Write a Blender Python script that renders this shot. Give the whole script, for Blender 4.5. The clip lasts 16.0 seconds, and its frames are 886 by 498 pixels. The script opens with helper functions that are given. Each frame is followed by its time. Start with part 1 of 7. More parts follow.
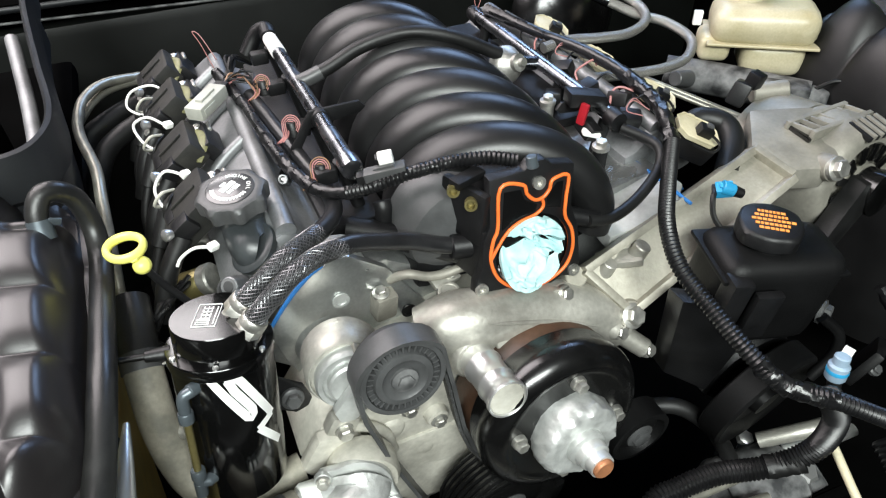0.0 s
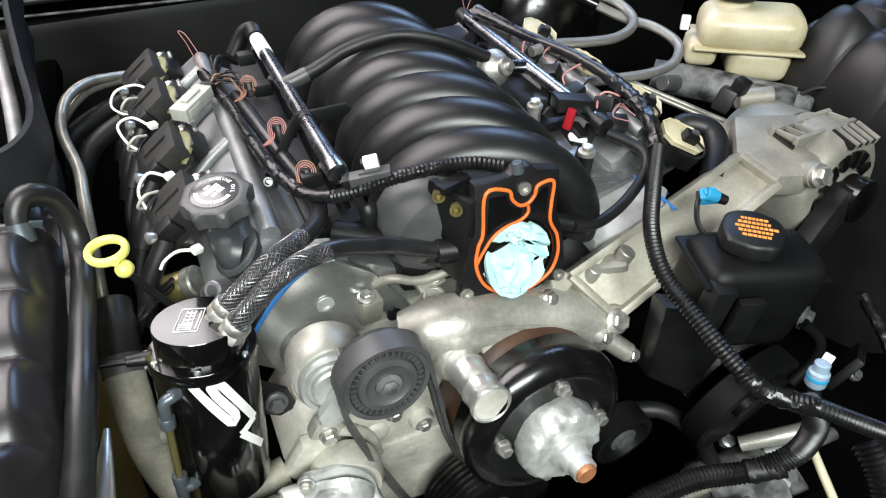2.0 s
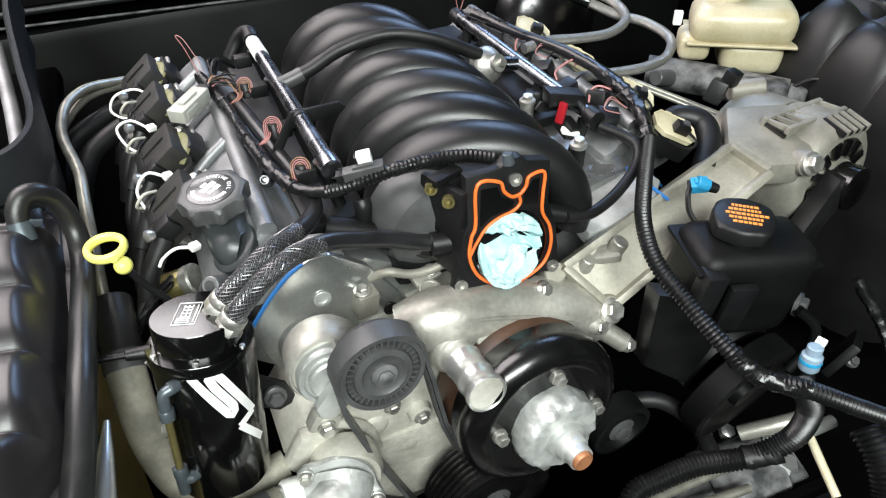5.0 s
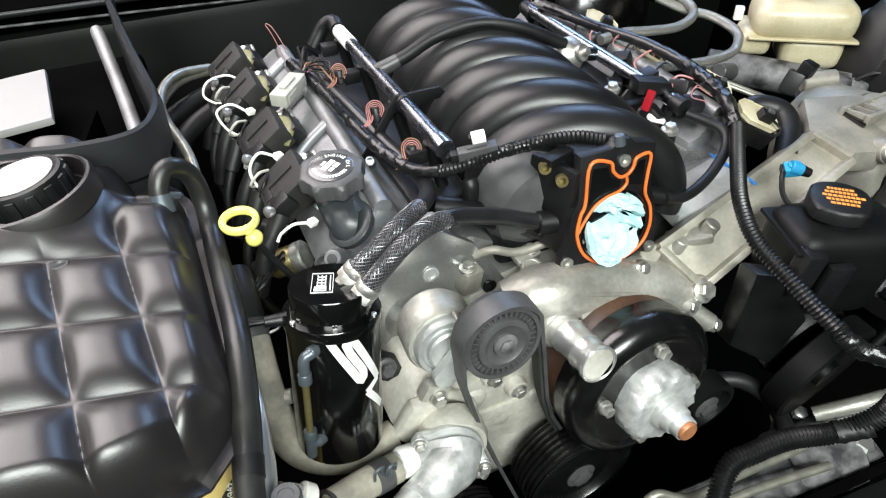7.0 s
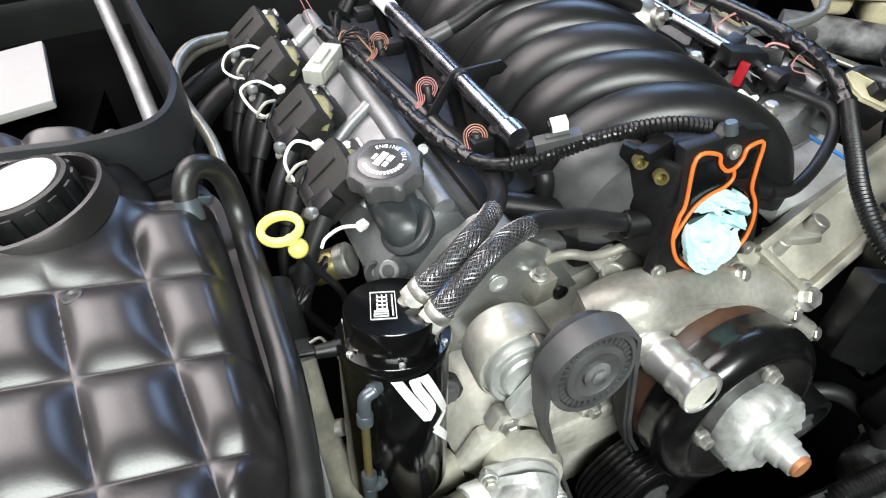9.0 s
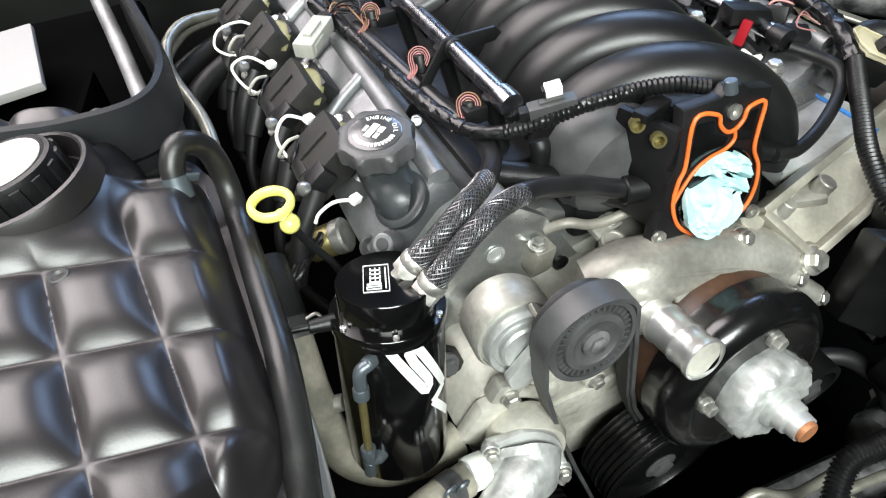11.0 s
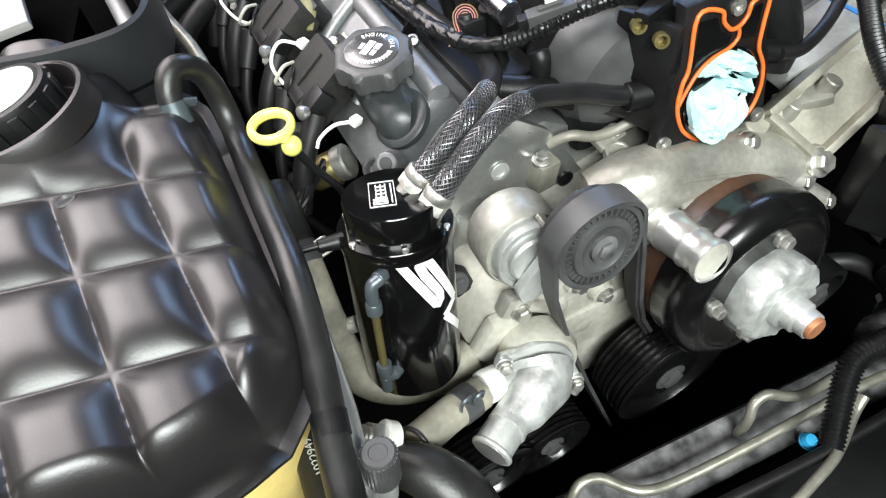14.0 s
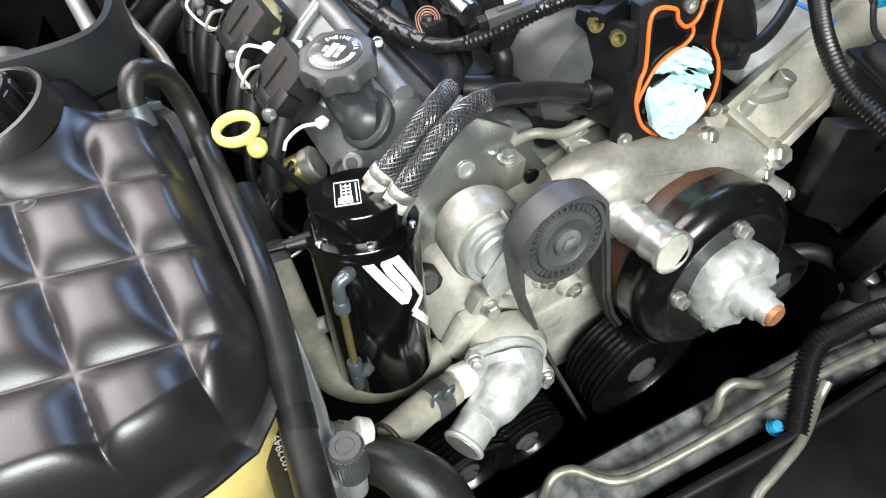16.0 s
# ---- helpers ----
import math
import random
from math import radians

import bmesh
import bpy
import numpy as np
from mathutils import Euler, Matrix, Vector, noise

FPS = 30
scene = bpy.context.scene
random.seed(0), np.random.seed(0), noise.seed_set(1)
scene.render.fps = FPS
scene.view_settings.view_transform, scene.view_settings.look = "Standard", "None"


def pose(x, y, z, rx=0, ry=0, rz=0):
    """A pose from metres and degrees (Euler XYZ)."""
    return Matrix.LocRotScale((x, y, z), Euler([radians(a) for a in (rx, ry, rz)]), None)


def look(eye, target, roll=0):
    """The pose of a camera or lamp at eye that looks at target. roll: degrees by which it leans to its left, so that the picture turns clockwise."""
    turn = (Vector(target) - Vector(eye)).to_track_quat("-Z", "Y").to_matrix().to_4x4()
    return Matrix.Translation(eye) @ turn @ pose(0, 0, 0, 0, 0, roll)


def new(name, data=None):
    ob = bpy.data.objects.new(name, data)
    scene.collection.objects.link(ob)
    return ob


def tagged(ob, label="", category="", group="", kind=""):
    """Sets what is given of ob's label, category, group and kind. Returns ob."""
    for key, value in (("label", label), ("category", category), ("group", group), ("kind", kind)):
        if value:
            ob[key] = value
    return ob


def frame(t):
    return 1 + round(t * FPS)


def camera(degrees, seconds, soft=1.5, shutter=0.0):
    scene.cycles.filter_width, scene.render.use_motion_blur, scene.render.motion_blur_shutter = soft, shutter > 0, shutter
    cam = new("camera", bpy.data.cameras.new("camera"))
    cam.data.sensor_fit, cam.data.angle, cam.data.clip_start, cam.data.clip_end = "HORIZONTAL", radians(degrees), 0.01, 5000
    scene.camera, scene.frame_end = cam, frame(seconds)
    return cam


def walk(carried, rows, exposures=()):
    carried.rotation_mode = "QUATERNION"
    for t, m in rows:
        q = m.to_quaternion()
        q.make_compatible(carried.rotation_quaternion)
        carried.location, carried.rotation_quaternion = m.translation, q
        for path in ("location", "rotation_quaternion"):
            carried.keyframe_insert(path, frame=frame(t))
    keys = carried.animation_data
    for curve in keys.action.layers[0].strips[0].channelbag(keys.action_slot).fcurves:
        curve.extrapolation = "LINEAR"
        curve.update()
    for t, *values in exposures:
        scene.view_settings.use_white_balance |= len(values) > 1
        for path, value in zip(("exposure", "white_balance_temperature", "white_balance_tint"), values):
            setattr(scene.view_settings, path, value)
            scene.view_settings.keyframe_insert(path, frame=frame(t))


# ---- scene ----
cam = camera(71.0, 16.0, soft=1.2)
PATH = [
    (0, (0.052, 0.059, 1.362), (0.671, 1.434, 0.047), -0.9),
    (0.5, (0.064, 0.09, 1.344), (0.669, 1.433, -0.009), -0.8),
    (1, (0.067, 0.1, 1.336), (0.659, 1.433, -0.032), -0.7),
    (1.5, (0.064, 0.089, 1.348), (0.672, 1.419, -0.016), -0.1),
    (2, (0.058, 0.061, 1.367), (0.704, 1.418, 0.047), 0.3),
    (2.5, (0.058, 0.043, 1.379), (0.729, 1.427, 0.1), 0.3),
    (3, (0.057, 0.034, 1.381), (0.727, 1.419, 0.102), 0.1),
    (3.5, (0.057, 0.031, 1.377), (0.74, 1.402, 0.091), 0.3),
    (4, (0.057, 0.033, 1.368), (0.732, 1.405, 0.079), -0.4),
    (4.2, (0.058, 0.045, 1.371), (0.726, 1.399, 0.06), -0.8),
    (6.3, (0.063, 0.039, 1.343), (0.669, 1.448, 0.06), -0.6),
    (6.5, (0.036, 0.042, 1.35), (0.654, 1.431, 0.051), -0.2),
    (7, (-0.049, 0.058, 1.361), (0.583, 1.439, 0.06), -0.8),
    (7.5, (-0.056, 0.066, 1.367), (0.598, 1.429, 0.058), -1.2),
    (8, (-0.058, 0.1, 1.355), (0.592, 1.449, 0.029), -0.4),
    (8.5, (-0.062, 0.143, 1.339), (0.566, 1.478, -0.011), -0.1),
    (9, (-0.061, 0.169, 1.333), (0.52, 1.479, -0.063), -1.5),
    (9.2, (-0.059, 0.174, 1.332), (0.498, 1.465, -0.09), -2.3),
    (11.5, (-0.048, 0.16, 1.321), (0.468, 1.437, -0.129), -4.7),
    (12, (-0.053, 0.156, 1.319), (0.44, 1.415, -0.155), -5.7),
    (12.5, (-0.058, 0.151, 1.311), (0.399, 1.383, -0.197), -7.2),
    (13, (-0.058, 0.145, 1.306), (0.384, 1.347, -0.23), -7.9),
    (13.5, (-0.059, 0.144, 1.304), (0.391, 1.342, -0.232), -8.1),
    (14, (-0.062, 0.147, 1.303), (0.4, 1.335, -0.237), -8.0),
    (14.5, (-0.063, 0.144, 1.302), (0.41, 1.33, -0.238), -7.9),
    (15, (-0.061, 0.139, 1.3), (0.428, 1.32, -0.238), -7.8),
    (15.5, (-0.058, 0.135, 1.299), (0.444, 1.318, -0.233), -7.7),
    (16, (-0.055, 0.132, 1.303), (0.461, 1.308, -0.23), -7.5),
]
walk(cam, [(t, look(eye, target, roll)) for t, eye, target, roll in PATH],
     exposures=[(0, -0.10), (4.2, -0.10), (6.5, -0.03), (9.2, 0.0), (13, 0.08), (16, 0.13)])

# ---------------------------------------------------------------- world and lamps
world = bpy.data.worlds.new("garage_air")
scene.world = world
world.use_nodes = True
world.node_tree.nodes["Background"].inputs[0].default_value = (0.62, 0.68, 0.75, 1)
world.node_tree.nodes["Background"].inputs[1].default_value = 0.005
scene.view_settings.exposure = 0.0


def area_lamp(name, eye, target, sx, sy, watts, colour):
    data = bpy.data.lights.new(name, "AREA")
    data.shape, data.size, data.size_y, data.energy, data.color = "RECTANGLE", sx, sy, watts, colour
    ob = new(name, data)
    ob.matrix_world = look(eye, target)
    return ob


area_lamp("ceiling_panel_lamp", (-0.95, 1.8, 2.62), (-0.95, 1.8, 0), 2.1, 2.1, 132, (1.0, 0.92, 0.93))
area_lamp("ceiling_tube_lamp", (1.8, 2.5, 2.62), (1.8, 2.5, 0), 1.2, 1.7, 68, (0.42, 0.62, 1.0))
area_lamp("ceiling_front_lamp", (-0.30, -1.15, 2.45), (0.1, 0.35, 0.9), 1.5, 0.8, 128, (0.94, 1.0, 0.965))
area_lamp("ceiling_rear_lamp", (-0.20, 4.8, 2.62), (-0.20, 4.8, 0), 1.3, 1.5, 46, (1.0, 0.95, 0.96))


# ---------------------------------------------------------------- materials
def material(name, col, rough=0.5, metal=0.0, var=0.15, scale=40.0, bump=0.15, fine=350.0, coat=0.0, tint=None, rvar=0.12, spec=0.5):
    """Colour with grain at two scales, uneven gloss and fine relief."""
    m = bpy.data.materials.new(name)
    m.use_nodes = True
    n, l = m.node_tree.nodes, m.node_tree.links
    b = n["Principled BSDF"]
    geo = n.new("ShaderNodeTexCoord")
    big, small = n.new("ShaderNodeTexNoise"), n.new("ShaderNodeTexNoise")
    big.inputs["Scale"].default_value, big.inputs["Detail"].default_value = scale, 5
    small.inputs["Scale"].default_value, small.inputs["Detail"].default_value = fine, 3
    l.new(geo.outputs["Object"], big.inputs["Vector"])
    l.new(geo.outputs["Object"], small.inputs["Vector"])
    ramp = n.new("ShaderNodeValToRGB")
    lo = [c * (1 - var) for c in col]
    hi = list(tint) if tint else [min(1, c * (1 + var)) for c in col]
    ramp.color_ramp.elements[0].position, ramp.color_ramp.elements[1].position = 0.32, 0.70
    ramp.color_ramp.elements[0].color, ramp.color_ramp.elements[1].color = (*lo, 1), (*hi, 1)
    l.new(big.outputs["Fac"], ramp.inputs["Fac"])
    mix = n.new("ShaderNodeMix")
    mix.data_type, mix.blend_type = "RGBA", "OVERLAY"
    mix.inputs["Factor"].default_value = 0.35 * min(1, var * 3)
    l.new(ramp.outputs["Color"], mix.inputs["A"])
    l.new(small.outputs["Color"], mix.inputs["B"])
    bw = n.new("ShaderNodeRGBToBW")
    l.new(small.outputs["Color"], bw.inputs["Color"])
    l.new(bw.outputs["Val"], mix.inputs["B"])
    l.new(mix.outputs["Result"], b.inputs["Base Color"])
    rr = n.new("ShaderNodeMapRange")
    rr.inputs["To Min"].default_value, rr.inputs["To Max"].default_value = max(0.03, rough - rvar), min(1, rough + rvar)
    l.new(big.outputs["Fac"], rr.inputs["Value"])
    l.new(rr.outputs["Result"], b.inputs["Roughness"])
    b.inputs["Metallic"].default_value = metal
    b.inputs["Coat Weight"].default_value = coat
    b.inputs["Specular IOR Level"].default_value = spec
    b.inputs["Coat Roughness"].default_value = 0.15
    if bump:
        bp = n.new("ShaderNodeBump")
        bp.inputs["Strength"].default_value, bp.inputs["Distance"].default_value = bump, 0.0008
        l.new(small.outputs["Fac"], bp.inputs["Height"])
        l.new(bp.outputs["Normal"], b.inputs["Normal"])
    return m


M = {
    "cast": material("cast_aluminium", (0.40, 0.385, 0.34), 0.44, 0.6, 0.35, 13, 0.5, 180, tint=(0.56, 0.545, 0.49)),
    "cast_bright": material("bright_cast_aluminium", (0.55, 0.56, 0.545), 0.42, 0.6, 0.2, 35, 0.35, 220),
    "head": material("painted_silver_head", (0.50, 0.515, 0.505), 0.30, 0.88, 0.28, 14, 0.15, 300, rvar=0.10),
    "cover": material("machined_valve_cover", (0.23, 0.235, 0.24), 0.50, 0.7, 0.25, 25, 0.2, 300),
    "tan": material("tan_cast_bracket", (0.35, 0.33, 0.27), 0.52, 0.45, 0.25, 16, 0.35, 220, tint=(0.47, 0.445, 0.38)),
    "alt": material("alternator_aluminium", (0.24, 0.228, 0.195), 0.55, 0.35, 0.2, 30, 0.35, 240),
    "steel": material("bright_steel", (0.70, 0.70, 0.69), 0.30, 0.85, 0.08, 15, 0.02, 400, rvar=0.03),
    "zinc": material("zinc_bolt_steel", (0.50, 0.49, 0.455), 0.42, 0.85, 0.25, 90, 0.1, 400),
    "chrome": material("polished_rail_steel", (0.3, 0.31, 0.33), 0.27, 1.0, 0.2, 40, 0.03, 300),
    "plastic": material("black_moulded_nylon", (0.005, 0.005, 0.0055), 0.45, 0.0, 0.3, 30, 0.25, 500, spec=0.4),
    "runner": material("black_intake_nylon", (0.007, 0.007, 0.0072), 0.38, 0.0, 0.25, 14, 0.12, 420, spec=0.5),
    "gloss": material("gloss_black_anodised", (0.003, 0.003, 0.003), 0.12, 0.0, 0.3, 25, 0.02, 300, coat=0.6, rvar=0.05),
    "rubber": material("black_rubber", (0.006, 0.006, 0.006), 0.5, 0.0, 0.3, 35, 0.25, 300, spec=0.4),
    "oldrubber": material("dusty_grey_rubber", (0.25, 0.24, 0.20), 0.6, 0.0, 0.4, 25, 0.3, 220, tint=(0.36, 0.335, 0.27), spec=0.4),
    "conduit": material("black_corrugated_conduit", (0.005, 0.005, 0.0055), 0.38, 0.0, 0.3, 60, 0.1, 400, spec=0.5),
    "tape": material("black_cloth_tape", (0.006, 0.006, 0.0065), 0.30, 0.0, 0.4, 90, 0.6, 160, spec=0.5),
    "tank": material("satin_black_tank_cover", (0.013, 0.0112, 0.0115), 0.38, 0.0, 0.25, 9, 0.10, 700, rvar=0.06, spec=0.75),
    "tank_dull": material("dull_black_plastic", (0.004, 0.004, 0.0042), 0.48, 0.0, 0.35, 14, 0.25, 400, spec=0.2),
    "cream": material("aged_cream_plastic", (0.50, 0.44, 0.27), 0.38, 0.0, 0.2, 14, 0.08, 300, tint=(0.60, 0.55, 0.40)),
    "yellowed": material("yellowed_tank_plastic", (0.72, 0.56, 0.20), 0.45, 0.0, 0.2, 14, 0.1, 300),
    "orange": material("orange_silicone_gasket", (0.80, 0.16, 0.03), 0.40, 0.0, 0.12, 80, 0.05, 400),
    "towel": material("pale_blue_paper_towel", (0.36, 0.62, 0.64), 0.85, 0.0, 0.10, 60, 0.5, 500, tint=(0.56, 0.78, 0.78)),
    "yellow": material("yellow_moulded_plastic", (0.86, 0.82, 0.20), 0.35, 0.0, 0.08, 30, 0.05, 300),
    "white": material("white_plastic", (0.80, 0.80, 0.76), 0.45, 0.0, 0.08, 30, 0.05, 300),
    "grey": material("light_grey_plastic", (0.36, 0.36, 0.32), 0.5, 0.0, 0.12, 40, 0.1, 300),
    "blue": material("bright_blue_plastic", (0.02, 0.24, 0.44), 0.4, 0.0, 0.12, 40, 0.05, 300),
    "bluegrey": material("blue_grey_plastic", (0.1, 0.12, 0.135), 0.35, 0.5, 0.12, 40, 0.05, 300),
    "blueline": material("blue_gasket_edge", (0.03, 0.18, 0.50), 0.5, 0.0, 0.1, 40, 0.05, 300),
    "red": material("red_plastic", (0.33, 0.012, 0.02), 0.4, 0.0, 0.1, 40, 0.05, 300),
    "pinkwire": material("pink_wire", (0.36, 0.16, 0.15), 0.45, 0.0, 0.1, 60, 0.0, 300),
    "brownwire": material("tan_wire", (0.24, 0.13, 0.07), 0.45, 0.0, 0.1, 60, 0.0, 300),
    "blackwire": material("black_wire", (0.006, 0.006, 0.006), 0.45, 0.0, 0.1, 60, 0.0, 300, spec=0.3),
    "rust": material("rust_browned_steel", (0.020, 0.016, 0.014), 0.42, 0.2, 0.5, 16, 0.2, 220, tint=(0.10, 0.05, 0.028)),
    "pulley": material("black_painted_pulley", (0.004, 0.004, 0.004), 0.24, 0.0, 0.35, 30, 0.06, 300, coat=0.3, spec=0.5),
    "neck": material("blue_grey_filler_plastic", (0.030, 0.034, 0.036), 0.38, 0.0, 0.2, 40, 0.15, 300, spec=0.5),
    "idler": material("dark_grey_pulley", (0.062, 0.063, 0.064), 0.45, 0.1, 0.2, 40, 0.15, 300),
    "copper": material("copper_brown_plug", (0.40, 0.17, 0.08), 0.5, 0.4, 0.2, 60, 0.1, 300),
    "olive": material("olive_brass", (0.20, 0.17, 0.07), 0.35, 0.7, 0.2, 40, 0.05, 300),
    "pale_wire": material("pale_grey_wire", (0.45, 0.44, 0.38), 0.5, 0.0, 0.1, 60, 0.0, 300),
    "dusty": material("dusty_black_rubber", (0.013, 0.013, 0.0125), 0.38, 0.0, 0.4, 30, 0.25, 300),
    "seal": material("yellowed_resin_edge", (0.15, 0.145, 0.065), 0.5, 0.0, 0.3, 40, 0.1, 300),
    "plugblue": material("pale_blue_grey_plastic", (0.22, 0.30, 0.38), 0.4, 0.0, 0.12, 40, 0.05, 300),
    "coil": material("dusty_black_coil_resin", (0.018, 0.018, 0.017), 0.6, 0.0, 0.4, 45, 0.4, 260, tint=(0.022, 0.021, 0.018), spec=0.3),
    "lime": material("lime_green_car_paint", (0.30, 0.72, 0.04), 0.2, 0.0, 0.05, 30, 0.0, 300, coat=0.6),
    # black bay steel with the bay's deep shade put into it: no gloss
    "body": material("bay_steel_shade_black", (0.002, 0.002, 0.002), 0.9, 0.0, 0.3, 8, 0.1, 200, spec=0.0),
    "cowl": material("dark_olive_grey_cowl", (0.005, 0.0055, 0.005), 0.40, 0.0, 0.25, 6, 0.1, 200, spec=0.3),
    "rim": material("grey_rubber_airbox_rim", (0.012, 0.013, 0.0145), 0.46, 0.0, 0.2, 15, 0.15, 300, spec=0.4),
    "filter": material("pale_grey_panel", (0.26, 0.256, 0.252), 0.6, 0.0, 0.06, 12, 0.1, 300),
    "concrete": material("concrete_floor", (0.12, 0.12, 0.12), 0.7, 0.0, 0.25, 3, 0.3, 60),
    "plaster": material("garage_plaster", (0.10, 0.10, 0.105), 0.8, 0.0, 0.1, 2, 0.1, 60),
    "print_white": material("white_print", (0.78, 0.78, 0.76), 0.45, 0.0, 0.06, 60, 0.0, 300),
    "print_orange": material("orange_print", (0.80, 0.28, 0.05), 0.5, 0.0, 0.1, 60, 0.0, 300),
    "frame_grey": material("dirty_grey_crossmember", (0.05, 0.052, 0.055), 0.6, 0.2, 0.5, 45, 0.4, 200, tint=(0.2, 0.2, 0.2), spec=0.3),
    "capdisc": material("glossy_grey_cap_face", (0.05, 0.05, 0.052), 0.2, 0.0, 0.15, 40, 0.02, 300, coat=0.5),
    "washer": material("dusty_black_tank_plastic", (0.007, 0.0068, 0.007), 0.44, 0.0, 0.3, 10, 0.2, 500, spec=0.4),
    "cast_pale": material("pale_sandcast_cover", (0.47, 0.45, 0.39), 0.48, 0.2, 0.3, 15, 0.5, 170, tint=(0.62, 0.60, 0.53)),
    "cover_pale": material("pale_machined_alloy", (0.42, 0.43, 0.42), 0.58, 0.25, 0.25, 20, 0.25, 260),
    "label": material("worn_white_label", (0.62, 0.62, 0.58), 0.5, 0.0, 0.10, 60, 0.05, 300),
    "hose": material("satin_black_hose", (0.012, 0.012, 0.013), 0.34, 0.0, 0.3, 30, 0.15, 300, spec=0.5),
    "strand": material("grey_braid_strand", (0.15, 0.15, 0.155), 0.30, 0.7, 0.3, 200, 0.0, 400),
    "rough_cast": material("rough_bright_casting", (0.55, 0.56, 0.545), 0.42, 0.55, 0.25, 60, 0.9, 150),
    "line": material("dull_alloy_line", (0.34, 0.33, 0.28), 0.4, 0.7, 0.2, 60, 0.1, 300),
}


def braid_material(name, dark, light, scale):
    m = material(name, dark, 0.35, 0.6, 0.2, 60, 0.0, 300)
    n, l = m.node_tree.nodes, m.node_tree.links
    b = n["Principled BSDF"]
    uv = n.new("ShaderNodeUVMap")
    chk = n.new("ShaderNodeTexWave")
    chk.wave_type, chk.bands_direction = "BANDS", "DIAGONAL"
    chk.inputs["Scale"].default_value = scale
    chk.inputs["Distortion"].default_value, chk.inputs["Detail Scale"].default_value = 1.6, 2.5
    l.new(uv.outputs["UV"], chk.inputs["Vector"])
    ramp = n.new("ShaderNodeValToRGB")
    ramp.color_ramp.elements[0].color, ramp.color_ramp.elements[1].color = (*dark, 1), (*light, 1)
    ramp.color_ramp.elements[0].position, ramp.color_ramp.elements[1].position = 0.35, 0.65
    l.new(chk.outputs["Fac"], ramp.inputs["Fac"])
    l.new(ramp.outputs["Color"], b.inputs["Base Color"])
    bp = n.new("ShaderNodeBump")
    bp.inputs["Strength"].default_value, bp.inputs["Distance"].default_value = 0.6, 0.0008
    l.new(chk.outputs["Fac"], bp.inputs["Height"])
    l.new(bp.outputs["Normal"], b.inputs["Normal"])
    return m


M["braid"] = braid_material("stainless_braid", (0.16, 0.155, 0.145), (0.42, 0.41, 0.38), 17.0)
M["braid_black"] = braid_material("black_textile_braid", (0.010, 0.010, 0.011), (0.085, 0.085, 0.09), 16.0)


# ---------------------------------------------------------------- mesh helpers
def finish(name, bm, mat, sharp=38):
    bmesh.ops.recalc_face_normals(bm, faces=bm.faces)
    me = bpy.data.meshes.new(name)
    bm.to_mesh(me)
    bm.free()
    me.polygons.foreach_set("use_smooth", [True] * len(me.polygons))
    me.set_sharp_from_angle(angle=radians(sharp))
    me.materials.append(M[mat])
    return me


def thing(name, base, label, category, group="", kind=""):
    ob = new(name)
    ob.empty_display_size = 0.02
    ob.location = base
    return tagged(ob, label, category, group, kind)


def part(name, bm, mat, parent, label="", sharp=38):
    ob = new(name, finish(name, bm, mat, sharp))
    ob.parent = parent
    if parent.parent is None:
        ob.matrix_parent_inverse = Matrix.Translation(-parent.location)
    return tagged(ob, label)


def single(name, bm, mat, label, category, group="", kind="", sharp=38):
    return tagged(new(name, finish(name, bm, mat, sharp)), label, category, group, kind)


def B():
    return bmesh.new()


def basis(axis):
    w = Vector(axis).normalized()
    ref = Vector((0, 0, 1)) if abs(w.z) < 0.9 else Vector((0, 1, 0))
    u = ref.cross(w).normalized()
    return u, w.cross(u), w


def lathe(bm, profile, origin, axis, seg=32, wob=0.0):
    """Turn (radius, height) rows about an axis."""
    o = Vector(origin)
    u, v, w = basis(axis)
    rings = []
    for r, h in profile:
        if r < 1e-5:
            rings.append([bm.verts.new(o + w * h)])
        else:
            rings.append([bm.verts.new(o + w * h + (u * math.cos(a) + v * math.sin(a)) * r * (1 + wob * math.sin(3 * a + h * 90)))
                          for a in (2 * math.pi * k / seg for k in range(seg))])
    for p, q in zip(rings, rings[1:]):
        for k in range(seg):
            a, b = p[k % len(p)], p[(k + 1) % len(p)]
            c, d = q[(k + 1) % len(q)], q[k % len(q)]
            f = []
            for x in (a, b, c, d):
                if x not in f:
                    f.append(x)
            if len(f) > 2:
                bm.faces.new(f)
    for ring, prof in ((rings[0], profile[0]), (rings[-1], profile[-1])):
        if len(ring) > 2:
            bm.faces.new(ring)
    return bm


def rod(bm, a, b, r, r2=None, seg=20, edge=0.12):
    a, b = Vector(a), Vector(b)
    h = (b - a).length
    r2 = r if r2 is None else r2
    e = min(r, r2, h) * edge
    return lathe(bm, [(r - e, 0), (r, e), (r2, h - e), (r2 - e, h)], a, b - a, seg)


def ring_tube(bm, centre, axis, radius, r, seg=36, sub=10):
    u, v, w = basis(axis)
    pts = [Vector(centre) + (u * math.cos(a) + v * math.sin(a)) * radius for a in (2 * math.pi * k / seg for k in range(seg))]
    return tube(bm, pts, r, sub, closed=True, sample=False)


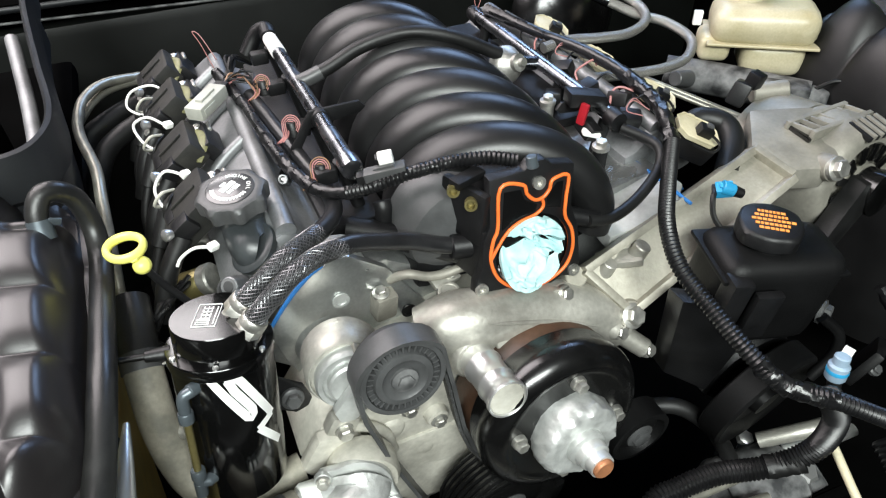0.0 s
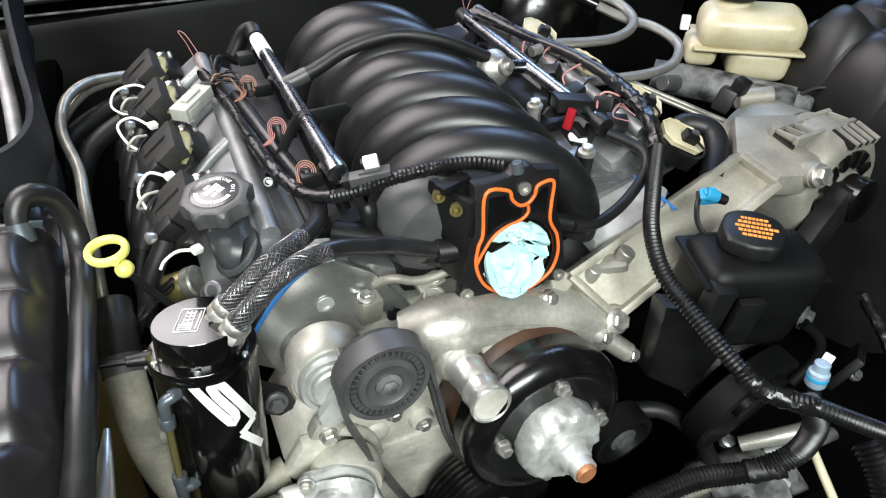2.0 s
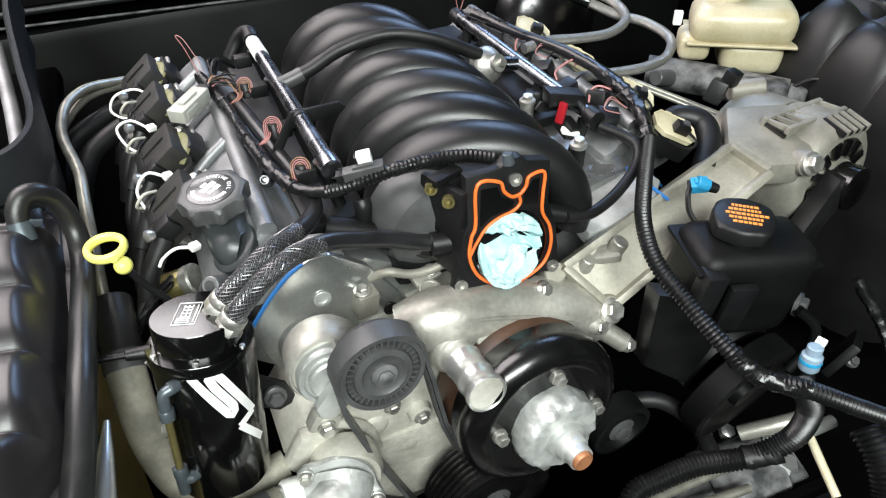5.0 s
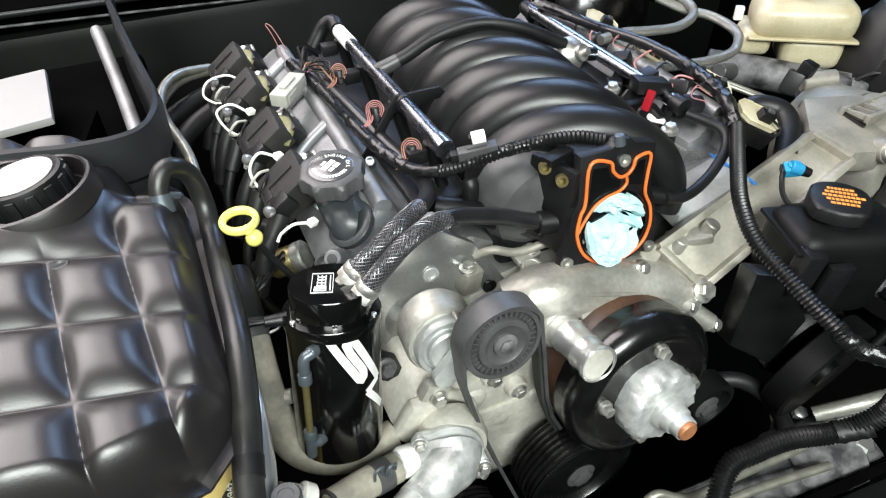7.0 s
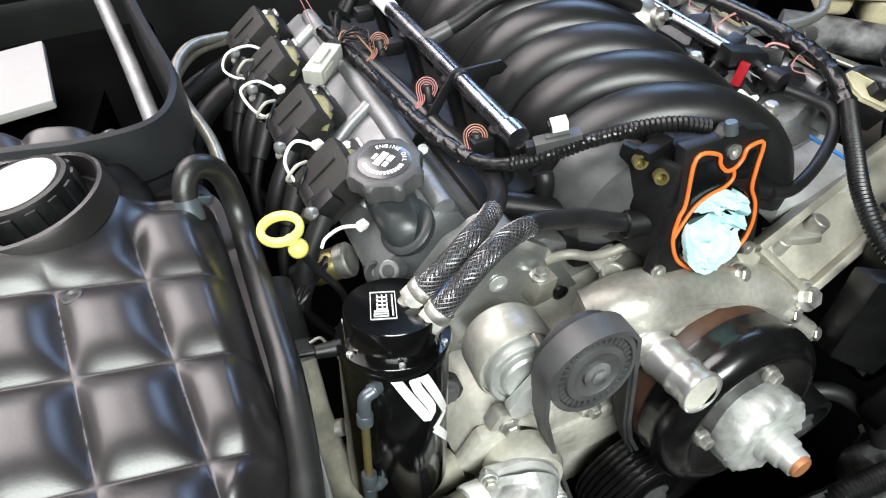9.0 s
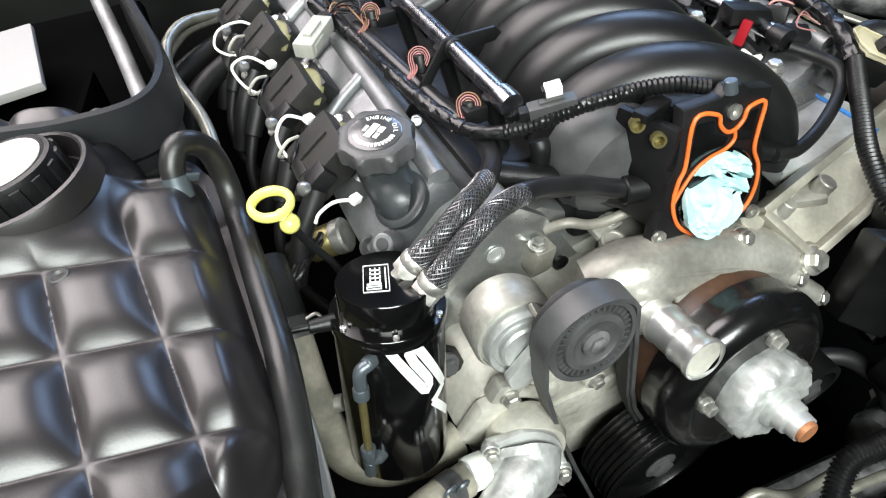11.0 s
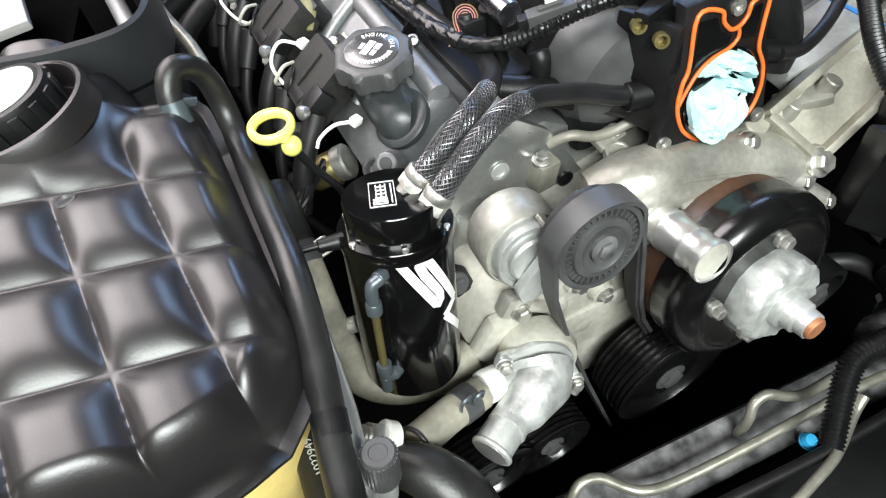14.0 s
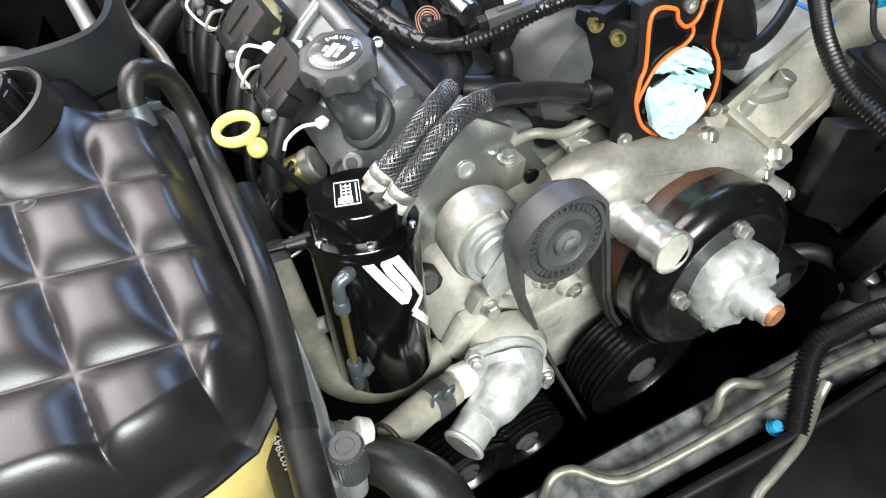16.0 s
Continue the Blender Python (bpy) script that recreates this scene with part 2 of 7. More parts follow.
def spline(pts, per=8, closed=False):
    P = [Vector(p) for p in pts]
    out = []
    n = len(P)
    for i in range(n if closed else n - 1):
        p1, p2 = P[i], P[(i + 1) % n]
        p0 = P[i - 1] if (i > 0 or closed) else p1 * 2 - p2
        p3 = P[(i + 2) % n] if (i + 2 < n or closed) else p2 * 2 - p1
        for k in range(per):
            t = k / per
            out.append(0.5 * (2 * p1 + (p2 - p0) * t + (2 * p0 - 5 * p1 + 4 * p2 - p3) * t * t + (3 * p1 - p0 - 3 * p2 + p3) * t ** 3))
    if not closed:
        out.append(P[-1])
    return out


def tube(bm, pts, r, sub=12, closed=False, sample=True, per=8, ribs=0.0, pitch=0.004, flat=1.0, rough=0.0):
    """A round tube along a smooth line; ribs: corrugation depth; rough: uneven wrapped tape."""
    path = spline(pts, per, closed) if sample else [Vector(p) for p in pts]
    if ribs:
        dense, left = [path[0]], pitch / 2
        for a, b in zip(path, path[1:]):
            d = (b - a).length
            t = left
            while t < d:
                dense.append(a.lerp(b, t / d))
                t += pitch / 2
            left = t - d
        path = dense
    n = len(path)
    tang = []
    for i in range(n):
        a = path[i - 1] if (i > 0 or closed) else path[i]
        b = path[(i + 1) % n] if (i + 1 < n or closed) else path[i]
        tang.append((b - a).normalized())
    u = basis(tang[0])[0]
    uvl = bm.loops.layers.uv.verify()
    rings, run = [], 0.0
    runs = []
    for i in range(n):
        u = (u - tang[i] * u.dot(tang[i])).normalized()
        v = tang[i].cross(u)
        rr = r(i / (n - 1)) if callable(r) else r
        if ribs:
            rr = rr + (ribs if i % 2 else -ribs)
        ring = []
        for k in range(sub):
            a = 2 * math.pi * k / sub
            q = rr * (1 + rough * (noise.noise(path[i] * 160 + Vector((k * 0.9, 0, 0)))))
            ring.append(bm.verts.new(path[i] + u * math.cos(a) * q + v * math.sin(a) * q * flat))
        if i:
            run += (path[i] - path[i - 1]).length
        runs.append(run)
        rings.append(ring)
    for i in range(n if closed else n - 1):
        p, q = rings[i], rings[(i + 1) % n]
        for k in range(sub):
            f = bm.faces.new((p[k], p[(k + 1) % sub], q[(k + 1) % sub], q[k]))
            va, vb = runs[i] * 12, (runs[i + 1] if i + 1 < n else run) * 12
            for lp, uv in zip(f.loops, ((k / sub, va), ((k + 1) / sub, va), ((k + 1) / sub, vb), (k / sub, vb))):
                lp[uvl].uv = uv
    if not closed:
        bm.faces.new(rings[0])
        bm.faces.new(rings[-1])
    return bm


def box(bm, centre, size, turn=None, bevel=0.0, seg=2):
    r = bmesh.ops.create_cube(bm, size=1.0)
    vs = r["verts"]
    m = Matrix.Translation(centre) @ (turn.to_4x4() if turn is not None else Matrix.Identity(4)) @ Matrix.Diagonal((*size, 1))
    bmesh.ops.transform(bm, matrix=m, verts=vs)
    if bevel:
        es = list({e for v in vs for e in v.link_edges})
        bmesh.ops.bevel(bm, geom=es, offset=bevel, segments=seg, affect="EDGES", profile=0.6)
    return bm


def prism(bm, poly, depth, bevel=0.0):
    """A slab from a loop of points, pushed by the vector depth."""
    d = Vector(depth)
    a = [bm.verts.new(p) for p in poly]
    b = [bm.verts.new(Vector(p) + d) for p in poly]
    made = [bm.faces.new(a), bm.faces.new(b)]
    n = len(a)
    for i in range(n):
        made.append(bm.faces.new((a[i], a[(i + 1) % n], b[(i + 1) % n], b[i])))
    bmesh.ops.recalc_face_normals(bm, faces=made)
    if bevel:
        es = list({e for f in made for e in f.edges})
        bmesh.ops.bevel(bm, geom=es, offset=bevel, segments=2, affect="EDGES", profile=0.6)
    return bm


def lean(bm, pivot, degrees):
    """Tip a turned part back about its own middle, front side up."""
    bmesh.ops.rotate(bm, cent=pivot, matrix=Matrix.Rotation(radians(-degrees), 3, "X"), verts=bm.verts)
    return bm


def hexbolt(bm, at, axis, r=0.007, h=0.006, washer=1.45):
    """A flanged hexagon head, its underside at the point given."""
    w = Vector(axis).normalized()
    at = Vector(at)
    lathe(bm, [(r * washer, -0.003), (r * washer, 0.0012), (r * 1.1, 0.0026)], at, w, 24)
    lathe(bm, [(r, 0.001), (r, h * 0.85), (r * 0.82, h)], at, w, 6)
    return bm


def turn_to(x_axis, z_axis):
    """A rotation whose x lies along x_axis and whose z is as near to z_axis as can be."""
    x = Vector(x_axis).normalized()
    z = Vector(z_axis)
    z = (z - x * z.dot(x)).normalized()
    y = z.cross(x)
    return Matrix((x, y, z)).transposed()


# ---------------------------------------------------------------- the garage and the engine bay
def slab(name, lo, hi, mat, label, category):
    c = [(a + b) / 2 for a, b in zip(lo, hi)]
    return single(name, box(B(), c, [b - a for a, b in zip(lo, hi)]), mat, label, category, kind="structure")


slab("ground", (-5, -5, -0.1), (6, 6, 0), "concrete", "grey concrete garage floor under the car", "floor")
slab("ceiling", (-5, -5, 2.7), (6, 6, 2.8), "plaster", "pale plaster garage ceiling above the car", "ceiling")
slab("wall_north", (-5, 6, -0.1), (6, 6.1, 2.8), "plaster", "pale plaster garage wall", "wall")
slab("wall_south", (-5, -5.1, -0.1), (6, -5, 2.8), "plaster", "pale plaster garage wall", "wall")
slab("wall_west", (-5.1, -5, -0.1), (-5, 6, 2.8), "plaster", "pale plaster garage wall", "wall")
slab("wall_east", (6, -5, -0.1), (6.1, 6, 2.8), "plaster", "pale plaster garage wall", "wall")


def engine_bay():
    # black panels, some unseen, added round the engine to shut light out
    bay = thing("engine_bay", (0.35, 0.6, 0.0), "black engine bay of a car, closed in to keep it dark", "engine bay", kind="structure")
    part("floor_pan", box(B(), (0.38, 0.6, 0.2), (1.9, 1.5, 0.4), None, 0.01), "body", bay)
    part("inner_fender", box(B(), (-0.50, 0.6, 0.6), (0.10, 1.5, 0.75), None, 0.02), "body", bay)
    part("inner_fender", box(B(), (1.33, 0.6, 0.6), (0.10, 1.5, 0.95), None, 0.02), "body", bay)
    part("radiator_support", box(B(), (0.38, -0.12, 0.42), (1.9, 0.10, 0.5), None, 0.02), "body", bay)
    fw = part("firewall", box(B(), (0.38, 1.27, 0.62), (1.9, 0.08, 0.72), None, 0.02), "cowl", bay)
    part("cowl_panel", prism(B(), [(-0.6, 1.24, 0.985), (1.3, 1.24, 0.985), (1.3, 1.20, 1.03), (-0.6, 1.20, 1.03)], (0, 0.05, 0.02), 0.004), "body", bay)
    part("weather_strip", tube(B(), [(-0.6, 1.205, 1.028), (0.0, 1.205, 1.020), (0.4, 1.205, 1.012), (1.3, 1.205, 1.005)], 0.006, 10), "rim", bay)
    part("seam_bead", tube(B(), [(-0.6, 1.222, 1.014), (0.185, 1.222, 0.983), (0.525, 1.222, 0.968), (1.2, 1.222, 0.94)], 0.0022, 8), "frame_grey", bay)
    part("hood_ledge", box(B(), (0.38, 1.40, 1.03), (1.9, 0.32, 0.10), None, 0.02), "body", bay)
    return bay


engine_bay()

# ---------------------------------------------------------------- the engine
CX = 0.323          # the engine's middle plane


def mirror(p):
    return (2 * CX - p[0], p[1], p[2])


def engine():
    e = thing("engine", (CX, 0.6, 0.4), "silver aluminium V8 engine standing in the bay", "engine")
    part("block", prism(B(), [(0.14, 0.52, 0.40), (0.50, 0.52, 0.40), (0.53, 0.52, 0.72), (0.44, 0.52, 0.86), (0.20, 0.52, 0.86), (0.12, 0.52, 0.72)], (0, 0.48, 0), 0.006), "cast", e)
    # timing cover with its rounded upper bosses
    tc = prism(B(), [(0.055, 0.418, 0.80), (0.085, 0.418, 0.843), (0.12, 0.418, 0.858), (0.20, 0.418, 0.870), (0.30, 0.418, 0.89), (0.33, 0.418, 0.80),
                     (0.345, 0.418, 0.60), (0.27, 0.418, 0.60), (0.17, 0.418, 0.62), (0.10, 0.418, 0.70), (0.07, 0.418, 0.765)], (0, 0.10, 0), 0.007)
    tcp = part("timing_cover", tc, "cast_pale", e, "tan-grey cast aluminium front cover")
    rib = prism(B(), [(0.052, 0.419, 0.80), (0.075, 0.419, 0.838), (0.098, 0.419, 0.835), (0.118, 0.419, 0.812), (0.125, 0.419, 0.775), (0.105, 0.419, 0.75), (0.075, 0.419, 0.765)], (0, -0.016, 0), 0.006)
    tube(rib, [(0.098, 0.412, 0.835), (0.120, 0.411, 0.828), (0.142, 0.412, 0.80), (0.150, 0.414, 0.76)], 0.006, 10)
    for q in ((0.150, 0.418, 0.790, 0.011), (0.232, 0.418, 0.752, 0.009), (0.186, 0.418, 0.735, 0.010)):
        part("pad", lathe(B(), [(q[3] * 1.5, 0.0), (q[3] * 1.2, 0.003), (q[3], 0.004), (0, 0.0042)], q[:3], (0, -1, 0), 24), "cast_pale", tcp)
    part("lower_step", prism(B(), [(0.13, 0.420, 0.765), (0.20, 0.420, 0.762), (0.285, 0.420, 0.742), (0.29, 0.420, 0.70), (0.22, 0.420, 0.69), (0.15, 0.420, 0.71)], (0, -0.006, 0), 0.004), "cast_pale", tcp)
    part("casting_rib", rib, "cast_pale", tcp)
    for p in ((0.170, 0.404, 0.826), (0.201, 0.402, 0.791)):
        boss = lathe(B(), [(0.014, 0), (0.012, 0.012), (0.010, 0.013)], (p[0], p[1] + 0.018, p[2]), (0, -1, 0), 24)
        part("boss", boss, "cast_pale", tcp)
        part("bolt", hexbolt(B(), (p[0], p[1] + 0.005, p[2]), (0, -1, 0), 0.0065, 0.007), "zinc", tcp)
    for side in (0, 1):
        f = mirror if side else (lambda p: p)
        head = part("cylinder_head", prism(B(), [f(p) for p in ((0.072, 0.505, 0.913), (0.118, 0.505, 0.957), (0.190, 0.505, 0.945), (0.262, 0.505, 0.90),
                                                              (0.27, 0.505, 0.82), (0.12, 0.505, 0.79), (0.055, 0.505, 0.855))], (0, 0.49, 0), 0.006), "head", e, "smooth silver aluminium head")
        part("cover_gasket", tube(B(), [f((0.072, 0.503, 0.914)), f((0.090, 0.500, 0.932)), f((0.110, 0.503, 0.951))], 0.0022, 8, flat=1.0), "blueline", head)
        vc = part("valve_cover", prism(B(), [f(p) for p in ((0.030, 0.53, 0.925), (0.040, 0.53, 0.945), (0.060, 0.53, 0.965), (0.098, 0.53, 0.992), (0.118, 0.53, 0.985), (0.126, 0.53, 0.970), (0.146, 0.53, 0.962), (0.148, 0.53, 0.945), (0.074, 0.53, 0.910))],
                                       (0, 0.45, 0), 0.010), "cover", e, "long silver valve cover")
        for y in (0.60, 0.70, 0.80, 0.90):
            rail = tube(B(), [f((0.052, y, 0.962)), f((0.075, y + 0.006, 0.981)), f((0.100, y + 0.01, 0.997))], 0.007, 10)
            part("stiffening_rib", rail, "cover", vc)
        ridge = B()
        tube(ridge, [f((0.104, 0.535, 0.990)), f((0.106, 0.7, 0.994)), f((0.106, 0.95, 0.994))], 0.010, 12)
        part("cover_edge", ridge, "cover", vc)
    part("front_rail", prism(B(), [(0.068, 0.508, 0.925), (0.100, 0.508, 0.960), (0.132, 0.508, 0.972), (0.158, 0.508, 0.966), (0.172, 0.508, 0.945), (0.12, 0.508, 0.92)], (0, 0.026, 0.004), 0.004), "cover_pale", e, "pale machined front of the valve cover")
    part("front_stud", rod(B(), (0.052, 0.520, 0.955), (0.040, 0.508, 0.968), 0.0095, 0.0090, 20), "cover", e)
    part("stud_socket", lathe(B(), [(0.0055, 0), (0.0050, 0.0006), (0.0, 0.0008)], (0.0398, 0.5078, 0.9682), (-0.012, -0.012, 0.013), 16), "idler", e)
    # details of the head's front face
    part("face_plate", prism(B(), [(x, 0.503, z) for x, z in ((0.062, 0.906), (0.085, 0.937), (0.108, 0.960), (0.130, 0.973), (0.151, 0.972), (0.187, 0.943), (0.230, 0.872), (0.214, 0.857), (0.192, 0.842), (0.151, 0.833), (0.094, 0.801), (0.071, 0.860))],
                             (0, -0.008, 0), 0.0015), "head", e)
    part("face_gasket", tube(B(), [(0.0610, 0.4945, 0.908), (0.0845, 0.4945, 0.939), (0.1075, 0.4945, 0.962), (0.124, 0.4945, 0.972)], 0.0022, 8), "blueline", e, "blue gasket line")
    part("casting_swell", lathe(B(), [(0.0, 0.010), (0.012, 0.0095), (0.026, 0.006), (0.040, 0.0)], (0.118, 0.4965, 0.868), (0, -1, 0), 40), "head", e)
    for p, r in (((0.136, 0.494, 0.921), 0.006), ((0.205, 0.490, 0.879), 0.0055)):
        h = lathe(B(), [(r * 1.5, 0), (r * 1.5, 0.0016), (r, 0.0016), (r, -0.004)], p, (0, -1, 0), 22)
        part("threaded_hole", h, "cast_bright" if r > 0.0058 else "plastic", e)
    part("lug", box(B(), (0.178, 0.489, 0.902), (0.024, 0.020, 0.032), Euler((0.1, 0.1, 0.15)).to_matrix(), 0.004), "alt", e)
    part("bolt", hexbolt(B(), (0.176, 0.488, 0.919), (0, -0.1, 1), 0.0062, 0.007), "zinc", e)
    part("coolant_vent_pipe", tube(B(), [(0.188, 0.497, 0.925), (0.205, 0.487, 0.934), (0.225, 0.482, 0.927), (0.245, 0.480, 0.925), (0.268, 0.476, 0.929), (0.30, 0.47, 0.915)], 0.005, 12), "alt", e)
    part("pipe_flange", box(B(), (0.243, 0.482, 0.918), (0.032, 0.018, 0.007), Euler((0.3, 0, 0.2)).to_matrix(), 0.002), "cast", e)
    part("bolt", hexbolt(B(), (0.250, 0.482, 0.923), (0, -0.3, 1), 0.005, 0.005), "zinc", e)
    # added black slabs: stand in for dark clutter and hide the head's glare
    part("port_dark_slab", box(B(), (0.178, 0.762, 0.962), (0.068, 0.43, 0.014), None, 0.004), "plastic", e, "added black slab under the fuel rail, covering the bright head")
    part("port_dark_slab", box(B(), (2 * CX - 0.160, 0.80, 0.962), (0.07, 0.34, 0.014), None, 0.004), "plastic", e)
    part("nipple", rod(B(), (0.128, 0.64, 0.975), (0.122, 0.622, 0.990), 0.006, 0.0055, 18), "cover", e)
    part("nipple_bore", lathe(B(), [(0.0036, 0), (0.0, 0.0003)], (0.1219, 0.6218, 0.9902), (-0.2, -0.6, 0.5), 16), "gloss", e)
    part("valley_cover", box(B(), (CX, 0.74, 0.885), (0.17, 0.46, 0.03), None, 0.006), "cast", e)
    part("right_port_floor", prism(B(), [(0.43, 0.455, 0.925), (0.50, 0.44, 0.945), (0.535, 0.47, 0.955), (0.52, 0.60, 0.955), (0.44, 0.60, 0.93)], (0, 0, -0.02), 0.003), "cast_bright", e, "pale machined head surface")
    part("gasket_edge", tube(B(), [(0.521, 0.440, 0.951), (0.518, 0.50, 0.953), (0.514, 0.56, 0.953)], 0.002, 8), "blueline", e)
    for p in ((0.451, 0.520, 0.998), (0.451, 0.629, 1.001)):
        part("stand_off", rod(B(), (p[0], p[1], 0.93), (p[0], p[1], p[2] - 0.003), 0.0085, 0.0085, 18), "plastic" if p[1] < 0.6 else "zinc", e)
        part("bolt", hexbolt(B(), p, (0, 0, 1), 0.0068, 0.008), "zinc", e)
    lug = B()
    box(lug, (0.425, 0.43, 0.915), (0.05, 0.02, 0.012), Euler((0.2, -0.3, -0.6)).to_matrix(), 0.004)
    rod(lug, (0.44, 0.425, 0.915), (0.445, 0.42, 0.935), 0.010, 0.009)
    rod(lug, (0.405, 0.43, 0.90), (0.41, 0.425, 0.92), 0.010, 0.008)
    part("lifting_lug", lug, "cast", e)
    return e


engine()


def intake():
    it = thing("intake_manifold", (CX, 0.68, 0.93), "black nylon intake manifold with arched runners on the engine", "intake manifold")
    for k in range(7):
        y0 = 0.517 + 0.0570 * k
        dip = (0.013, 0.008, 0.005)[k] if k < 3 else 0.003
        bm = B()
        seg, sub = 30, 18
        rings = []
        for i in range(seg + 1):
            a = math.pi * (-0.06 + 1.12 * i / seg)
            c = Vector((CX - 0.001 - 0.090 * math.cos(a), y0 + 0.040 * math.cos(a), 0.958 - 0.3 * dip + (0.090 - 0.7 * dip) * math.sin(a)))
            out = Vector((-math.cos(a), 0, math.sin(a)))
            ring = []
            for s in range(sub):
                b = 2 * math.pi * s / sub
                ring.append(bm.verts.new(c + out * 0.024 * math.cos(b) + Vector((0, 1, 0)) * 0.0310 * math.sin(b)))
            rings.append(ring)
        for p, q in zip(rings, rings[1:]):
            for s in range(sub):
                bm.faces.new((p[s], p[(s + 1) % sub], q[(s + 1) % sub], q[s]))
        bm.faces.new(rings[0])
        bm.faces.new(rings[-1])
        part("runner", bm, "runner", it)
    part("plenum", lathe(B(), [(0.06, 0), (0.072, 0.015), (0.076, 0.40), (0.06, 0.42)], (CX, 0.50, 0.955), (0, 1, 0), 32), "runner", it)
    part("base", box(B(), (CX, 0.70, 0.925), (0.215, 0.42, 0.05), None, 0.012), "plastic", it)
    # smooth front bulb under the first runner
    part("front_bulb", lathe(B(), [(0, -0.035), (0.03, -0.032), (0.052, -0.018), (0.058, 0.0), (0.055, 0.03)], (0.262, 0.512, 0.968), (-0.1, 1, 0.1), 28), "idler", it, "dusty grey front bulb")

    # throttle flange, leaning back a little
    def gp(x, z, d=0.0):
        return Vector((x, 0.4395 + 0.2 * (z - 0.985) + d, z))
    plate = [(0.276, 1.046), (0.312, 1.046), (0.318, 1.052), (0.334, 1.052), (0.340, 1.046), (0.366, 1.040), (0.363, 0.998), (0.371, 0.972), (0.373, 0.945),
             (0.374, 0.925), (0.366, 0.916), (0.352, 0.921), (0.330, 0.913), (0.300, 0.914), (0.272, 0.928), (0.262, 0.923), (0.253, 0.930), (0.255, 0.943), (0.263, 0.958), (0.266, 0.985), (0.274, 1.0)]
    fl = part("throttle_flange", prism(B(), [gp(*p, 0.003) for p in plate], (0, 0.012, 0), 0.002), "plastic", it, "black flange where the throttle is taken off")
    outer = [(0.286, 1.037), (0.309, 1.034), (0.313, 1.024), (0.321, 1.016), (0.330, 1.016), (0.337, 1.022), (0.341, 1.031), (0.3576, 1.031), (0.3555, 1.009), (0.3545, 0.990), (0.3625, 0.972), (0.3635, 0.951),
             (0.355, 0.933), (0.337, 0.9235), (0.316, 0.921), (0.296, 0.928), (0.279, 0.944), (0.272, 0.966), (0.2755, 0.986), (0.281, 0.998)]
    g = tube(B(), [gp(*p, 0.0015) for p in outer], 0.0019, 10, closed=True, per=5)
    tube(g, [gp(*p, 0.0015) for p in ((0.329, 1.016), (0.330, 1.007), (0.322, 1.001), (0.305, 0.998), (0.291, 0.991), (0.279, 0.977), (0.2730, 0.968))], 0.0017, 10, per=5)
    part("gasket", g, "orange", fl, "orange silicone gasket bead")
    bore = B()
    lathe(bore, [(0.040, 0.0), (0.040, -0.001), (0.0385, -0.002), (0.037, 0.05), (0.0, 0.05)], gp(0.318, 0.962, 0.002), (0, 1, -0.2), 36)
    part("bore", bore, "gloss", fl, "dark throttle opening")
    part("air_pocket", prism(B(), [gp(*p, 0.0022) for p in ((0.290, 1.031), (0.307, 1.029), (0.311, 1.018), (0.324, 1.010), (0.322, 1.004), (0.300, 1.001), (0.286, 0.994))], (0, 0.0008, 0)), "gloss", fl)
    part("air_pocket", prism(B(), [gp(*p, 0.0022) for p in ((0.335, 1.014), (0.345, 1.026), (0.353, 1.026), (0.350, 1.000), (0.335, 1.004))], (0, 0.0008, 0)), "gloss", fl)
    for x, z in ((0.3263, 1.031), (0.2605, 0.937), (0.3655, 0.924)):
        part("bush", lathe(B(), [(0.0065, 0), (0.0065, 0.004), (0.0035, 0.004), (0.003, 0.001)], gp(x, z, 0.004), (0, -1, 0.2), 20), "zinc", fl)
    # housing behind the flange
    part("throttle_housing", prism(B(), [gp(*p, 0.012) for p in ((0.282, 1.038), (0.360, 1.035), (0.358, 0.99), (0.366, 0.96), (0.35, 0.925), (0.30, 0.922), (0.272, 0.95), (0.275, 0.99))], (0, 0.075, -0.004), 0.004), "plastic", it)
    br = B()
    box(br, (0.262, 0.475, 1.005), (0.010, 0.055, 0.055), Euler((0, 0.1, 0.35)).to_matrix(), 0.003)
    box(br, (0.268, 0.470, 0.965), (0.020, 0.050, 0.060), Euler((0, 0.1, 0.25)).to_matrix(), 0.004)
    box(br, (0.266, 0.478, 1.038), (0.034, 0.014, 0.008), Euler((0, 0.0, 0.3)).to_matrix(), 0.002)
    part("side_bracket", br, "plastic", it)
    for p in ((0.252, 0.478, 1.030), (0.262, 0.462, 1.022)):
        part("insert", lathe(B(), [(0.006, 0), (0.006, 0.008), (0.004, 0.008), (0.003, 0.002)], p, (-0.5, -1, 0.3), 18), "olive", it)
    part("breather_nipple", rod(B(), (0.285, 0.462, 0.966), (0.245, 0.470, 0.968), 0.0125, 0.0125), "plastic", it)
    part("lower_arm", tube(B(), [(0.275, 0.475, 0.945), (0.235, 0.495, 0.955), (0.20, 0.515, 0.965), (0.165, 0.54, 0.968)], 0.013, 14), "plastic", it)
    part("lower_arm", tube(B(), [(0.20, 0.53, 0.95), (0.20, 0.53, 0.985), (0.20, 0.535, 0.995)], 0.009, 14), "plastic", it)
    part("side_nipple", rod(B(), (0.366, 0.458, 0.976), (0.40, 0.446, 0.966), 0.010, 0.009), "plastic", it)
    part("sensor_tip", rod(B(), gp(0.321, 1.047, 0.004), gp(0.320, 1.058, 0.004), 0.006, 0.005), "bluegrey", it)
    return it


intake()


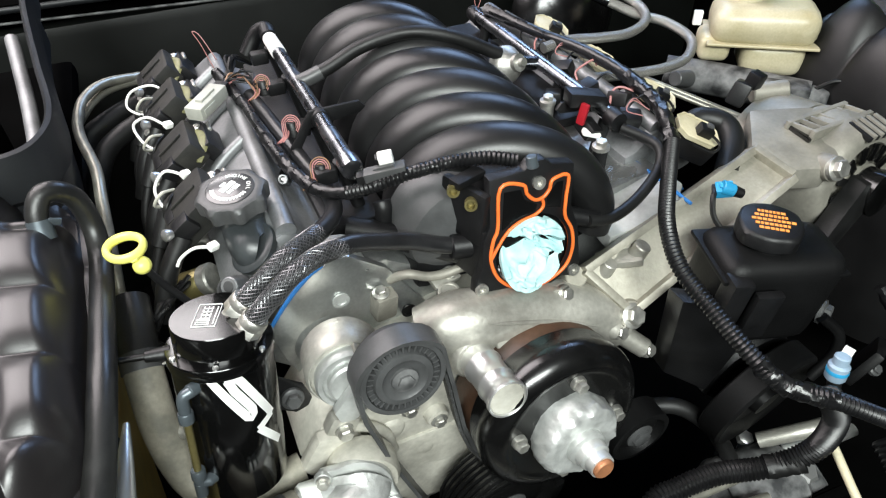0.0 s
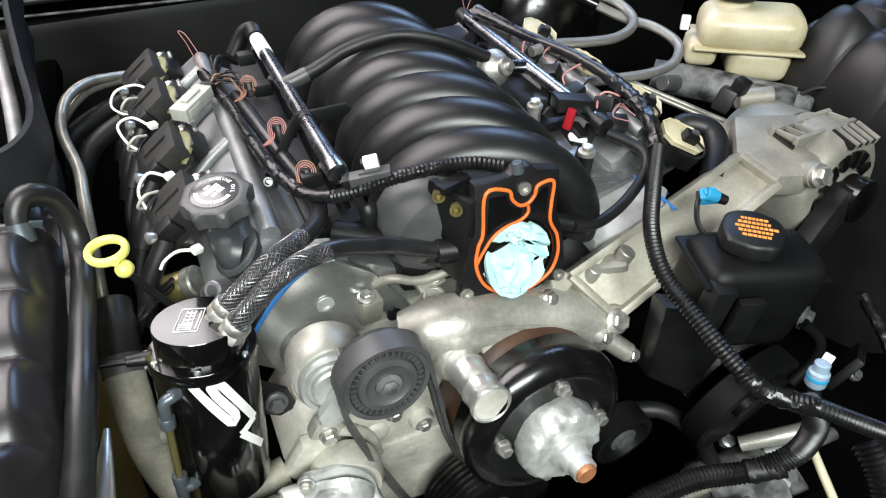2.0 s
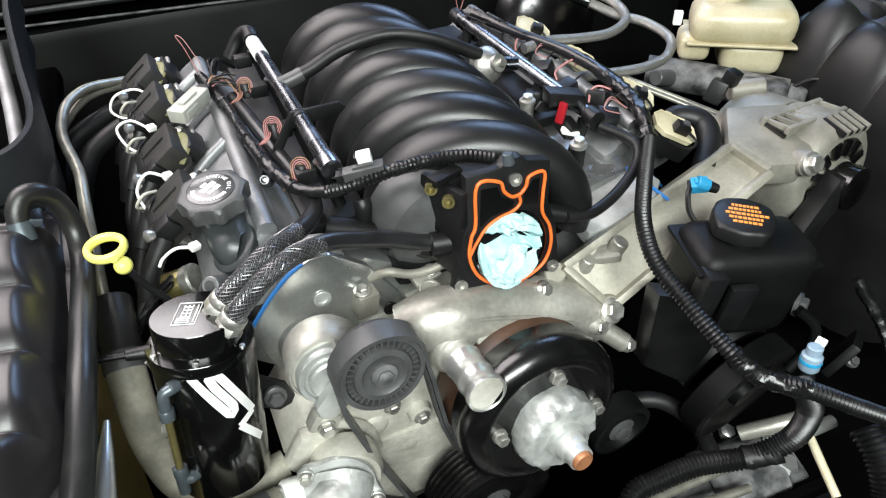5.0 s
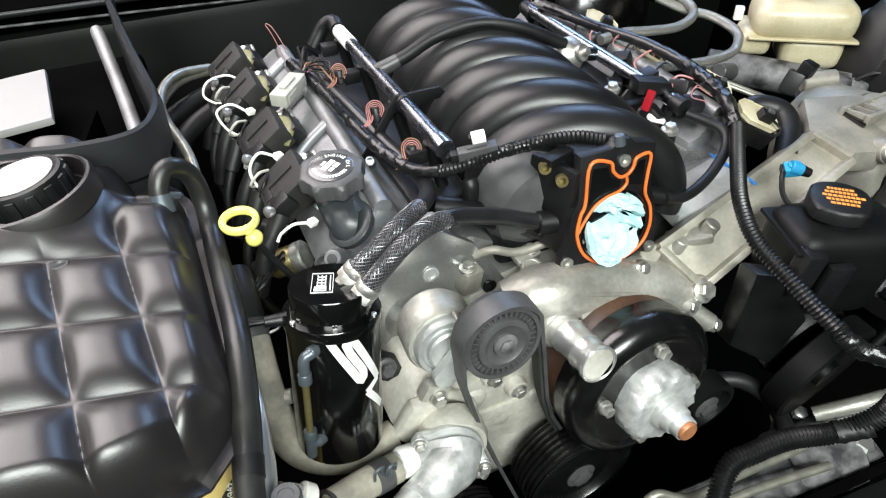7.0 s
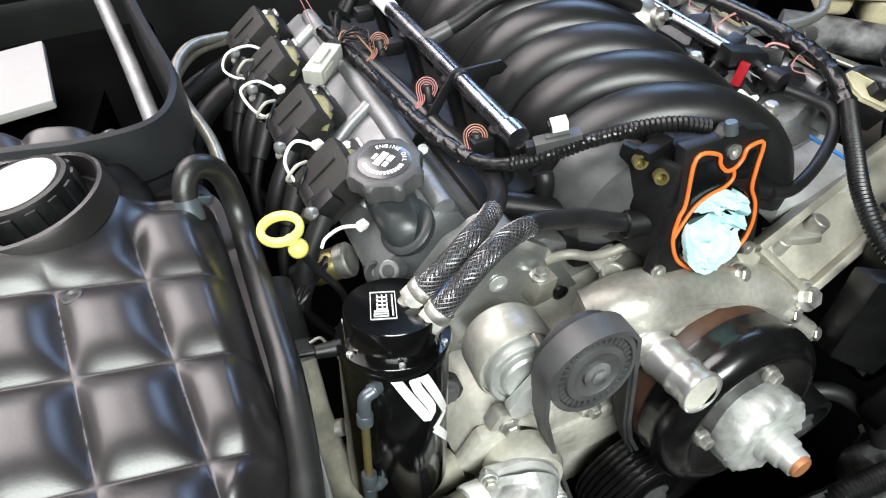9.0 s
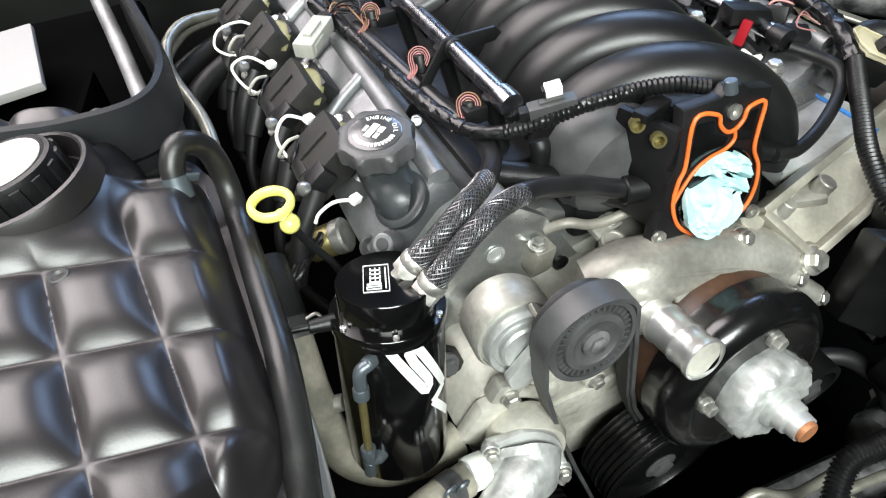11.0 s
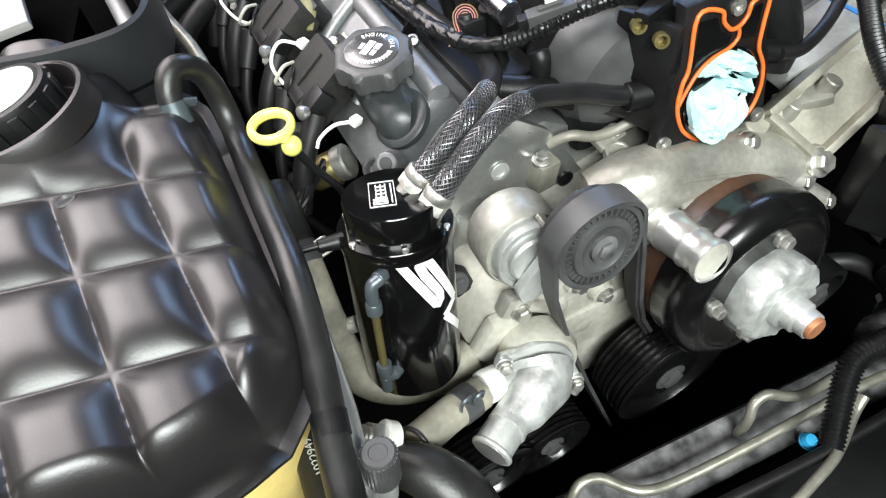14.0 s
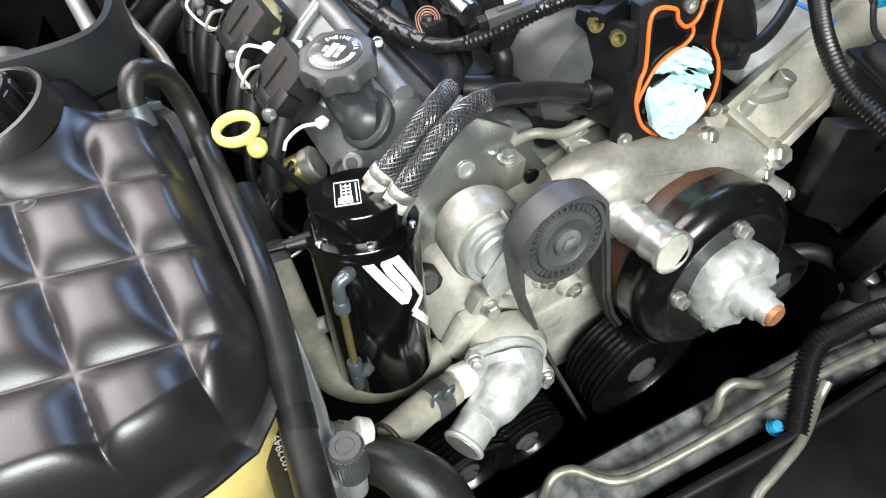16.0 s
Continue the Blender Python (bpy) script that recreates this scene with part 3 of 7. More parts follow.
def towel():
    bm = B()
    c = Vector((0.3165, 0.4390, 0.9625))
    n, m = 96, 52
    rows = []
    for j in range(m + 1):
        row = []
        for i in range(n):
            th = 2 * math.pi * i / n
            gap = max(0.0, math.cos(th + 0.55)) ** 2
            r = 0.0372 * (1 - 0.17 * gap) * j / m
            x, z = r * math.cos(th), r * math.sin(th)
            q = Vector((x * 1.0 + z * 0.5, 0, z * 1.3 - x * 0.3)) * 34
            warp = noise.noise_vector(q * 0.6 + Vector((5, 3, 9))) * 1.2
            ridge = 1 - 2.2 * abs(noise.noise(q + warp + Vector((3, 1, 5))))
            small = 1 - 2.4 * abs(noise.noise((q + warp) * 2.3 + Vector((8, 4, 2))))
            hollow = math.exp(-((x - 0.004) ** 2 + (z - 0.008) ** 2) / 0.00022)
            flap = 1 / (1 + math.exp((z + 0.012 + 0.25 * x + 0.004 * noise.noise(q * 1.5)) / 0.0016))
            d = 0.004 + (0.0105 * ridge + 0.0045 * small) * (1 - 0.35 * flap) * (1 - 0.4 * (j / m) ** 4) - 0.011 * hollow + 0.006 * flap + 0.002 * (1 - j / m)
            row.append(bm.verts.new(c + Vector((x, -d + 0.2 * z, z))))
        rows.append(row)
    for a, b in zip(rows[1:], rows[2:]):
        for i in range(n):
            bm.faces.new((a[i], a[(i + 1) % n], b[(i + 1) % n], b[i]))
    bm.faces.new(rows[1])
    back = [bm.verts.new(v.co + Vector((0, 0.006, 0))) for v in rows[-1]]
    for i in range(n):
        bm.faces.new((rows[-1][i], rows[-1][(i + 1) % n], back[(i + 1) % n], back[i]))
    bmesh.ops.delete(bm, geom=[v for v in rows[0]], context="VERTS")
    return single("paper_towel", bm, "towel", "crumpled pale blue paper towel stuffed in the throttle opening", "towel", sharp=55)


towel()


def fuel_rail(side):
    f = mirror if side else (lambda p: p)
    x = 0.178 if not side else 0.150
    ry0, ry1 = (0.548, 0.905) if not side else (0.552, 0.905)
    z = 1.032 if not side else 1.002
    fr = thing("fuel_rail", f((x, 0.7, z)), "polished dark steel fuel rail beside the intake runners" if not side else "dark steel fuel rail with a pressure regulator", "fuel rail")
    part("rail_tube", rod(B(), f((x, ry0, z)), f((x, ry1, z + (0.004 if side else 0))), 0.0088, None, 24), "chrome", fr)
    part("end_cap", lathe(B(), [(0.0105, 0), (0.0112, 0.004), (0.0112, 0.018), (0.009, 0.020)], f((x, ry0 - 0.004, z)), (0, 1, 0), 24), "chrome" if not side else "plastic", fr)
    if not side:
        part("paper_wrap", lathe(B(), [(0.0092, 0), (0.0098, 0.001), (0.0096, 0.05), (0.0092, 0.052)], (x, 0.838, z), (0, 1, 0), 24), "white", fr, "white paper wrap")
    for y in ((0.655,) if not side else (0.60,)):
        part("clamp_bracket", prism(B(), [f(p) for p in ((x - 0.010, y, z + 0.010), (x + 0.045, y, z + 0.010), (x + 0.052, y, z + 0.002), (x + 0.045, y, z - 0.004), (x - 0.012, y, z - 0.01), (x - 0.05, y, z - 0.075), (x - 0.066, y, z - 0.075))], (0, 0.004, 0), 0.001), "plastic", fr)
        part("clip", lathe(B(), [(0.0098, 0), (0.0102, 0.001), (0.0102, 0.010), (0.0098, 0.011)], f((x, y - 0.004, z)), (0, 1, 0), 24), "plastic", fr)
    for y in (0.575, 0.675, 0.785, 0.88):
        inj = part("injector", rod(B(), f((x - 0.004, y, z - 0.005)), f((x + 0.012, y, z - 0.075)), 0.008, 0.007), "plastic", fr)
        part("plug", box(B(), f((x - 0.02, y, z - 0.018)), (0.022, 0.016, 0.016), None, 0.003), "plastic", inj)
    part("rear_elbow", tube(B(), [f((x, ry1 - 0.01, z)), f((x, ry1 + 0.012, z + 0.003)), f((x - 0.012, ry1 + 0.022, z - 0.006)), f((x - 0.03, ry1 + 0.02, z - 0.03))], 0.011, 14), "plastic", fr)
    if side:
        rg = part("pressure_regulator", lathe(B(), [(0.010, -0.03), (0.010, -0.018), (0.0225, -0.016), (0.0235, -0.012), (0.0235, -0.004), (0.021, 0.0), (0.019, 0.002), (0.014, 0.008), (0.011, 0.010), (0.011, 0.016), (0.005, 0.017), (0.005, 0.024), (0.0, 0.024)],
                                              (0.438, 0.700, 1.022), (0.25, -0.75, 0.35), 30), "zinc", fr, "zinc-plated round pressure regulator")
        part("neck", tube(B(), [(0.440, 0.712, 1.018), (0.455, 0.72, 1.012), (0.49, 0.722, 1.004)], 0.009, 14), "chrome", fr)
        part("rail_bridge", prism(B(), [(0.452, 0.585, 1.012), (0.452, 0.585, 1.030), (0.495, 0.575, 1.022), (0.505, 0.575, 1.005)], (0.004, 0.022, 0), 0.002), "plastic", fr)
        part("lock_tab", box(B(), (0.466, 0.578, 1.005), (0.006, 0.010, 0.026), Euler((0.1, 0.1, 0.4)).to_matrix(), 0.0015), "red", fr, "red lock tab")
        part("pale_clip", box(B(), (0.472, 0.565, 0.985), (0.022, 0.010, 0.006), Euler((0.1, 0.3, -0.3)).to_matrix(), 0.0015), "white", fr)
    return fr


fuel_rail(0)
fuel_rail(1)


def line_thing(name, pts, r, mat, label, category, sub=14, **kw):
    return single(name, tube(B(), pts, r, sub, **kw), mat, label, category)


fh = thing("fuel_crossover_hose", (0.3, 0.735, 1.05), "black rubber crossover hose lying over the runners", "hose")
part("hose", tube(B(), [(0.178, 0.742, 1.034), (0.215, 0.740, 1.046), (0.258, 0.743, 1.062), (0.313, 0.735, 1.072), (0.366, 0.719, 1.063), (0.425, 0.706, 1.035)], 0.0082, 14), "rubber", fh)
part("ferrule", tube(B(), [(0.178, 0.742, 1.034), (0.192, 0.741, 1.038), (0.206, 0.740, 1.043)], 0.0092, 14), "idler", fh)


# ---------------------------------------------------------------- water pump, belt drive
def water_pump():
    wp = thing("water_pump", (0.30, 0.42, 0.80), "cast aluminium water pump bolted to the engine front", "water pump")
    hs = B()
    tube(hs, [(0.200, 0.440, 0.895), (0.232, 0.432, 0.905), (0.270, 0.428, 0.898), (0.320, 0.424, 0.888), (0.375, 0.415, 0.872), (0.415, 0.405, 0.845)], lambda t: 0.028 + 0.006 * math.sin(t * 3.1), 18, flat=1.0)
    part("housing", hs, "cast", wp)
    part("casting_seam", tube(B(), [(0.236, 0.408, 0.922), (0.280, 0.399, 0.914), (0.330, 0.392, 0.899), (0.372, 0.386, 0.880)], 0.0022, 8), "cast", wp)
    part("blank_plug", lathe(B(), [(0.0095, -0.010), (0.0090, 0.004), (0.0075, 0.0055), (0, 0.006)], (0.268, 0.398, 0.893), (-0.1, -0.85, 0.5), 24), "cast", wp)
    part("top_plug", lathe(B(), [(0.0125, -0.006), (0.0120, 0.001), (0.0095, 0.0016), (0.0085, 0.0006), (0, 0.0006)], (0.240, 0.462, 0.916), (0.0, -0.3, 1), 28), "cast", wp)
    part("lug_plate", prism(B(), [(0.318, 0.420, 0.912), (0.338, 0.414, 0.921), (0.356, 0.412, 0.914), (0.352, 0.410, 0.898), (0.325, 0.415, 0.898)], (0, 0.008, -0.002), 0.002), "cast", wp)
    part("top_boss", lathe(B(), [(0.029, -0.02), (0.0275, 0.006), (0.0258, 0.0105), (0.0248, 0.0115), (0, 0.0118)], (0.218, 0.436, 0.904), (-0.12, -0.40, 0.9), 40), "cast", wp, "round flat casting face")
    part("body", lathe(B(), [(0.062, 0), (0.062, 0.05), (0.05, 0.07)], (0.302, 0.455, 0.842), (0, -1, 0), 36), "cast", wp)
    part("side_ear", rod(B(), (0.345, 0.43, 0.895), (0.346, 0.415, 0.911), 0.012, 0.011), "cast", wp)
    part("side_ear", rod(B(), (0.352, 0.425, 0.893), (0.401, 0.385, 0.858), 0.0125, 0.0115), "cast", wp)
    part("side_ear", rod(B(), (0.398, 0.415, 0.850), (0.442, 0.377, 0.816), 0.0125, 0.0115), "cast", wp)
    for p in ((0.346, 0.414, 0.912), (0.401, 0.382, 0.860), (0.442, 0.374, 0.818)):
        part("bolt", hexbolt(B(), p, (0.25, -0.8, 0.45), 0.0075, 0.008, 1.25), "zinc", wp)
    # outlet neck
    a, b = Vector((0.2385, 0.402, 0.884)), Vector((0.2375, 0.334, 0.897))
    ax = b - a
    L = ax.length
    part("neck_collar", lathe(B(), [(0.026, 0), (0.025, 0.010), (0.0215, 0.014)], a - ax.normalized() * 0.008, ax, 32), "cast", wp)
    nk = lathe(B(), [(0.0182, 0), (0.0182, 0.016), (0.0196, 0.018), (0.0196, 0.021), (0.0182, 0.023), (0.0182, 0.043), (0.0192, 0.045), (0.0192, 0.047), (0.0182, 0.049), (0.0182, L - 0.008), (0.0200, L - 0.005), (0.0199, L - 0.0005), (0.0190, L), (0.0178, L - 0.0008), (0.0172, L - 0.003), (0.0, L - 0.0032)], a, ax, 36)
    part("outlet_neck", nk, "steel", wp, "bright steel hose neck")
    # pale disc across the bore: its lit inside put into the colour
    part("neck_lit_inside", lathe(B(), [(0.0171, 0.0), (0.0165, 0.0008), (0.0, 0.0012)], a + ax.normalized() * (L - 0.0031), ax, 36), "cast_pale", wp)
    # pulley and hub
    c = Vector((0.303, 0.0, 0.829))
    piv = (0.303, 0.322, 0.829)
    part("pulley_drum", lean(lathe(B(), [(0.078, 0.408), (0.0845, 0.406), (0.0850, 0.365), (0.0846, 0.3635), (0.0850, 0.362), (0.0850, 0.340)], (c.x, 0, c.z), (0, 1, 0), 56), piv, 8), "rust", wp, "rust-stained brown belt drum")
    part("pulley_face", lean(lathe(B(), [(0.0868, 0.366), (0.0872, 0.352), (0.0890, 0.349), (0.0895, 0.342), (0.0880, 0.334), (0.0825, 0.327), (0.074, 0.3230), (0.069, 0.3222), (0.066, 0.3235), (0.063, 0.3245), (0.0, 0.3245)], (c.x, 0, c.z), (0, 1, 0), 56), piv, 8), "pulley", wp, "gloss black pressed steel pulley")
    hub = lathe(B(), [(0.0415, 0.330), (0.0430, 0.322), (0.0432, 0.314), (0.0425, 0.306), (0.0400, 0.300), (0.0360, 0.297), (0.030, 0.2965), (0.020, 0.298)], (c.x, 0, c.z), (0, 1, 0), 72, 0.02)
    for v in hub.verts:
        rad = Vector((v.co.x - c.x, 0, v.co.z - c.z))
        if 0.033 < rad.length < 0.06:
            k = noise.noise(v.co * 95) * 0.0032 + noise.noise(v.co * 240) * 0.0014
            v.co += rad.normalized() * k + Vector((0, -0.6 * k, 0))
    part("hub", lean(hub, piv, 8), "rough_cast", wp, "rough bright cast hub")
    part("hub_nut", lean(lathe(B(), [(0.020, 0.300), (0.0195, 0.292), (0.016, 0.290), (0.0155, 0.281), (0.013, 0.279), (0.0125, 0.270)], (c.x + 0.001, 0, c.z - 0.001), (0, 1, 0), 28, 0.02), piv, 8), "cast_bright", wp)
    part("shaft_end", lean(lathe(B(), [(0.0105, 0.272), (0.0105, 0.267), (0.009, 0.2655), (0, 0.2655)], (c.x + 0.001, 0, c.z - 0.001), (0, 1, 0), 24), piv, 8), "copper", wp, "copper-brown shaft end")
    for a in (171, 82, -8, -98):
        q = (c.x + 0.0565 * math.cos(radians(a)), 0.322, c.z + 0.0565 * math.sin(radians(a)))
        part("bolt", lean(hexbolt(B(), q, (0, -1, 0), 0.0066, 0.009, 1.2), piv, 8), "zinc", wp)
    return wp


water_pump()


def pulley(name, c, r, w, mat, label, grooves=0, hub=0.012):
    """A belt pulley on an axis along y, its front face at c."""
    p = thing(name, c, label, "pulley")
    prof = [(r * 0.80, w), (r, w)]
    if grooves:
        for k in range(grooves):
            y = w * (1 - (k + 0.5) / grooves)
            prof += [(r, y + 0.3 * w / grooves), (r - 0.003, y), (r, y - 0.3 * w / grooves)]
    prof += [(r, 0.001), (r - 0.0015, 0), (r * 0.82, 0), (r * 0.79, 0.004), (r * 0.72, 0.009), (r * 0.62, 0.007), (r * 0.5, 0.004), (0.0, 0.004)]
    part("rim", lathe(B(), prof, c, (0, 1, 0), 56), mat, p)
    part("bolt", hexbolt(B(), (c[0], c[1] + 0.004, c[2]), (0, -1, 0), hub, 0.007, 1.4), "idler", p)
    return p


def tensioner():
    t = thing("belt_tensioner", (0.12, 0.42, 0.90), "cast aluminium belt tensioner with a ribbed dark pulley", "belt tensioner")
    ax = (-0.10, -1, 0.16)
    part("spring_case", lathe(B(), [(0.036, -0.03), (0.038, -0.026), (0.038, 0.006), (0.0355, 0.010), (0.0345, 0.010), (0.034, 0.006), (0.03, 0.006)], (0.117, 0.428, 0.902), ax, 44), "cast", t)
    part("arm_hub", lathe(B(), [(0.033, 0.004), (0.033, 0.014), (0.031, 0.017), (0.027, 0.017), (0.026, 0.014), (0.0225, 0.014), (0.022, 0.020), (0.020, 0.022), (0.0, 0.021)], (0.119, 0.426, 0.899), ax, 44), "cast_bright", t)
    part("arm", prism(B(), [(0.094, 0.405, 0.884), (0.098, 0.404, 0.868), (0.112, 0.403, 0.866), (0.150, 0.400, 0.905), (0.172, 0.400, 0.935), (0.158, 0.400, 0.950), (0.128, 0.402, 0.930)], (0, -0.010, 0), 0.003), "cast_bright", t)
    for q in range(3):
        part("case_step", box(B(), (0.128 + 0.004 * q, 0.412 - 0.002 * q, 0.937 - 0.004 * q), (0.010, 0.014, 0.004), Euler((0.1, 0.7, 0)).to_matrix(), 0.001), "cast", t)
    part("ear", box(B(), (0.101, 0.412, 0.845), (0.030, 0.016, 0.024), Euler((0, 0.5, 0)).to_matrix(), 0.005), "cast", t)
    part("bolt", hexbolt(B(), (0.101, 0.404, 0.843), (0, -1, 0.1), 0.0078, 0.010, 1.2), "zinc", t)
    c = (0.155, 0.372, 0.929)
    r = 0.0400
    pl = part("tensioner_pulley", lean(lathe(B(), [(0.036, 0.028), (r, 0.028), (r, 0.0015), (r - 0.0015, 0), (0.0345, 0.0), (0.0338, 0.0085), (0.0280, 0.0085), (0.0275, 0.001), (0.0265, -0.001), (0.021, -0.002), (0.017, 0.001), (0.012, 0.001), (0, 0.001)], c, (0, 1, 0), 64), c, 10), "idler", t, "dark grey smooth pulley")
    for k in range(34):
        a = 2 * math.pi * k / 34
        d = Vector((math.cos(a), 0, math.sin(a)))
        part("rib", lean(box(B(), Vector(c) + d * 0.0308 + Vector((0, 0.0035, 0)), (0.0058, 0.005, 0.0016), Euler((0, -a, 0)).to_matrix()), c, 10), "idler", pl)
    part("bolt", lean(hexbolt(B(), (c[0], c[1] - 0.001, c[2]), (0, -1, 0), 0.0078, 0.006, 1.55), c, 10), "frame_grey", t)
    return t


tensioner()


def belt():
    bt = thing("drive_belt", (0.16, 0.37, 0.8), "black ribbed drive belt over the tensioner pulley", "belt")
    w = 0.022
    cx, cz, r = 0.155, 0.929, 0.0402
    path = [(0.225, 0.52), (0.168, 0.70), (0.140, 0.795), (0.1185, 0.885)]
    path += [(cx + r * math.cos(radians(a)), cz + r * math.sin(radians(a))) for a in range(195, 15, -12)]
    path += [(0.1965, 0.912), (0.2005, 0.89), (0.2065, 0.85), (0.213, 0.81), (0.224, 0.77), (0.240, 0.735)]
    bm = B()
    th = 0.004
    n = len(path)
    rows = []
    for i, (x, z) in enumerate(path):
        a, b = path[max(i - 1, 0)], path[min(i + 1, n - 1)]
        t = Vector((b[0] - a[0], 0, b[1] - a[1])).normalized()
        nn = Vector((-t.z, 0, t.x))
        c = Vector((x, 0.373, z))
        rows.append([bm.verts.new(c + nn * o + Vector((0, y, 0))) for o, y in ((0, 0), (th, 0), (th, w), (0, w))])
    for p, q in zip(rows, rows[1:]):
        for k in range(4):
            bm.faces.new((p[k], p[(k + 1) % 4], q[(k + 1) % 4], q[k]))
    part("band", bm, "idler", bt)
    ribs = B()
    for (x0, z0), (x1, z1) in zip(path[-6:], path[-5:]):
        for k in range(9):
            u = (k + 0.5) / 9
            box(ribs, (x0 + (x1 - x0) * u - 0.0015, 0.384, z0 + (z1 - z0) * u), (0.003, w * 0.9, 0.0028), Euler((0.5, 0, 0)).to_matrix())
    part("teeth", ribs, "rubber", bt)
    return bt


belt()
pulley("crank_pulley", (0.265, 0.345, 0.655), 0.072, 0.05, "pulley", "gloss black ribbed crankshaft pulley low on the engine", 7, 0.014)
pulley("front_pulley", (0.030, 0.335, 0.690), 0.050, 0.034, "pulley", "gloss black ribbed pulley below the hose neck", 5, 0.010)
pulley("lower_pulley", (0.105, 0.340, 0.665), 0.045, 0.03, "pulley", "small black pulley low beside the belt", 5, 0.010)
pulley("idler_pulley", (0.409, 0.318, 0.742), 0.038, 0.028, "tank_dull", "dark grey idler pulley with a large bolt", 0, 0.012)


def thermostat():
    t = thing("thermostat_housing", (0.09, 0.37, 0.80), "bright cast aluminium thermostat housing with an open hose neck", "thermostat housing")
    part("base", lathe(B(), [(0.034, 0.0), (0.036, 0.006), (0.036, 0.022), (0.032, 0.030)], (0.110, 0.397, 0.792), (-0.15, -1, 0.2), 40), "cast_pale", t)
    w = Vector((-0.25, -0.92, 0.30)).normalized()
    u = Vector((0.72, 0.0, 0.60))
    u = (u - w * u.dot(w)).normalized()
    v = w.cross(u)
    o = Vector((0.100, 0.372, 0.797))
    loop = []
    for k in range(36):
        a = 2 * math.pi * k / 36
        ear = max(0.0, math.cos(2 * (a - radians(105)))) ** 6
        loop.append(o + (u * math.cos(a) + v * math.sin(a)) * (0.033 + 0.0115 * ear))
    part("flange", prism(B(), loop, w * 0.009, 0.002), "cast_bright", t)
    for sg in (1, -1):
        a = radians(105)
        p = o + (u * math.cos(a) + v * math.sin(a)) * 0.0375 * sg + w * 0.009
        part("ear_boss", lathe(B(), [(0.0085, -0.002), (0.008, 0.003), (0.007, 0.004)], p, w, 24), "cast_bright", t)
        part("bolt", hexbolt(B(), p + w * 0.004, w, 0.0055, 0.007, 1.3), "zinc", t)
    dome = tube(B(), [o + w * 0.004, (0.094, 0.357, 0.797), (0.078, 0.347, 0.799), (0.060, 0.340, 0.801), (0.044, 0.332, 0.803)], lambda q: 0.0315 - 0.014 * min(1, q * 1.15), 32)
    for q in dome.verts:
        q.co += Vector((noise.noise(q.co * 60), noise.noise(q.co * 60 + Vector((7, 0, 0))), noise.noise(q.co * 60 + Vector((0, 9, 0))))) * 0.0016
    part("dome", dome, "rough_cast", t)
    part("neck", tube(B(), [(0.062, 0.342, 0.802), (0.040, 0.331, 0.803), (0.0225, 0.3215, 0.803)], 0.0168, 30), "cast_bright", t)
    ax = Vector((-0.018, -0.010, 0.0))
    part("neck_lip", ring_tube(B(), (0.024, 0.322, 0.803), ax, 0.0164, 0.0024), "cast_bright", t)
    part("neck_bore", lathe(B(), [(0.0152, 0.0), (0.0148, -0.008), (0.0, -0.0085)], (0.0216, 0.3207, 0.803), ax, 30), "steel", t, "shiny inner wall")
    part("side_collar", lathe(B(), [(0.0150, 0.0), (0.0165, 0.002), (0.0165, 0.016), (0.0150, 0.018)], (0.060, 0.372, 0.805), (-0.93, -0.05, 0.25), 8), "white", t, "pale hose collar")
    part("side_spigot", rod(B(), (0.085, 0.376, 0.800), (0.032, 0.367, 0.812), 0.0135, 0.0135, 22), "cast_bright", t)
    part("lug", rod(B(), (0.118, 0.362, 0.778), (0.124, 0.352, 0.770), 0.009, 0.008, 18), "cast", t)
    part("bolt", hexbolt(B(), (0.124, 0.350, 0.769), (0.4, -1, 0.1), 0.006, 0.008, 1.3), "zinc", t)
    return t


thermostat()


# ---------------------------------------------------------------- catch can and breather
CAN = Vector((0.025, 0.457, 0.0))
CAN_R = 0.0422
CAN_AXIS = Vector((0.130, 0.205, 0.970))   # it hangs leaning back


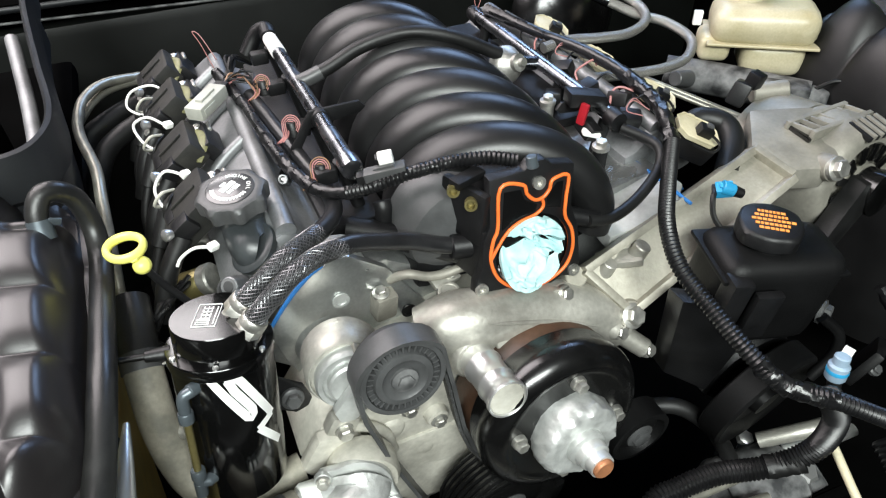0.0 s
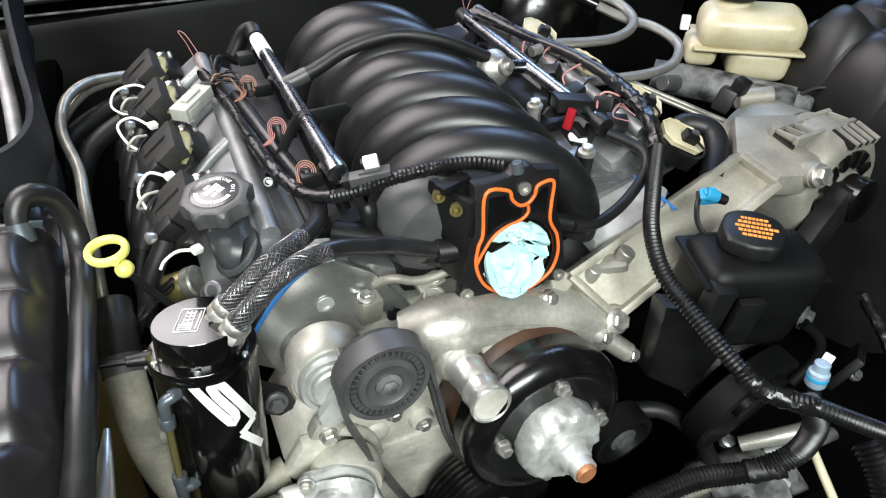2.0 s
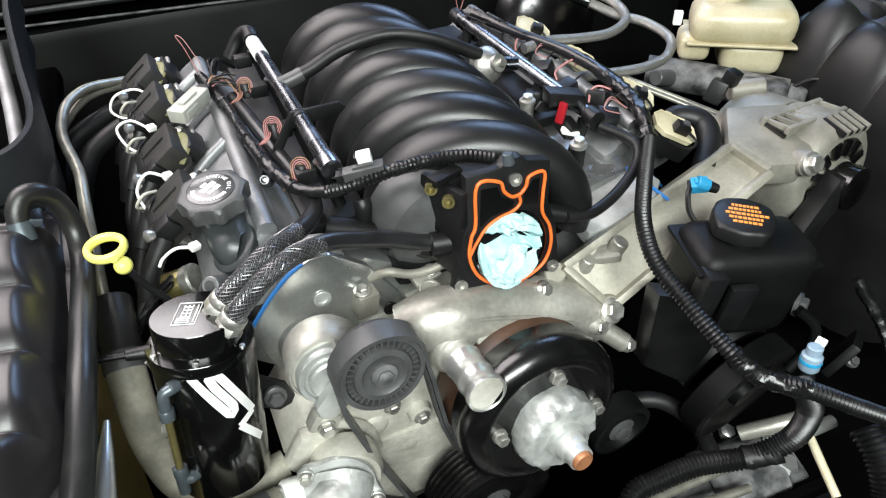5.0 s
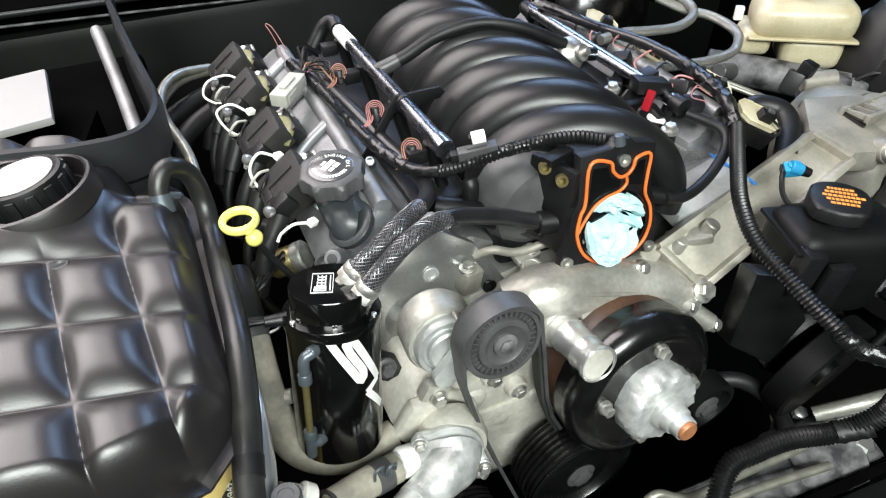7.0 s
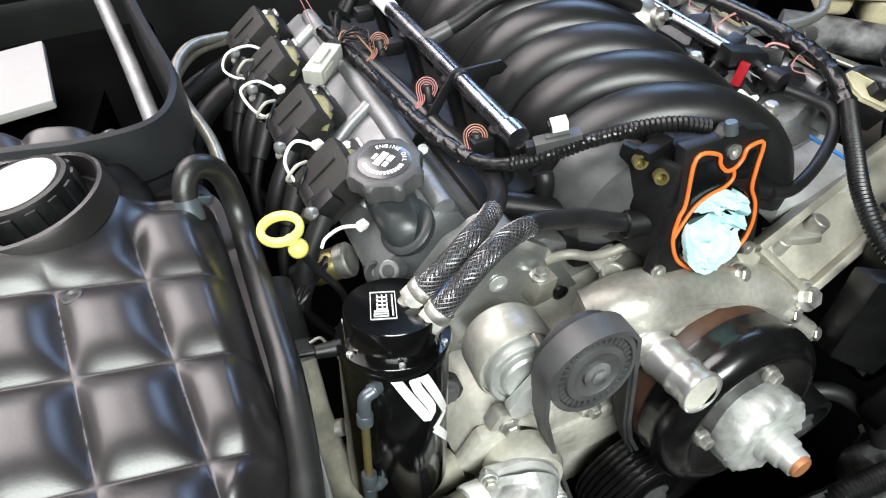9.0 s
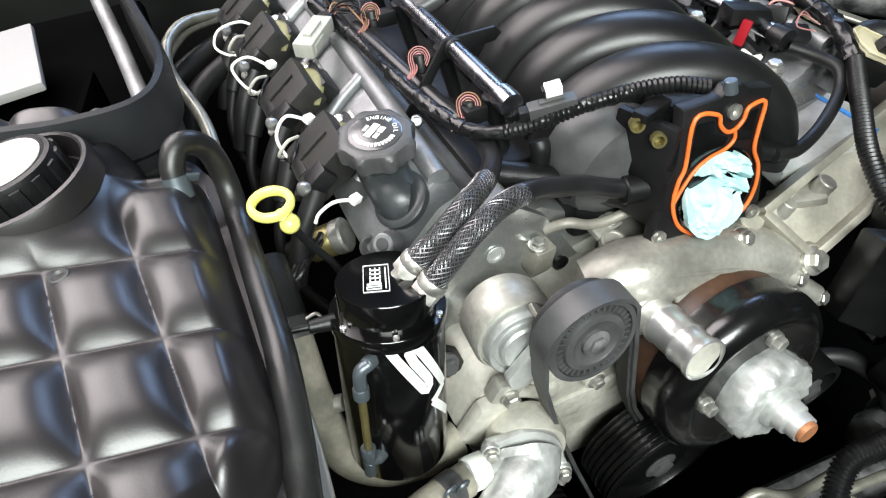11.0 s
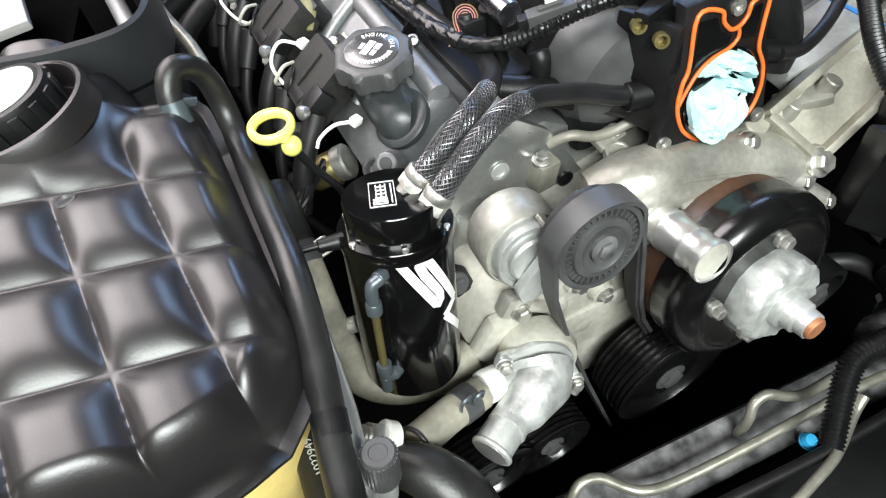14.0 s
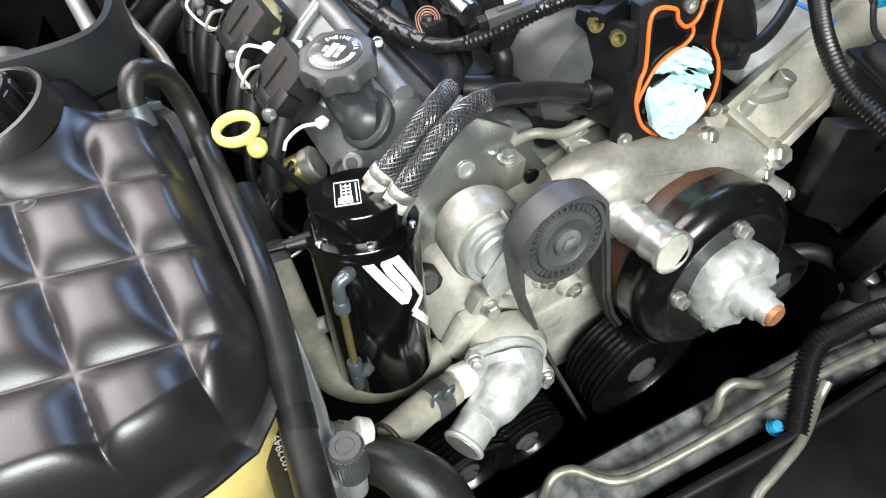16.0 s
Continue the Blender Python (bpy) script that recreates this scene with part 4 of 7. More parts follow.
def catch_can():
    c = thing("catch_can", (CAN.x, CAN.y, 0.987), "gloss black round oil catch can with white marks", "catch can")
    part("body", lathe(B(), [(0.036, 0.812), (CAN_R - 0.0008, 0.814), (CAN_R, 0.817), (CAN_R, 0.946), (0.0410, 0.948), (0.0410, 0.951), (0.0442, 0.952), (0.0442, 0.961), (0.0434, 0.9622), (0.032, 0.9622)], CAN, (0, 0, 1), 64), "gloss", c)
    lid = part("lid", lathe(B(), [(0.0368, 0.961), (0.0368, 0.9858), (0.0360, 0.987), (0, 0.987)], CAN, (0, 0, 1), 56), "gloss", c, "gloss black flat lid with a white mark")
    for k in range(6):
        a = radians(60 * k + 18)
        part("screw", lathe(B(), [(0.0024, 0), (0.0024, 0.002), (0.0012, 0.0022), (0.001, 0.001)], (CAN.x + 0.0402 * math.cos(a), CAN.y + 0.0402 * math.sin(a), 0.962), (0, 0, 1), 12), "steel", c)
    # framed mark on the lid: plain bars in a box
    mark = B()
    t = Euler((0, 0, radians(72))).to_matrix()
    o = Vector((0.0185, 0.4590, 0.9873))

    def bar(x, y, w, h):
        box(mark, o + t @ Vector((x, y, 0)), (w, h, 0.0006), t)
    bar(0, 0.0092, 0.034, 0.0005), bar(0, -0.0092, 0.034, 0.0005), bar(0.0168, 0, 0.0005, 0.0188), bar(-0.0168, 0, 0.0005, 0.0188)
    for x in (-0.0135, -0.0105):
        bar(x, 0.0015, 0.0007, 0.0105)
    bar(-0.012, 0.0066, 0.0032, 0.0008), bar(-0.012, -0.0034, 0.0032, 0.0008), bar(-0.0075, 0.0015, 0.0016, 0.0105)
    for k in range(4):
        x = -0.0035 + k * 0.0050
        bar(x - 0.0014, 0.0008, 0.0009, 0.0082 if k < 2 else 0.0064), bar(x, 0.0042, 0.0030, 0.0009), bar(x, 0.0006, 0.0030, 0.0009), bar(x, -0.0028, 0.0030, 0.0009)
    for k in range(8):
        bar(-0.012 + k * 0.0034, -0.0068, 0.0022, 0.0010)
    part("lid_mark", mark, "print_white", lid)

    # the zigzag mark on the side
    def skin(a, z, lift=0.0004):
        r = CAN_R + lift
        return Vector((CAN.x + r * math.sin(radians(a)), CAN.y - r * math.cos(radians(a)), z))

    def ribbon(line, wide):
        bm2 = B()
        k = math.radians(1) * CAN_R
        pts = [Vector((a * k, z)) for a, z in line]
        n = len(pts)
        rows = []
        for q in range(n):
            d0 = (pts[q] - pts[q - 1]).normalized() if q else (pts[1] - pts[0]).normalized()
            d1 = (pts[q + 1] - pts[q]).normalized() if q < n - 1 else d0
            d = (d0 + d1).normalized()
            nn = Vector((-d.y, d.x)) * wide / 2 / max(0.55, d.dot(d1))
            rows.append([bm2.verts.new(skin((pts[q] + nn * o).x / k, (pts[q] + nn * o).y)) for o in (-1, 0, 1)])
        for p, q in zip(rows, rows[1:]):
            for o in (0, 1):
                bm2.faces.new((p[o], p[o + 1], q[o + 1], q[o]))
        return bm2

    def between(a, b, m=6):
        return [(a[0] + (b[0] - a[0]) * t / m, a[1] + (b[1] - a[1]) * t / m) for t in range(m)]
    s_line = between((-23.0, 0.9570), (9.7, 0.9125)) + [(13.1, 0.9080), (17.0, 0.9065), (20.0, 0.9090), (20.0, 0.9145)] + between((17.4, 0.9190), (0.2, 0.9430)) + [(-1.1, 0.9480), (1.1, 0.9525), (5.4, 0.9525), (9.2, 0.9490)] + between((12.3, 0.9450), (44.9, 0.8970)) + [(44.9, 0.8970)]
    part("side_mark", ribbon(s_line, 0.0074), "print_white", c, "white zigzag mark")
    part("side_mark", ribbon([(45.4, 0.8975), (38.1, 0.8958), (29.5, 0.8925), (23.4, 0.8900)], 0.0068), "print_white", c, "white zigzag mark")
    part("side_mark", ribbon(between((24.3, 0.8905), (53.5, 0.8610)) + [(53.5, 0.8610)], 0.0070), "print_white", c, "white zigzag mark")
    # sight gauge on the front left
    a = -46
    part("sight_tube", rod(B(), skin(a, 0.858, 0.0085), skin(a, 0.918, 0.0085), 0.0032, None, 16), "olive", c, "amber sight tube")

    def elbow(h0, h1, nut):
        fit = B()
        rod(fit, skin(a + 9, h0, -0.004), skin(a + 5, h0, 0.005), 0.0056, None, 14)
        tube(fit, [skin(a + 7, h0, 0.003), skin(a + 1, h0 + 0.2 * (h1 - h0), 0.0085), skin(a, h1, 0.0085)], 0.0050, 14)
        lathe(fit, [(0.0060, 0), (0.0062, 0.002), (0.0062, 0.009), (0.0056, 0.010)], skin(a, nut, 0.0085), (0, 0, 1), 18)
        return fit
    part("elbow", elbow(0.944, 0.920, 0.915), "bluegrey", c, "grey-blue fitting")
    part("elbow", elbow(0.846, 0.856, 0.852), "bluegrey", c, "grey-blue fitting")
    part("drain_screw", rod(B(), skin(a, 0.832, 0.0085), skin(a, 0.848, 0.0085), 0.0050, 0.0056, 14), "bluegrey", c)
    part("mount_bracket", prism(B(), [(0.052, 0.482, 0.90), (0.095, 0.485, 0.87), (0.105, 0.485, 0.845), (0.085, 0.482, 0.84), (0.052, 0.480, 0.86)], (0, 0.005, 0), 0.002), "plastic", c)
    part("bolt", hexbolt(B(), (0.082, 0.478, 0.862), (0, -1, 0.1), 0.008, 0.009, 1.4), "idler", c)
    part("side_barb", rod(B(), (-0.014, 0.462, 0.957), (-0.034, 0.464, 0.957), 0.0065, 0.005), "plastic", c)
    c.rotation_euler = Vector((0, 0, 1)).rotation_difference(CAN_AXIS).to_euler()
    part("thin_line", tube(B(), [(-0.03, 0.464, 0.957), (-0.05, 0.466, 0.957), (-0.075, 0.468, 0.957)], 0.0028, 10), "plastic", c)
    return c


catch_can()


def breather(pts, n_braid):
    h = thing("breather_hose", pts[0], "black braided breather hose clamped to the catch can", "hose", "breather hoses")
    part("hose", tube(B(), pts[n_braid - 1:], 0.0084, 20, per=12), "hose", h)
    sleeve = part("braid_sleeve", tube(B(), pts[:n_braid + 1], 0.0082, 24, per=14), "braid_black", h, "woven textile sleeve")
    a = Vector(pts[0])
    d = (Vector(pts[1]) - a).normalized()
    # strands of the braid, wound both ways and fading out along the hose
    line = spline(pts[:n_braid + 1], 14)
    u = basis(line[1] - line[0])[0]
    frames = []
    for i, p in enumerate(line):
        t = (line[min(i + 1, len(line) - 1)] - line[max(i - 1, 0)]).normalized()
        u = (u - t * u.dot(t)).normalized()
        frames.append((p, u, t.cross(u)))
    run = [0.0]
    for p, q in zip(line, line[1:]):
        run.append(run[-1] + (q - p).length)
    for k in range(13):
        for way in (1, -1):
            pts2 = []
            for (p, uu, vv), r in zip(frames[:-4], run):
                an = 2 * math.pi * k / 13 + way * r / 0.0085
                pts2.append(p + (uu * math.cos(an) + vv * math.sin(an)) * (0.0082 + 0.00012 * way))
            part("strand", tube(B(), pts2, 0.00048, 4, sample=False), "strand", sleeve)
    part("clamp_nut", lathe(B(), [(0.0095, -0.006), (0.0112, -0.005), (0.0112, 0.003), (0.0104, 0.004)], a, d, 6), "zinc", h, "pale alloy hose nut")
    part("collar", lathe(B(), [(0.0108, 0.003), (0.0114, 0.004), (0.0114, 0.010), (0.0106, 0.0115)], a, d, 28), "zinc", h)
    part("spigot", rod(B(), a - d * 0.016, a, 0.008, 0.008), "zinc", h)
    return h


breather([(0.047, 0.433, 0.985), (0.064, 0.433, 1.004), (0.089, 0.439, 1.020), (0.117, 0.450, 1.023), (0.147, 0.462, 1.015), (0.178, 0.470, 1.000), (0.206, 0.474, 0.987), (0.236, 0.472, 0.973), (0.268, 0.466, 0.965)], 4)
breather([(0.043, 0.456, 0.988), (0.063, 0.454, 1.007), (0.090, 0.461, 1.022), (0.112, 0.477, 1.019), (0.130, 0.496, 1.011), (0.147, 0.522, 1.003), (0.156, 0.552, 0.996), (0.156, 0.592, 0.992), (0.148, 0.650, 0.994), (0.137, 0.720, 1.001), (0.127, 0.80, 1.003)], 4)


# ---------------------------------------------------------------- oil filler, dipstick, coils
def writing(text, size, m, mat, parent, depth=0.0003):
    cu = bpy.data.curves.new("lettering", "FONT")
    cu.body, cu.size, cu.align_x, cu.align_y, cu.extrude = text, size, "CENTER", "CENTER", depth
    cu.materials.append(M[mat])
    ob = new("lettering", cu)
    ob.parent = parent
    if parent.parent is None:
        ob.matrix_parent_inverse = Matrix.Translation(-parent.location)
    ob.matrix_basis = m
    return ob


def oil_filler():
    f = thing("oil_filler", (0.066, 0.55, 0.95), "grey-black oil filler neck and lobed cap on the valve cover", "oil filler")
    ax = Vector((-0.06, -0.07, 1.0)).normalized()
    top = Vector((0.067, 0.574, 1.026))
    bm = B()
    u, v, w = basis(ax)
    rows = []
    for r, h, lobe in ((0.0265, -0.0195, 0.11), (0.0308, -0.018, 0.11), (0.0318, -0.005, 0.11), (0.0305, -0.0015, 0.06), (0.0275, 0, 0.02), (0.0245, 0.0, 0.0)):
        rows.append([bm.verts.new(top + w * h + (u * math.cos(a) + v * math.sin(a)) * r * (1 + lobe * max(-0.35, math.cos(8 * a)) * 0.9)) for a in (2 * math.pi * k / 80 for k in range(80))])
    for p, q in zip(rows, rows[1:]):
        for k in range(80):
            bm.faces.new((p[k], p[(k + 1) % 80], q[(k + 1) % 80], q[k]))
    bm.faces.new(rows[0])
    bm.faces.new(rows[-1])
    cap = part("cap", bm, "idler", f, "lobed grey-black screw cap")
    part("cap_disc", lathe(B(), [(0.0225, -0.0005), (0.0225, 0.0006), (0.0215, 0.001), (0, 0.001)], top, ax, 40), "capdisc", cap)
    def place(x, y, rot):
        t = Matrix((u, v, w)).transposed().to_4x4()
        return Matrix.Translation(top + w * 0.0012) @ t @ pose(x, y, 0, 0, 0, rot)
    s = "ENGINE OIL"
    for i, ch in enumerate(s):
        if ch != " ":
            a = radians(118 - i * 13.0 - 30)
            writing(ch, 0.0054, place(0.0172 * math.cos(a), 0.0172 * math.sin(a), math.degrees(a) - 90), "print_white", cap)
    bars = B()
    tilt = Matrix((u, v, w)).transposed()
    t2 = tilt @ Euler((0, 0, radians(35))).to_matrix()
    for x, y, bw, bh in ((0, 0.003, 0.017, 0.006), (-0.004, -0.004, 0.006, 0.004), (0.004, -0.004, 0.007, 0.005), (0, 0.009, 0.007, 0.003)):
        box(bars, top + w * 0.0013 + t2 @ Vector((x, y, 0)), (bw, bh, 0.0004), t2)
    for i in range(15):
        a = radians(170 + i * 10)
        box(bars, top + w * 0.0013 + tilt @ Vector((0.0165 * math.cos(a), 0.0165 * math.sin(a), 0)), (0.0020, 0.0040, 0.0004), tilt @ Euler((0, 0, a - math.pi / 2)).to_matrix())
    part("print_bars", bars, "print_white", cap)
    foot, out = Vector((0.071, 0.543, 0.976)), Vector((-0.58, -0.12, 0.80)).normalized()
    part("neck", lathe(B(), [(0.0215, 0.0), (0.0225, 0.010), (0.0232, 0.028)], top - ax * 0.045, ax, 36), "neck", f, "blue-grey plastic neck")
    part("elbow", tube(B(), [top - ax * 0.034, top - ax * 0.042, top.lerp(foot, 0.86) - ax * 0.008, foot - out * 0.004], lambda q: 0.0222 - 0.0012 * q, 28), "neck", f)
    part("foot_flange", lathe(B(), [(0.0255, -0.006), (0.0262, -0.002), (0.0262, 0.001), (0.0235, 0.003), (0.018, 0.003)], foot, out, 36), "neck", f)
    part("screw_end", lathe(B(), [(0.0105, 0), (0.0105, 0.012), (0.008, 0.014), (0.004, 0.010)], (0.040, 0.545, 0.930), (-0.2, -0.6, 0.75), 20), "idler", f)
    return f


oil_filler()


def dipstick():
    d = thing("dipstick", (-0.02, 0.53, 0.93), "yellow ring-handled oil dipstick in a black tube", "dipstick")
    c = Vector((-0.031, 0.543, 1.014))
    ring = B()
    tube(ring, [c + Vector((0.0150 * math.cos(a), 0.0120 * math.sin(a), 0.003 * math.sin(a))) for a in (2 * math.pi * k / 28 for k in range(28))], 0.0034, 12, closed=True, sample=False, flat=1.5)
    part("ring", ring, "yellow", d, "bright yellow pull ring")
    part("grip", lathe(B(), [(0.0, -0.0085), (0.0045, -0.0075), (0.0075, -0.0035), (0.0080, 0.0), (0.0072, 0.004), (0.0045, 0.007), (0.0, 0.008)], (-0.0225, 0.5335, 0.998), (0.2, -0.5, 0.8), 24), "yellow", d)
    part("strap", tube(B(), [c + Vector((0.004, -0.0115, -0.003)), (-0.0255, 0.536, 1.004), (-0.023, 0.534, 0.999)], 0.0048, 14), "yellow", d)
    part("guide_tube", tube(B(), [(-0.0225, 0.534, 0.996), (-0.012, 0.533, 0.970), (0.004, 0.532, 0.935), (0.012, 0.540, 0.88), (0.02, 0.56, 0.75)], 0.0034, 12), "plastic", d)
    return d


dipstick()


def coil(y, side, first=False):
    f = mirror if side else (lambda p: p)
    s = -1 if side else 1
    c = thing("ignition_coil", f((0.05, y, 0.965)), "black ignition coil on a bracket over the valve cover" if not side else "black ignition coil with a beige connector", "ignition coil", "ignition coils")
    t = turn_to((s * 0.80, 0, 0.60), (-s * 0.60, 0, 0.80))
    part("body", box(B(), f((0.030, y, 0.985)), (0.058, 0.062, 0.030), t, 0.006), "coil", c)
    for q in ((-0.016, 0.0, 0.016) if side else (0.0,)):
        part("fin", box(B(), Vector(f((0.028, y + q, 0.985))) + t @ Vector((0.004, 0, 0.0152)), (0.034, 0.0035, 0.0022), t, 0.0006), "coil", c)
    part("rating_plate", box(B(), Vector(f((0.030, y, 0.985))) + t @ Vector((-0.019, 0, 0.0152)), (0.010, 0.034, 0.0012), t, 0.0004), "plastic", c)
    part("mount_ear", box(B(), f((0.060, y + 0.026, 0.992)), (0.026, 0.018, 0.005), t, 0.002), "zinc", c)
    part("core", box(B(), f((0.064, y + 0.004, 0.990)), (0.016, 0.052, 0.026), t, 0.002), "plastic", c)
    part("seal_flap", tube(B(), [f((0.047, y - 0.034, 0.990)), f((0.056, y - 0.018, 1.000)), f((0.058, y + 0.002, 1.002)), f((0.050, y + 0.020, 1.001))], lambda q: 0.0030 + 0.0034 * math.sin(math.pi * q), 10, flat=0.4), "seal", c, "yellowed bent flap")
    part("tower", tube(B(), [f((0.012, y - 0.03, 0.975)), f((-0.012, y - 0.045, 0.945)), f((-0.03, y - 0.055, 0.90))], 0.0095, 14), "rubber", c)
    part("socket", box(B(), f((0.018, y - 0.028, 0.985)), (0.022, 0.018, 0.018), t, 0.003), "plastic", c)
    part("bracket_foot", rod(B(), f((0.062, y + 0.025, 0.975)), f((0.056, y + 0.025, 0.995)), 0.009, 0.008), "zinc", c)
    part("bolt", hexbolt(B(), f((0.056, y + 0.025, 0.995)), (-s * 0.3, 0, 1), 0.0062, 0.008, 1.3), "zinc", c)
    part("terminal", lathe(B(), [(0.004, 0), (0.006, 0.004), (0.006, 0.008), (0.003, 0.010)], f((0.005, y - 0.035, 0.985)), (-s, -0.4, 0.3), 12), "steel", c)
    return c


for y in (0.945, 0.850, 0.728, 0.620):
    coil(y, 0)


def tie(pts, head, label):
    w = thing("cable_tie", head, label, "cable tie", "coil wire ties")
    part("loop", tube(B(), pts, 0.0016, 8), "white", w)
    part("lock_head", box(B(), head, (0.010, 0.008, 0.007), Euler((0.3, 0.2, 0.5)).to_matrix(), 0.0015), "white", w)
    return w


tie([(0.036, 0.875, 0.992), (0.018, 0.890, 1.000), (-0.008, 0.900, 0.992), (-0.018, 0.890, 0.978), (-0.004, 0.872, 0.972), (0.012, 0.868, 0.975)], (0.036, 0.877, 0.993), "white nylon tie looped round coil wires")
tie([(0.024, 0.785, 0.994), (0.006, 0.800, 1.002), (-0.012, 0.806, 0.992), (-0.006, 0.785, 0.978), (0.010, 0.765, 0.972)], (0.026, 0.785, 0.995), "white nylon tie looped round coil wires")
tie([(0.030, 0.660, 0.999), (0.012, 0.668, 1.004), (-0.002, 0.658, 0.992), (0.002, 0.640, 0.978), (0.014, 0.625, 0.968)], (0.031, 0.660, 1.000), "white nylon tie looped round coil wires")
tie([(0.036, 0.561, 0.976), (0.020, 0.566, 0.976), (0.006, 0.570, 0.966), (0.0, 0.566, 0.96)], (0.037, 0.560, 0.977), "white nylon tie holding coil wires")


def wires(name, sets, label):
    w = thing(name, sets[0][0][0], label, "wires")
    for pts, mat in sets:
        part("wire", tube(B(), pts, 0.00062, 6), mat, w)
    return w


for (x, y, z), cols in (((0.152, 0.577, 1.022), ("brownwire", "pinkwire")), ((0.147, 0.672, 1.022), ("pinkwire", "pinkwire")), ((0.140, 0.785, 1.022), ("pinkwire", "brownwire"))):
    e1, e2 = Vector((0.80, -0.60, 0.0)), Vector((0.30, 0.40, 0.86)).normalized()
    sets = []
    for k, cname in enumerate(cols + cols[::-1]):
        r0 = 0.0040 + 0.0022 * k
        arc = [Vector((x + 0.002, y, z)) + e1 * r0 * math.cos(radians(a)) + e2 * r0 * math.sin(radians(a)) for a in (-40, 10, 60, 110, 160, 205)]
        sets.append((arc + [arc[-1] + Vector((-0.002, -0.008, -0.006)), arc[-1] + Vector((-0.010 - 0.001 * k, -0.014, -0.010))], cname))
    w = wires("injector_wires", sets, "curled pink and tan injector wires")
    part("plug_body", rod(B(), (x + 0.004, y, z - 0.014), (x + 0.003, y + 0.002, z + 0.003), 0.008, 0.006), "plastic", w)
for (x, y, z) in ((0.515, 0.548, 1.012), (0.530, 0.720, 1.010)):
    w = wires("injector_wires", [([(x + 0.022, y + 0.008 * k, z - 0.004), (x + 0.006, y + 0.012, z + 0.006 + 0.003 * k), (x - 0.010, y + 0.002, z + 0.002), (x + 0.004, y - 0.010, z - 0.002)], "pinkwire") for k in (0, 1)], "looped pink injector wires")
wires("loose_wire_loop", [([(0.500, 0.915, 1.010), (0.497, 0.918, 1.032), (0.504, 0.918, 1.042), (0.511, 0.916, 1.034), (0.503, 0.915, 1.012)], "pinkwire")], "small pink wire loop behind the fuel rail")
wires("loose_wire_loop", [([(0.100, 0.905, 1.000), (0.092, 0.918, 1.030), (0.086, 0.925, 1.045), (0.094, 0.922, 1.040), (0.106, 0.908, 1.010)], "pinkwire")], "small pink wire loop beside the coils")


# ---------------------------------------------------------------- looms and connectors
def loom(name, pts, r, label, plain=(), conduit=(), tape=()):
    lm = thing(name, pts[0], label, "wiring loom")
    for a, b in plain:
        part("wrap", tube(B(), pts[a:b + 1], r, 12, rough=0.25), "tape", lm)
    for a, b in conduit:
        part("conduit", tube(B(), pts[a:b + 1], r, 14, ribs=r * 0.10, pitch=0.0042), "conduit", lm)
    for a, b in tape:
        part("tape_band", tube(B(), pts[a:b + 1], r * 1.12, 14, rough=0.35, per=14), "tape", lm, "shiny tape wrapping")
    return lm


loom("engine_loom", [(0.099, 0.863, 1.012), (0.113, 0.773, 1.012), (0.120, 0.678, 1.012), (0.128, 0.611, 1.012), (0.142, 0.562, 1.011), (0.167, 0.537, 1.014), (0.192, 0.521, 1.025), (0.225, 0.511, 1.036), (0.259, 0.497, 1.046), (0.290, 0.483, 1.050), (0.315, 0.472, 1.046)],
     0.0062, "black taped engine loom running in front of the runners", plain=((0, 6), (6, 8)), conduit=((7, 10), (5, 7)), tape=((0, 1), (2, 4)))
main = [(0.499, 0.882, 1.022), (0.526, 0.802, 1.016), (0.551, 0.693, 1.018), (0.557, 0.617, 1.016), (0.549, 0.548, 1.011), (0.527, 0.494, 0.998), (0.479, 0.440, 0.987), (0.447, 0.399, 0.976), (0.431, 0.356, 0.961), (0.433, 0.304, 0.945), (0.443, 0.259, 0.926), (0.457, 0.235, 0.912), (0.488, 0.207, 0.908), (0.527, 0.181, 0.891), (0.598, 0.142, 0.854), (0.68, 0.10, 0.80)]
loom("main_loom", main, 0.0078, "thick black corrugated loom draped across the engine", plain=((0, 5),), conduit=((5, 15),), tape=((3, 5), (10, 12)))
BRANCH = loom("branch_loom", [(0.490, 0.214, 0.905), (0.511, 0.206, 0.864), (0.508, 0.206, 0.818), (0.477, 0.220, 0.787), (0.429, 0.237, 0.782), (0.386, 0.243, 0.776), (0.353, 0.242, 0.767), (0.30, 0.20, 0.73)],
     0.0105, "black corrugated branch of the loom", conduit=((0, 7),))


def connector(name, c, size, turn, mat, label, pins=True):
    k = thing(name, c, label, "connector")
    part("shell", box(B(), c, size, turn, min(size) * 0.14), mat, k)
    part("latch", box(B(), Vector(c) + turn @ Vector((0, 0, size[2] * 0.55)), (size[0] * 0.5, size[1] * 0.4, size[2] * 0.25), turn, min(size) * 0.05), mat, k)
    part("rear_seal", box(B(), Vector(c) - turn @ Vector((size[0] * 0.58, 0, 0)), (size[0] * 0.2, size[1] * 0.75, size[2] * 0.75), turn, min(size) * 0.08), "plastic", k)
    part("keyway", box(B(), Vector(c) + turn @ Vector((size[0] * 0.2, size[1] * 0.5, 0)), (size[0] * 0.4, size[1] * 0.12, size[2] * 0.5), turn, min(size) * 0.03), mat, k)
    return k


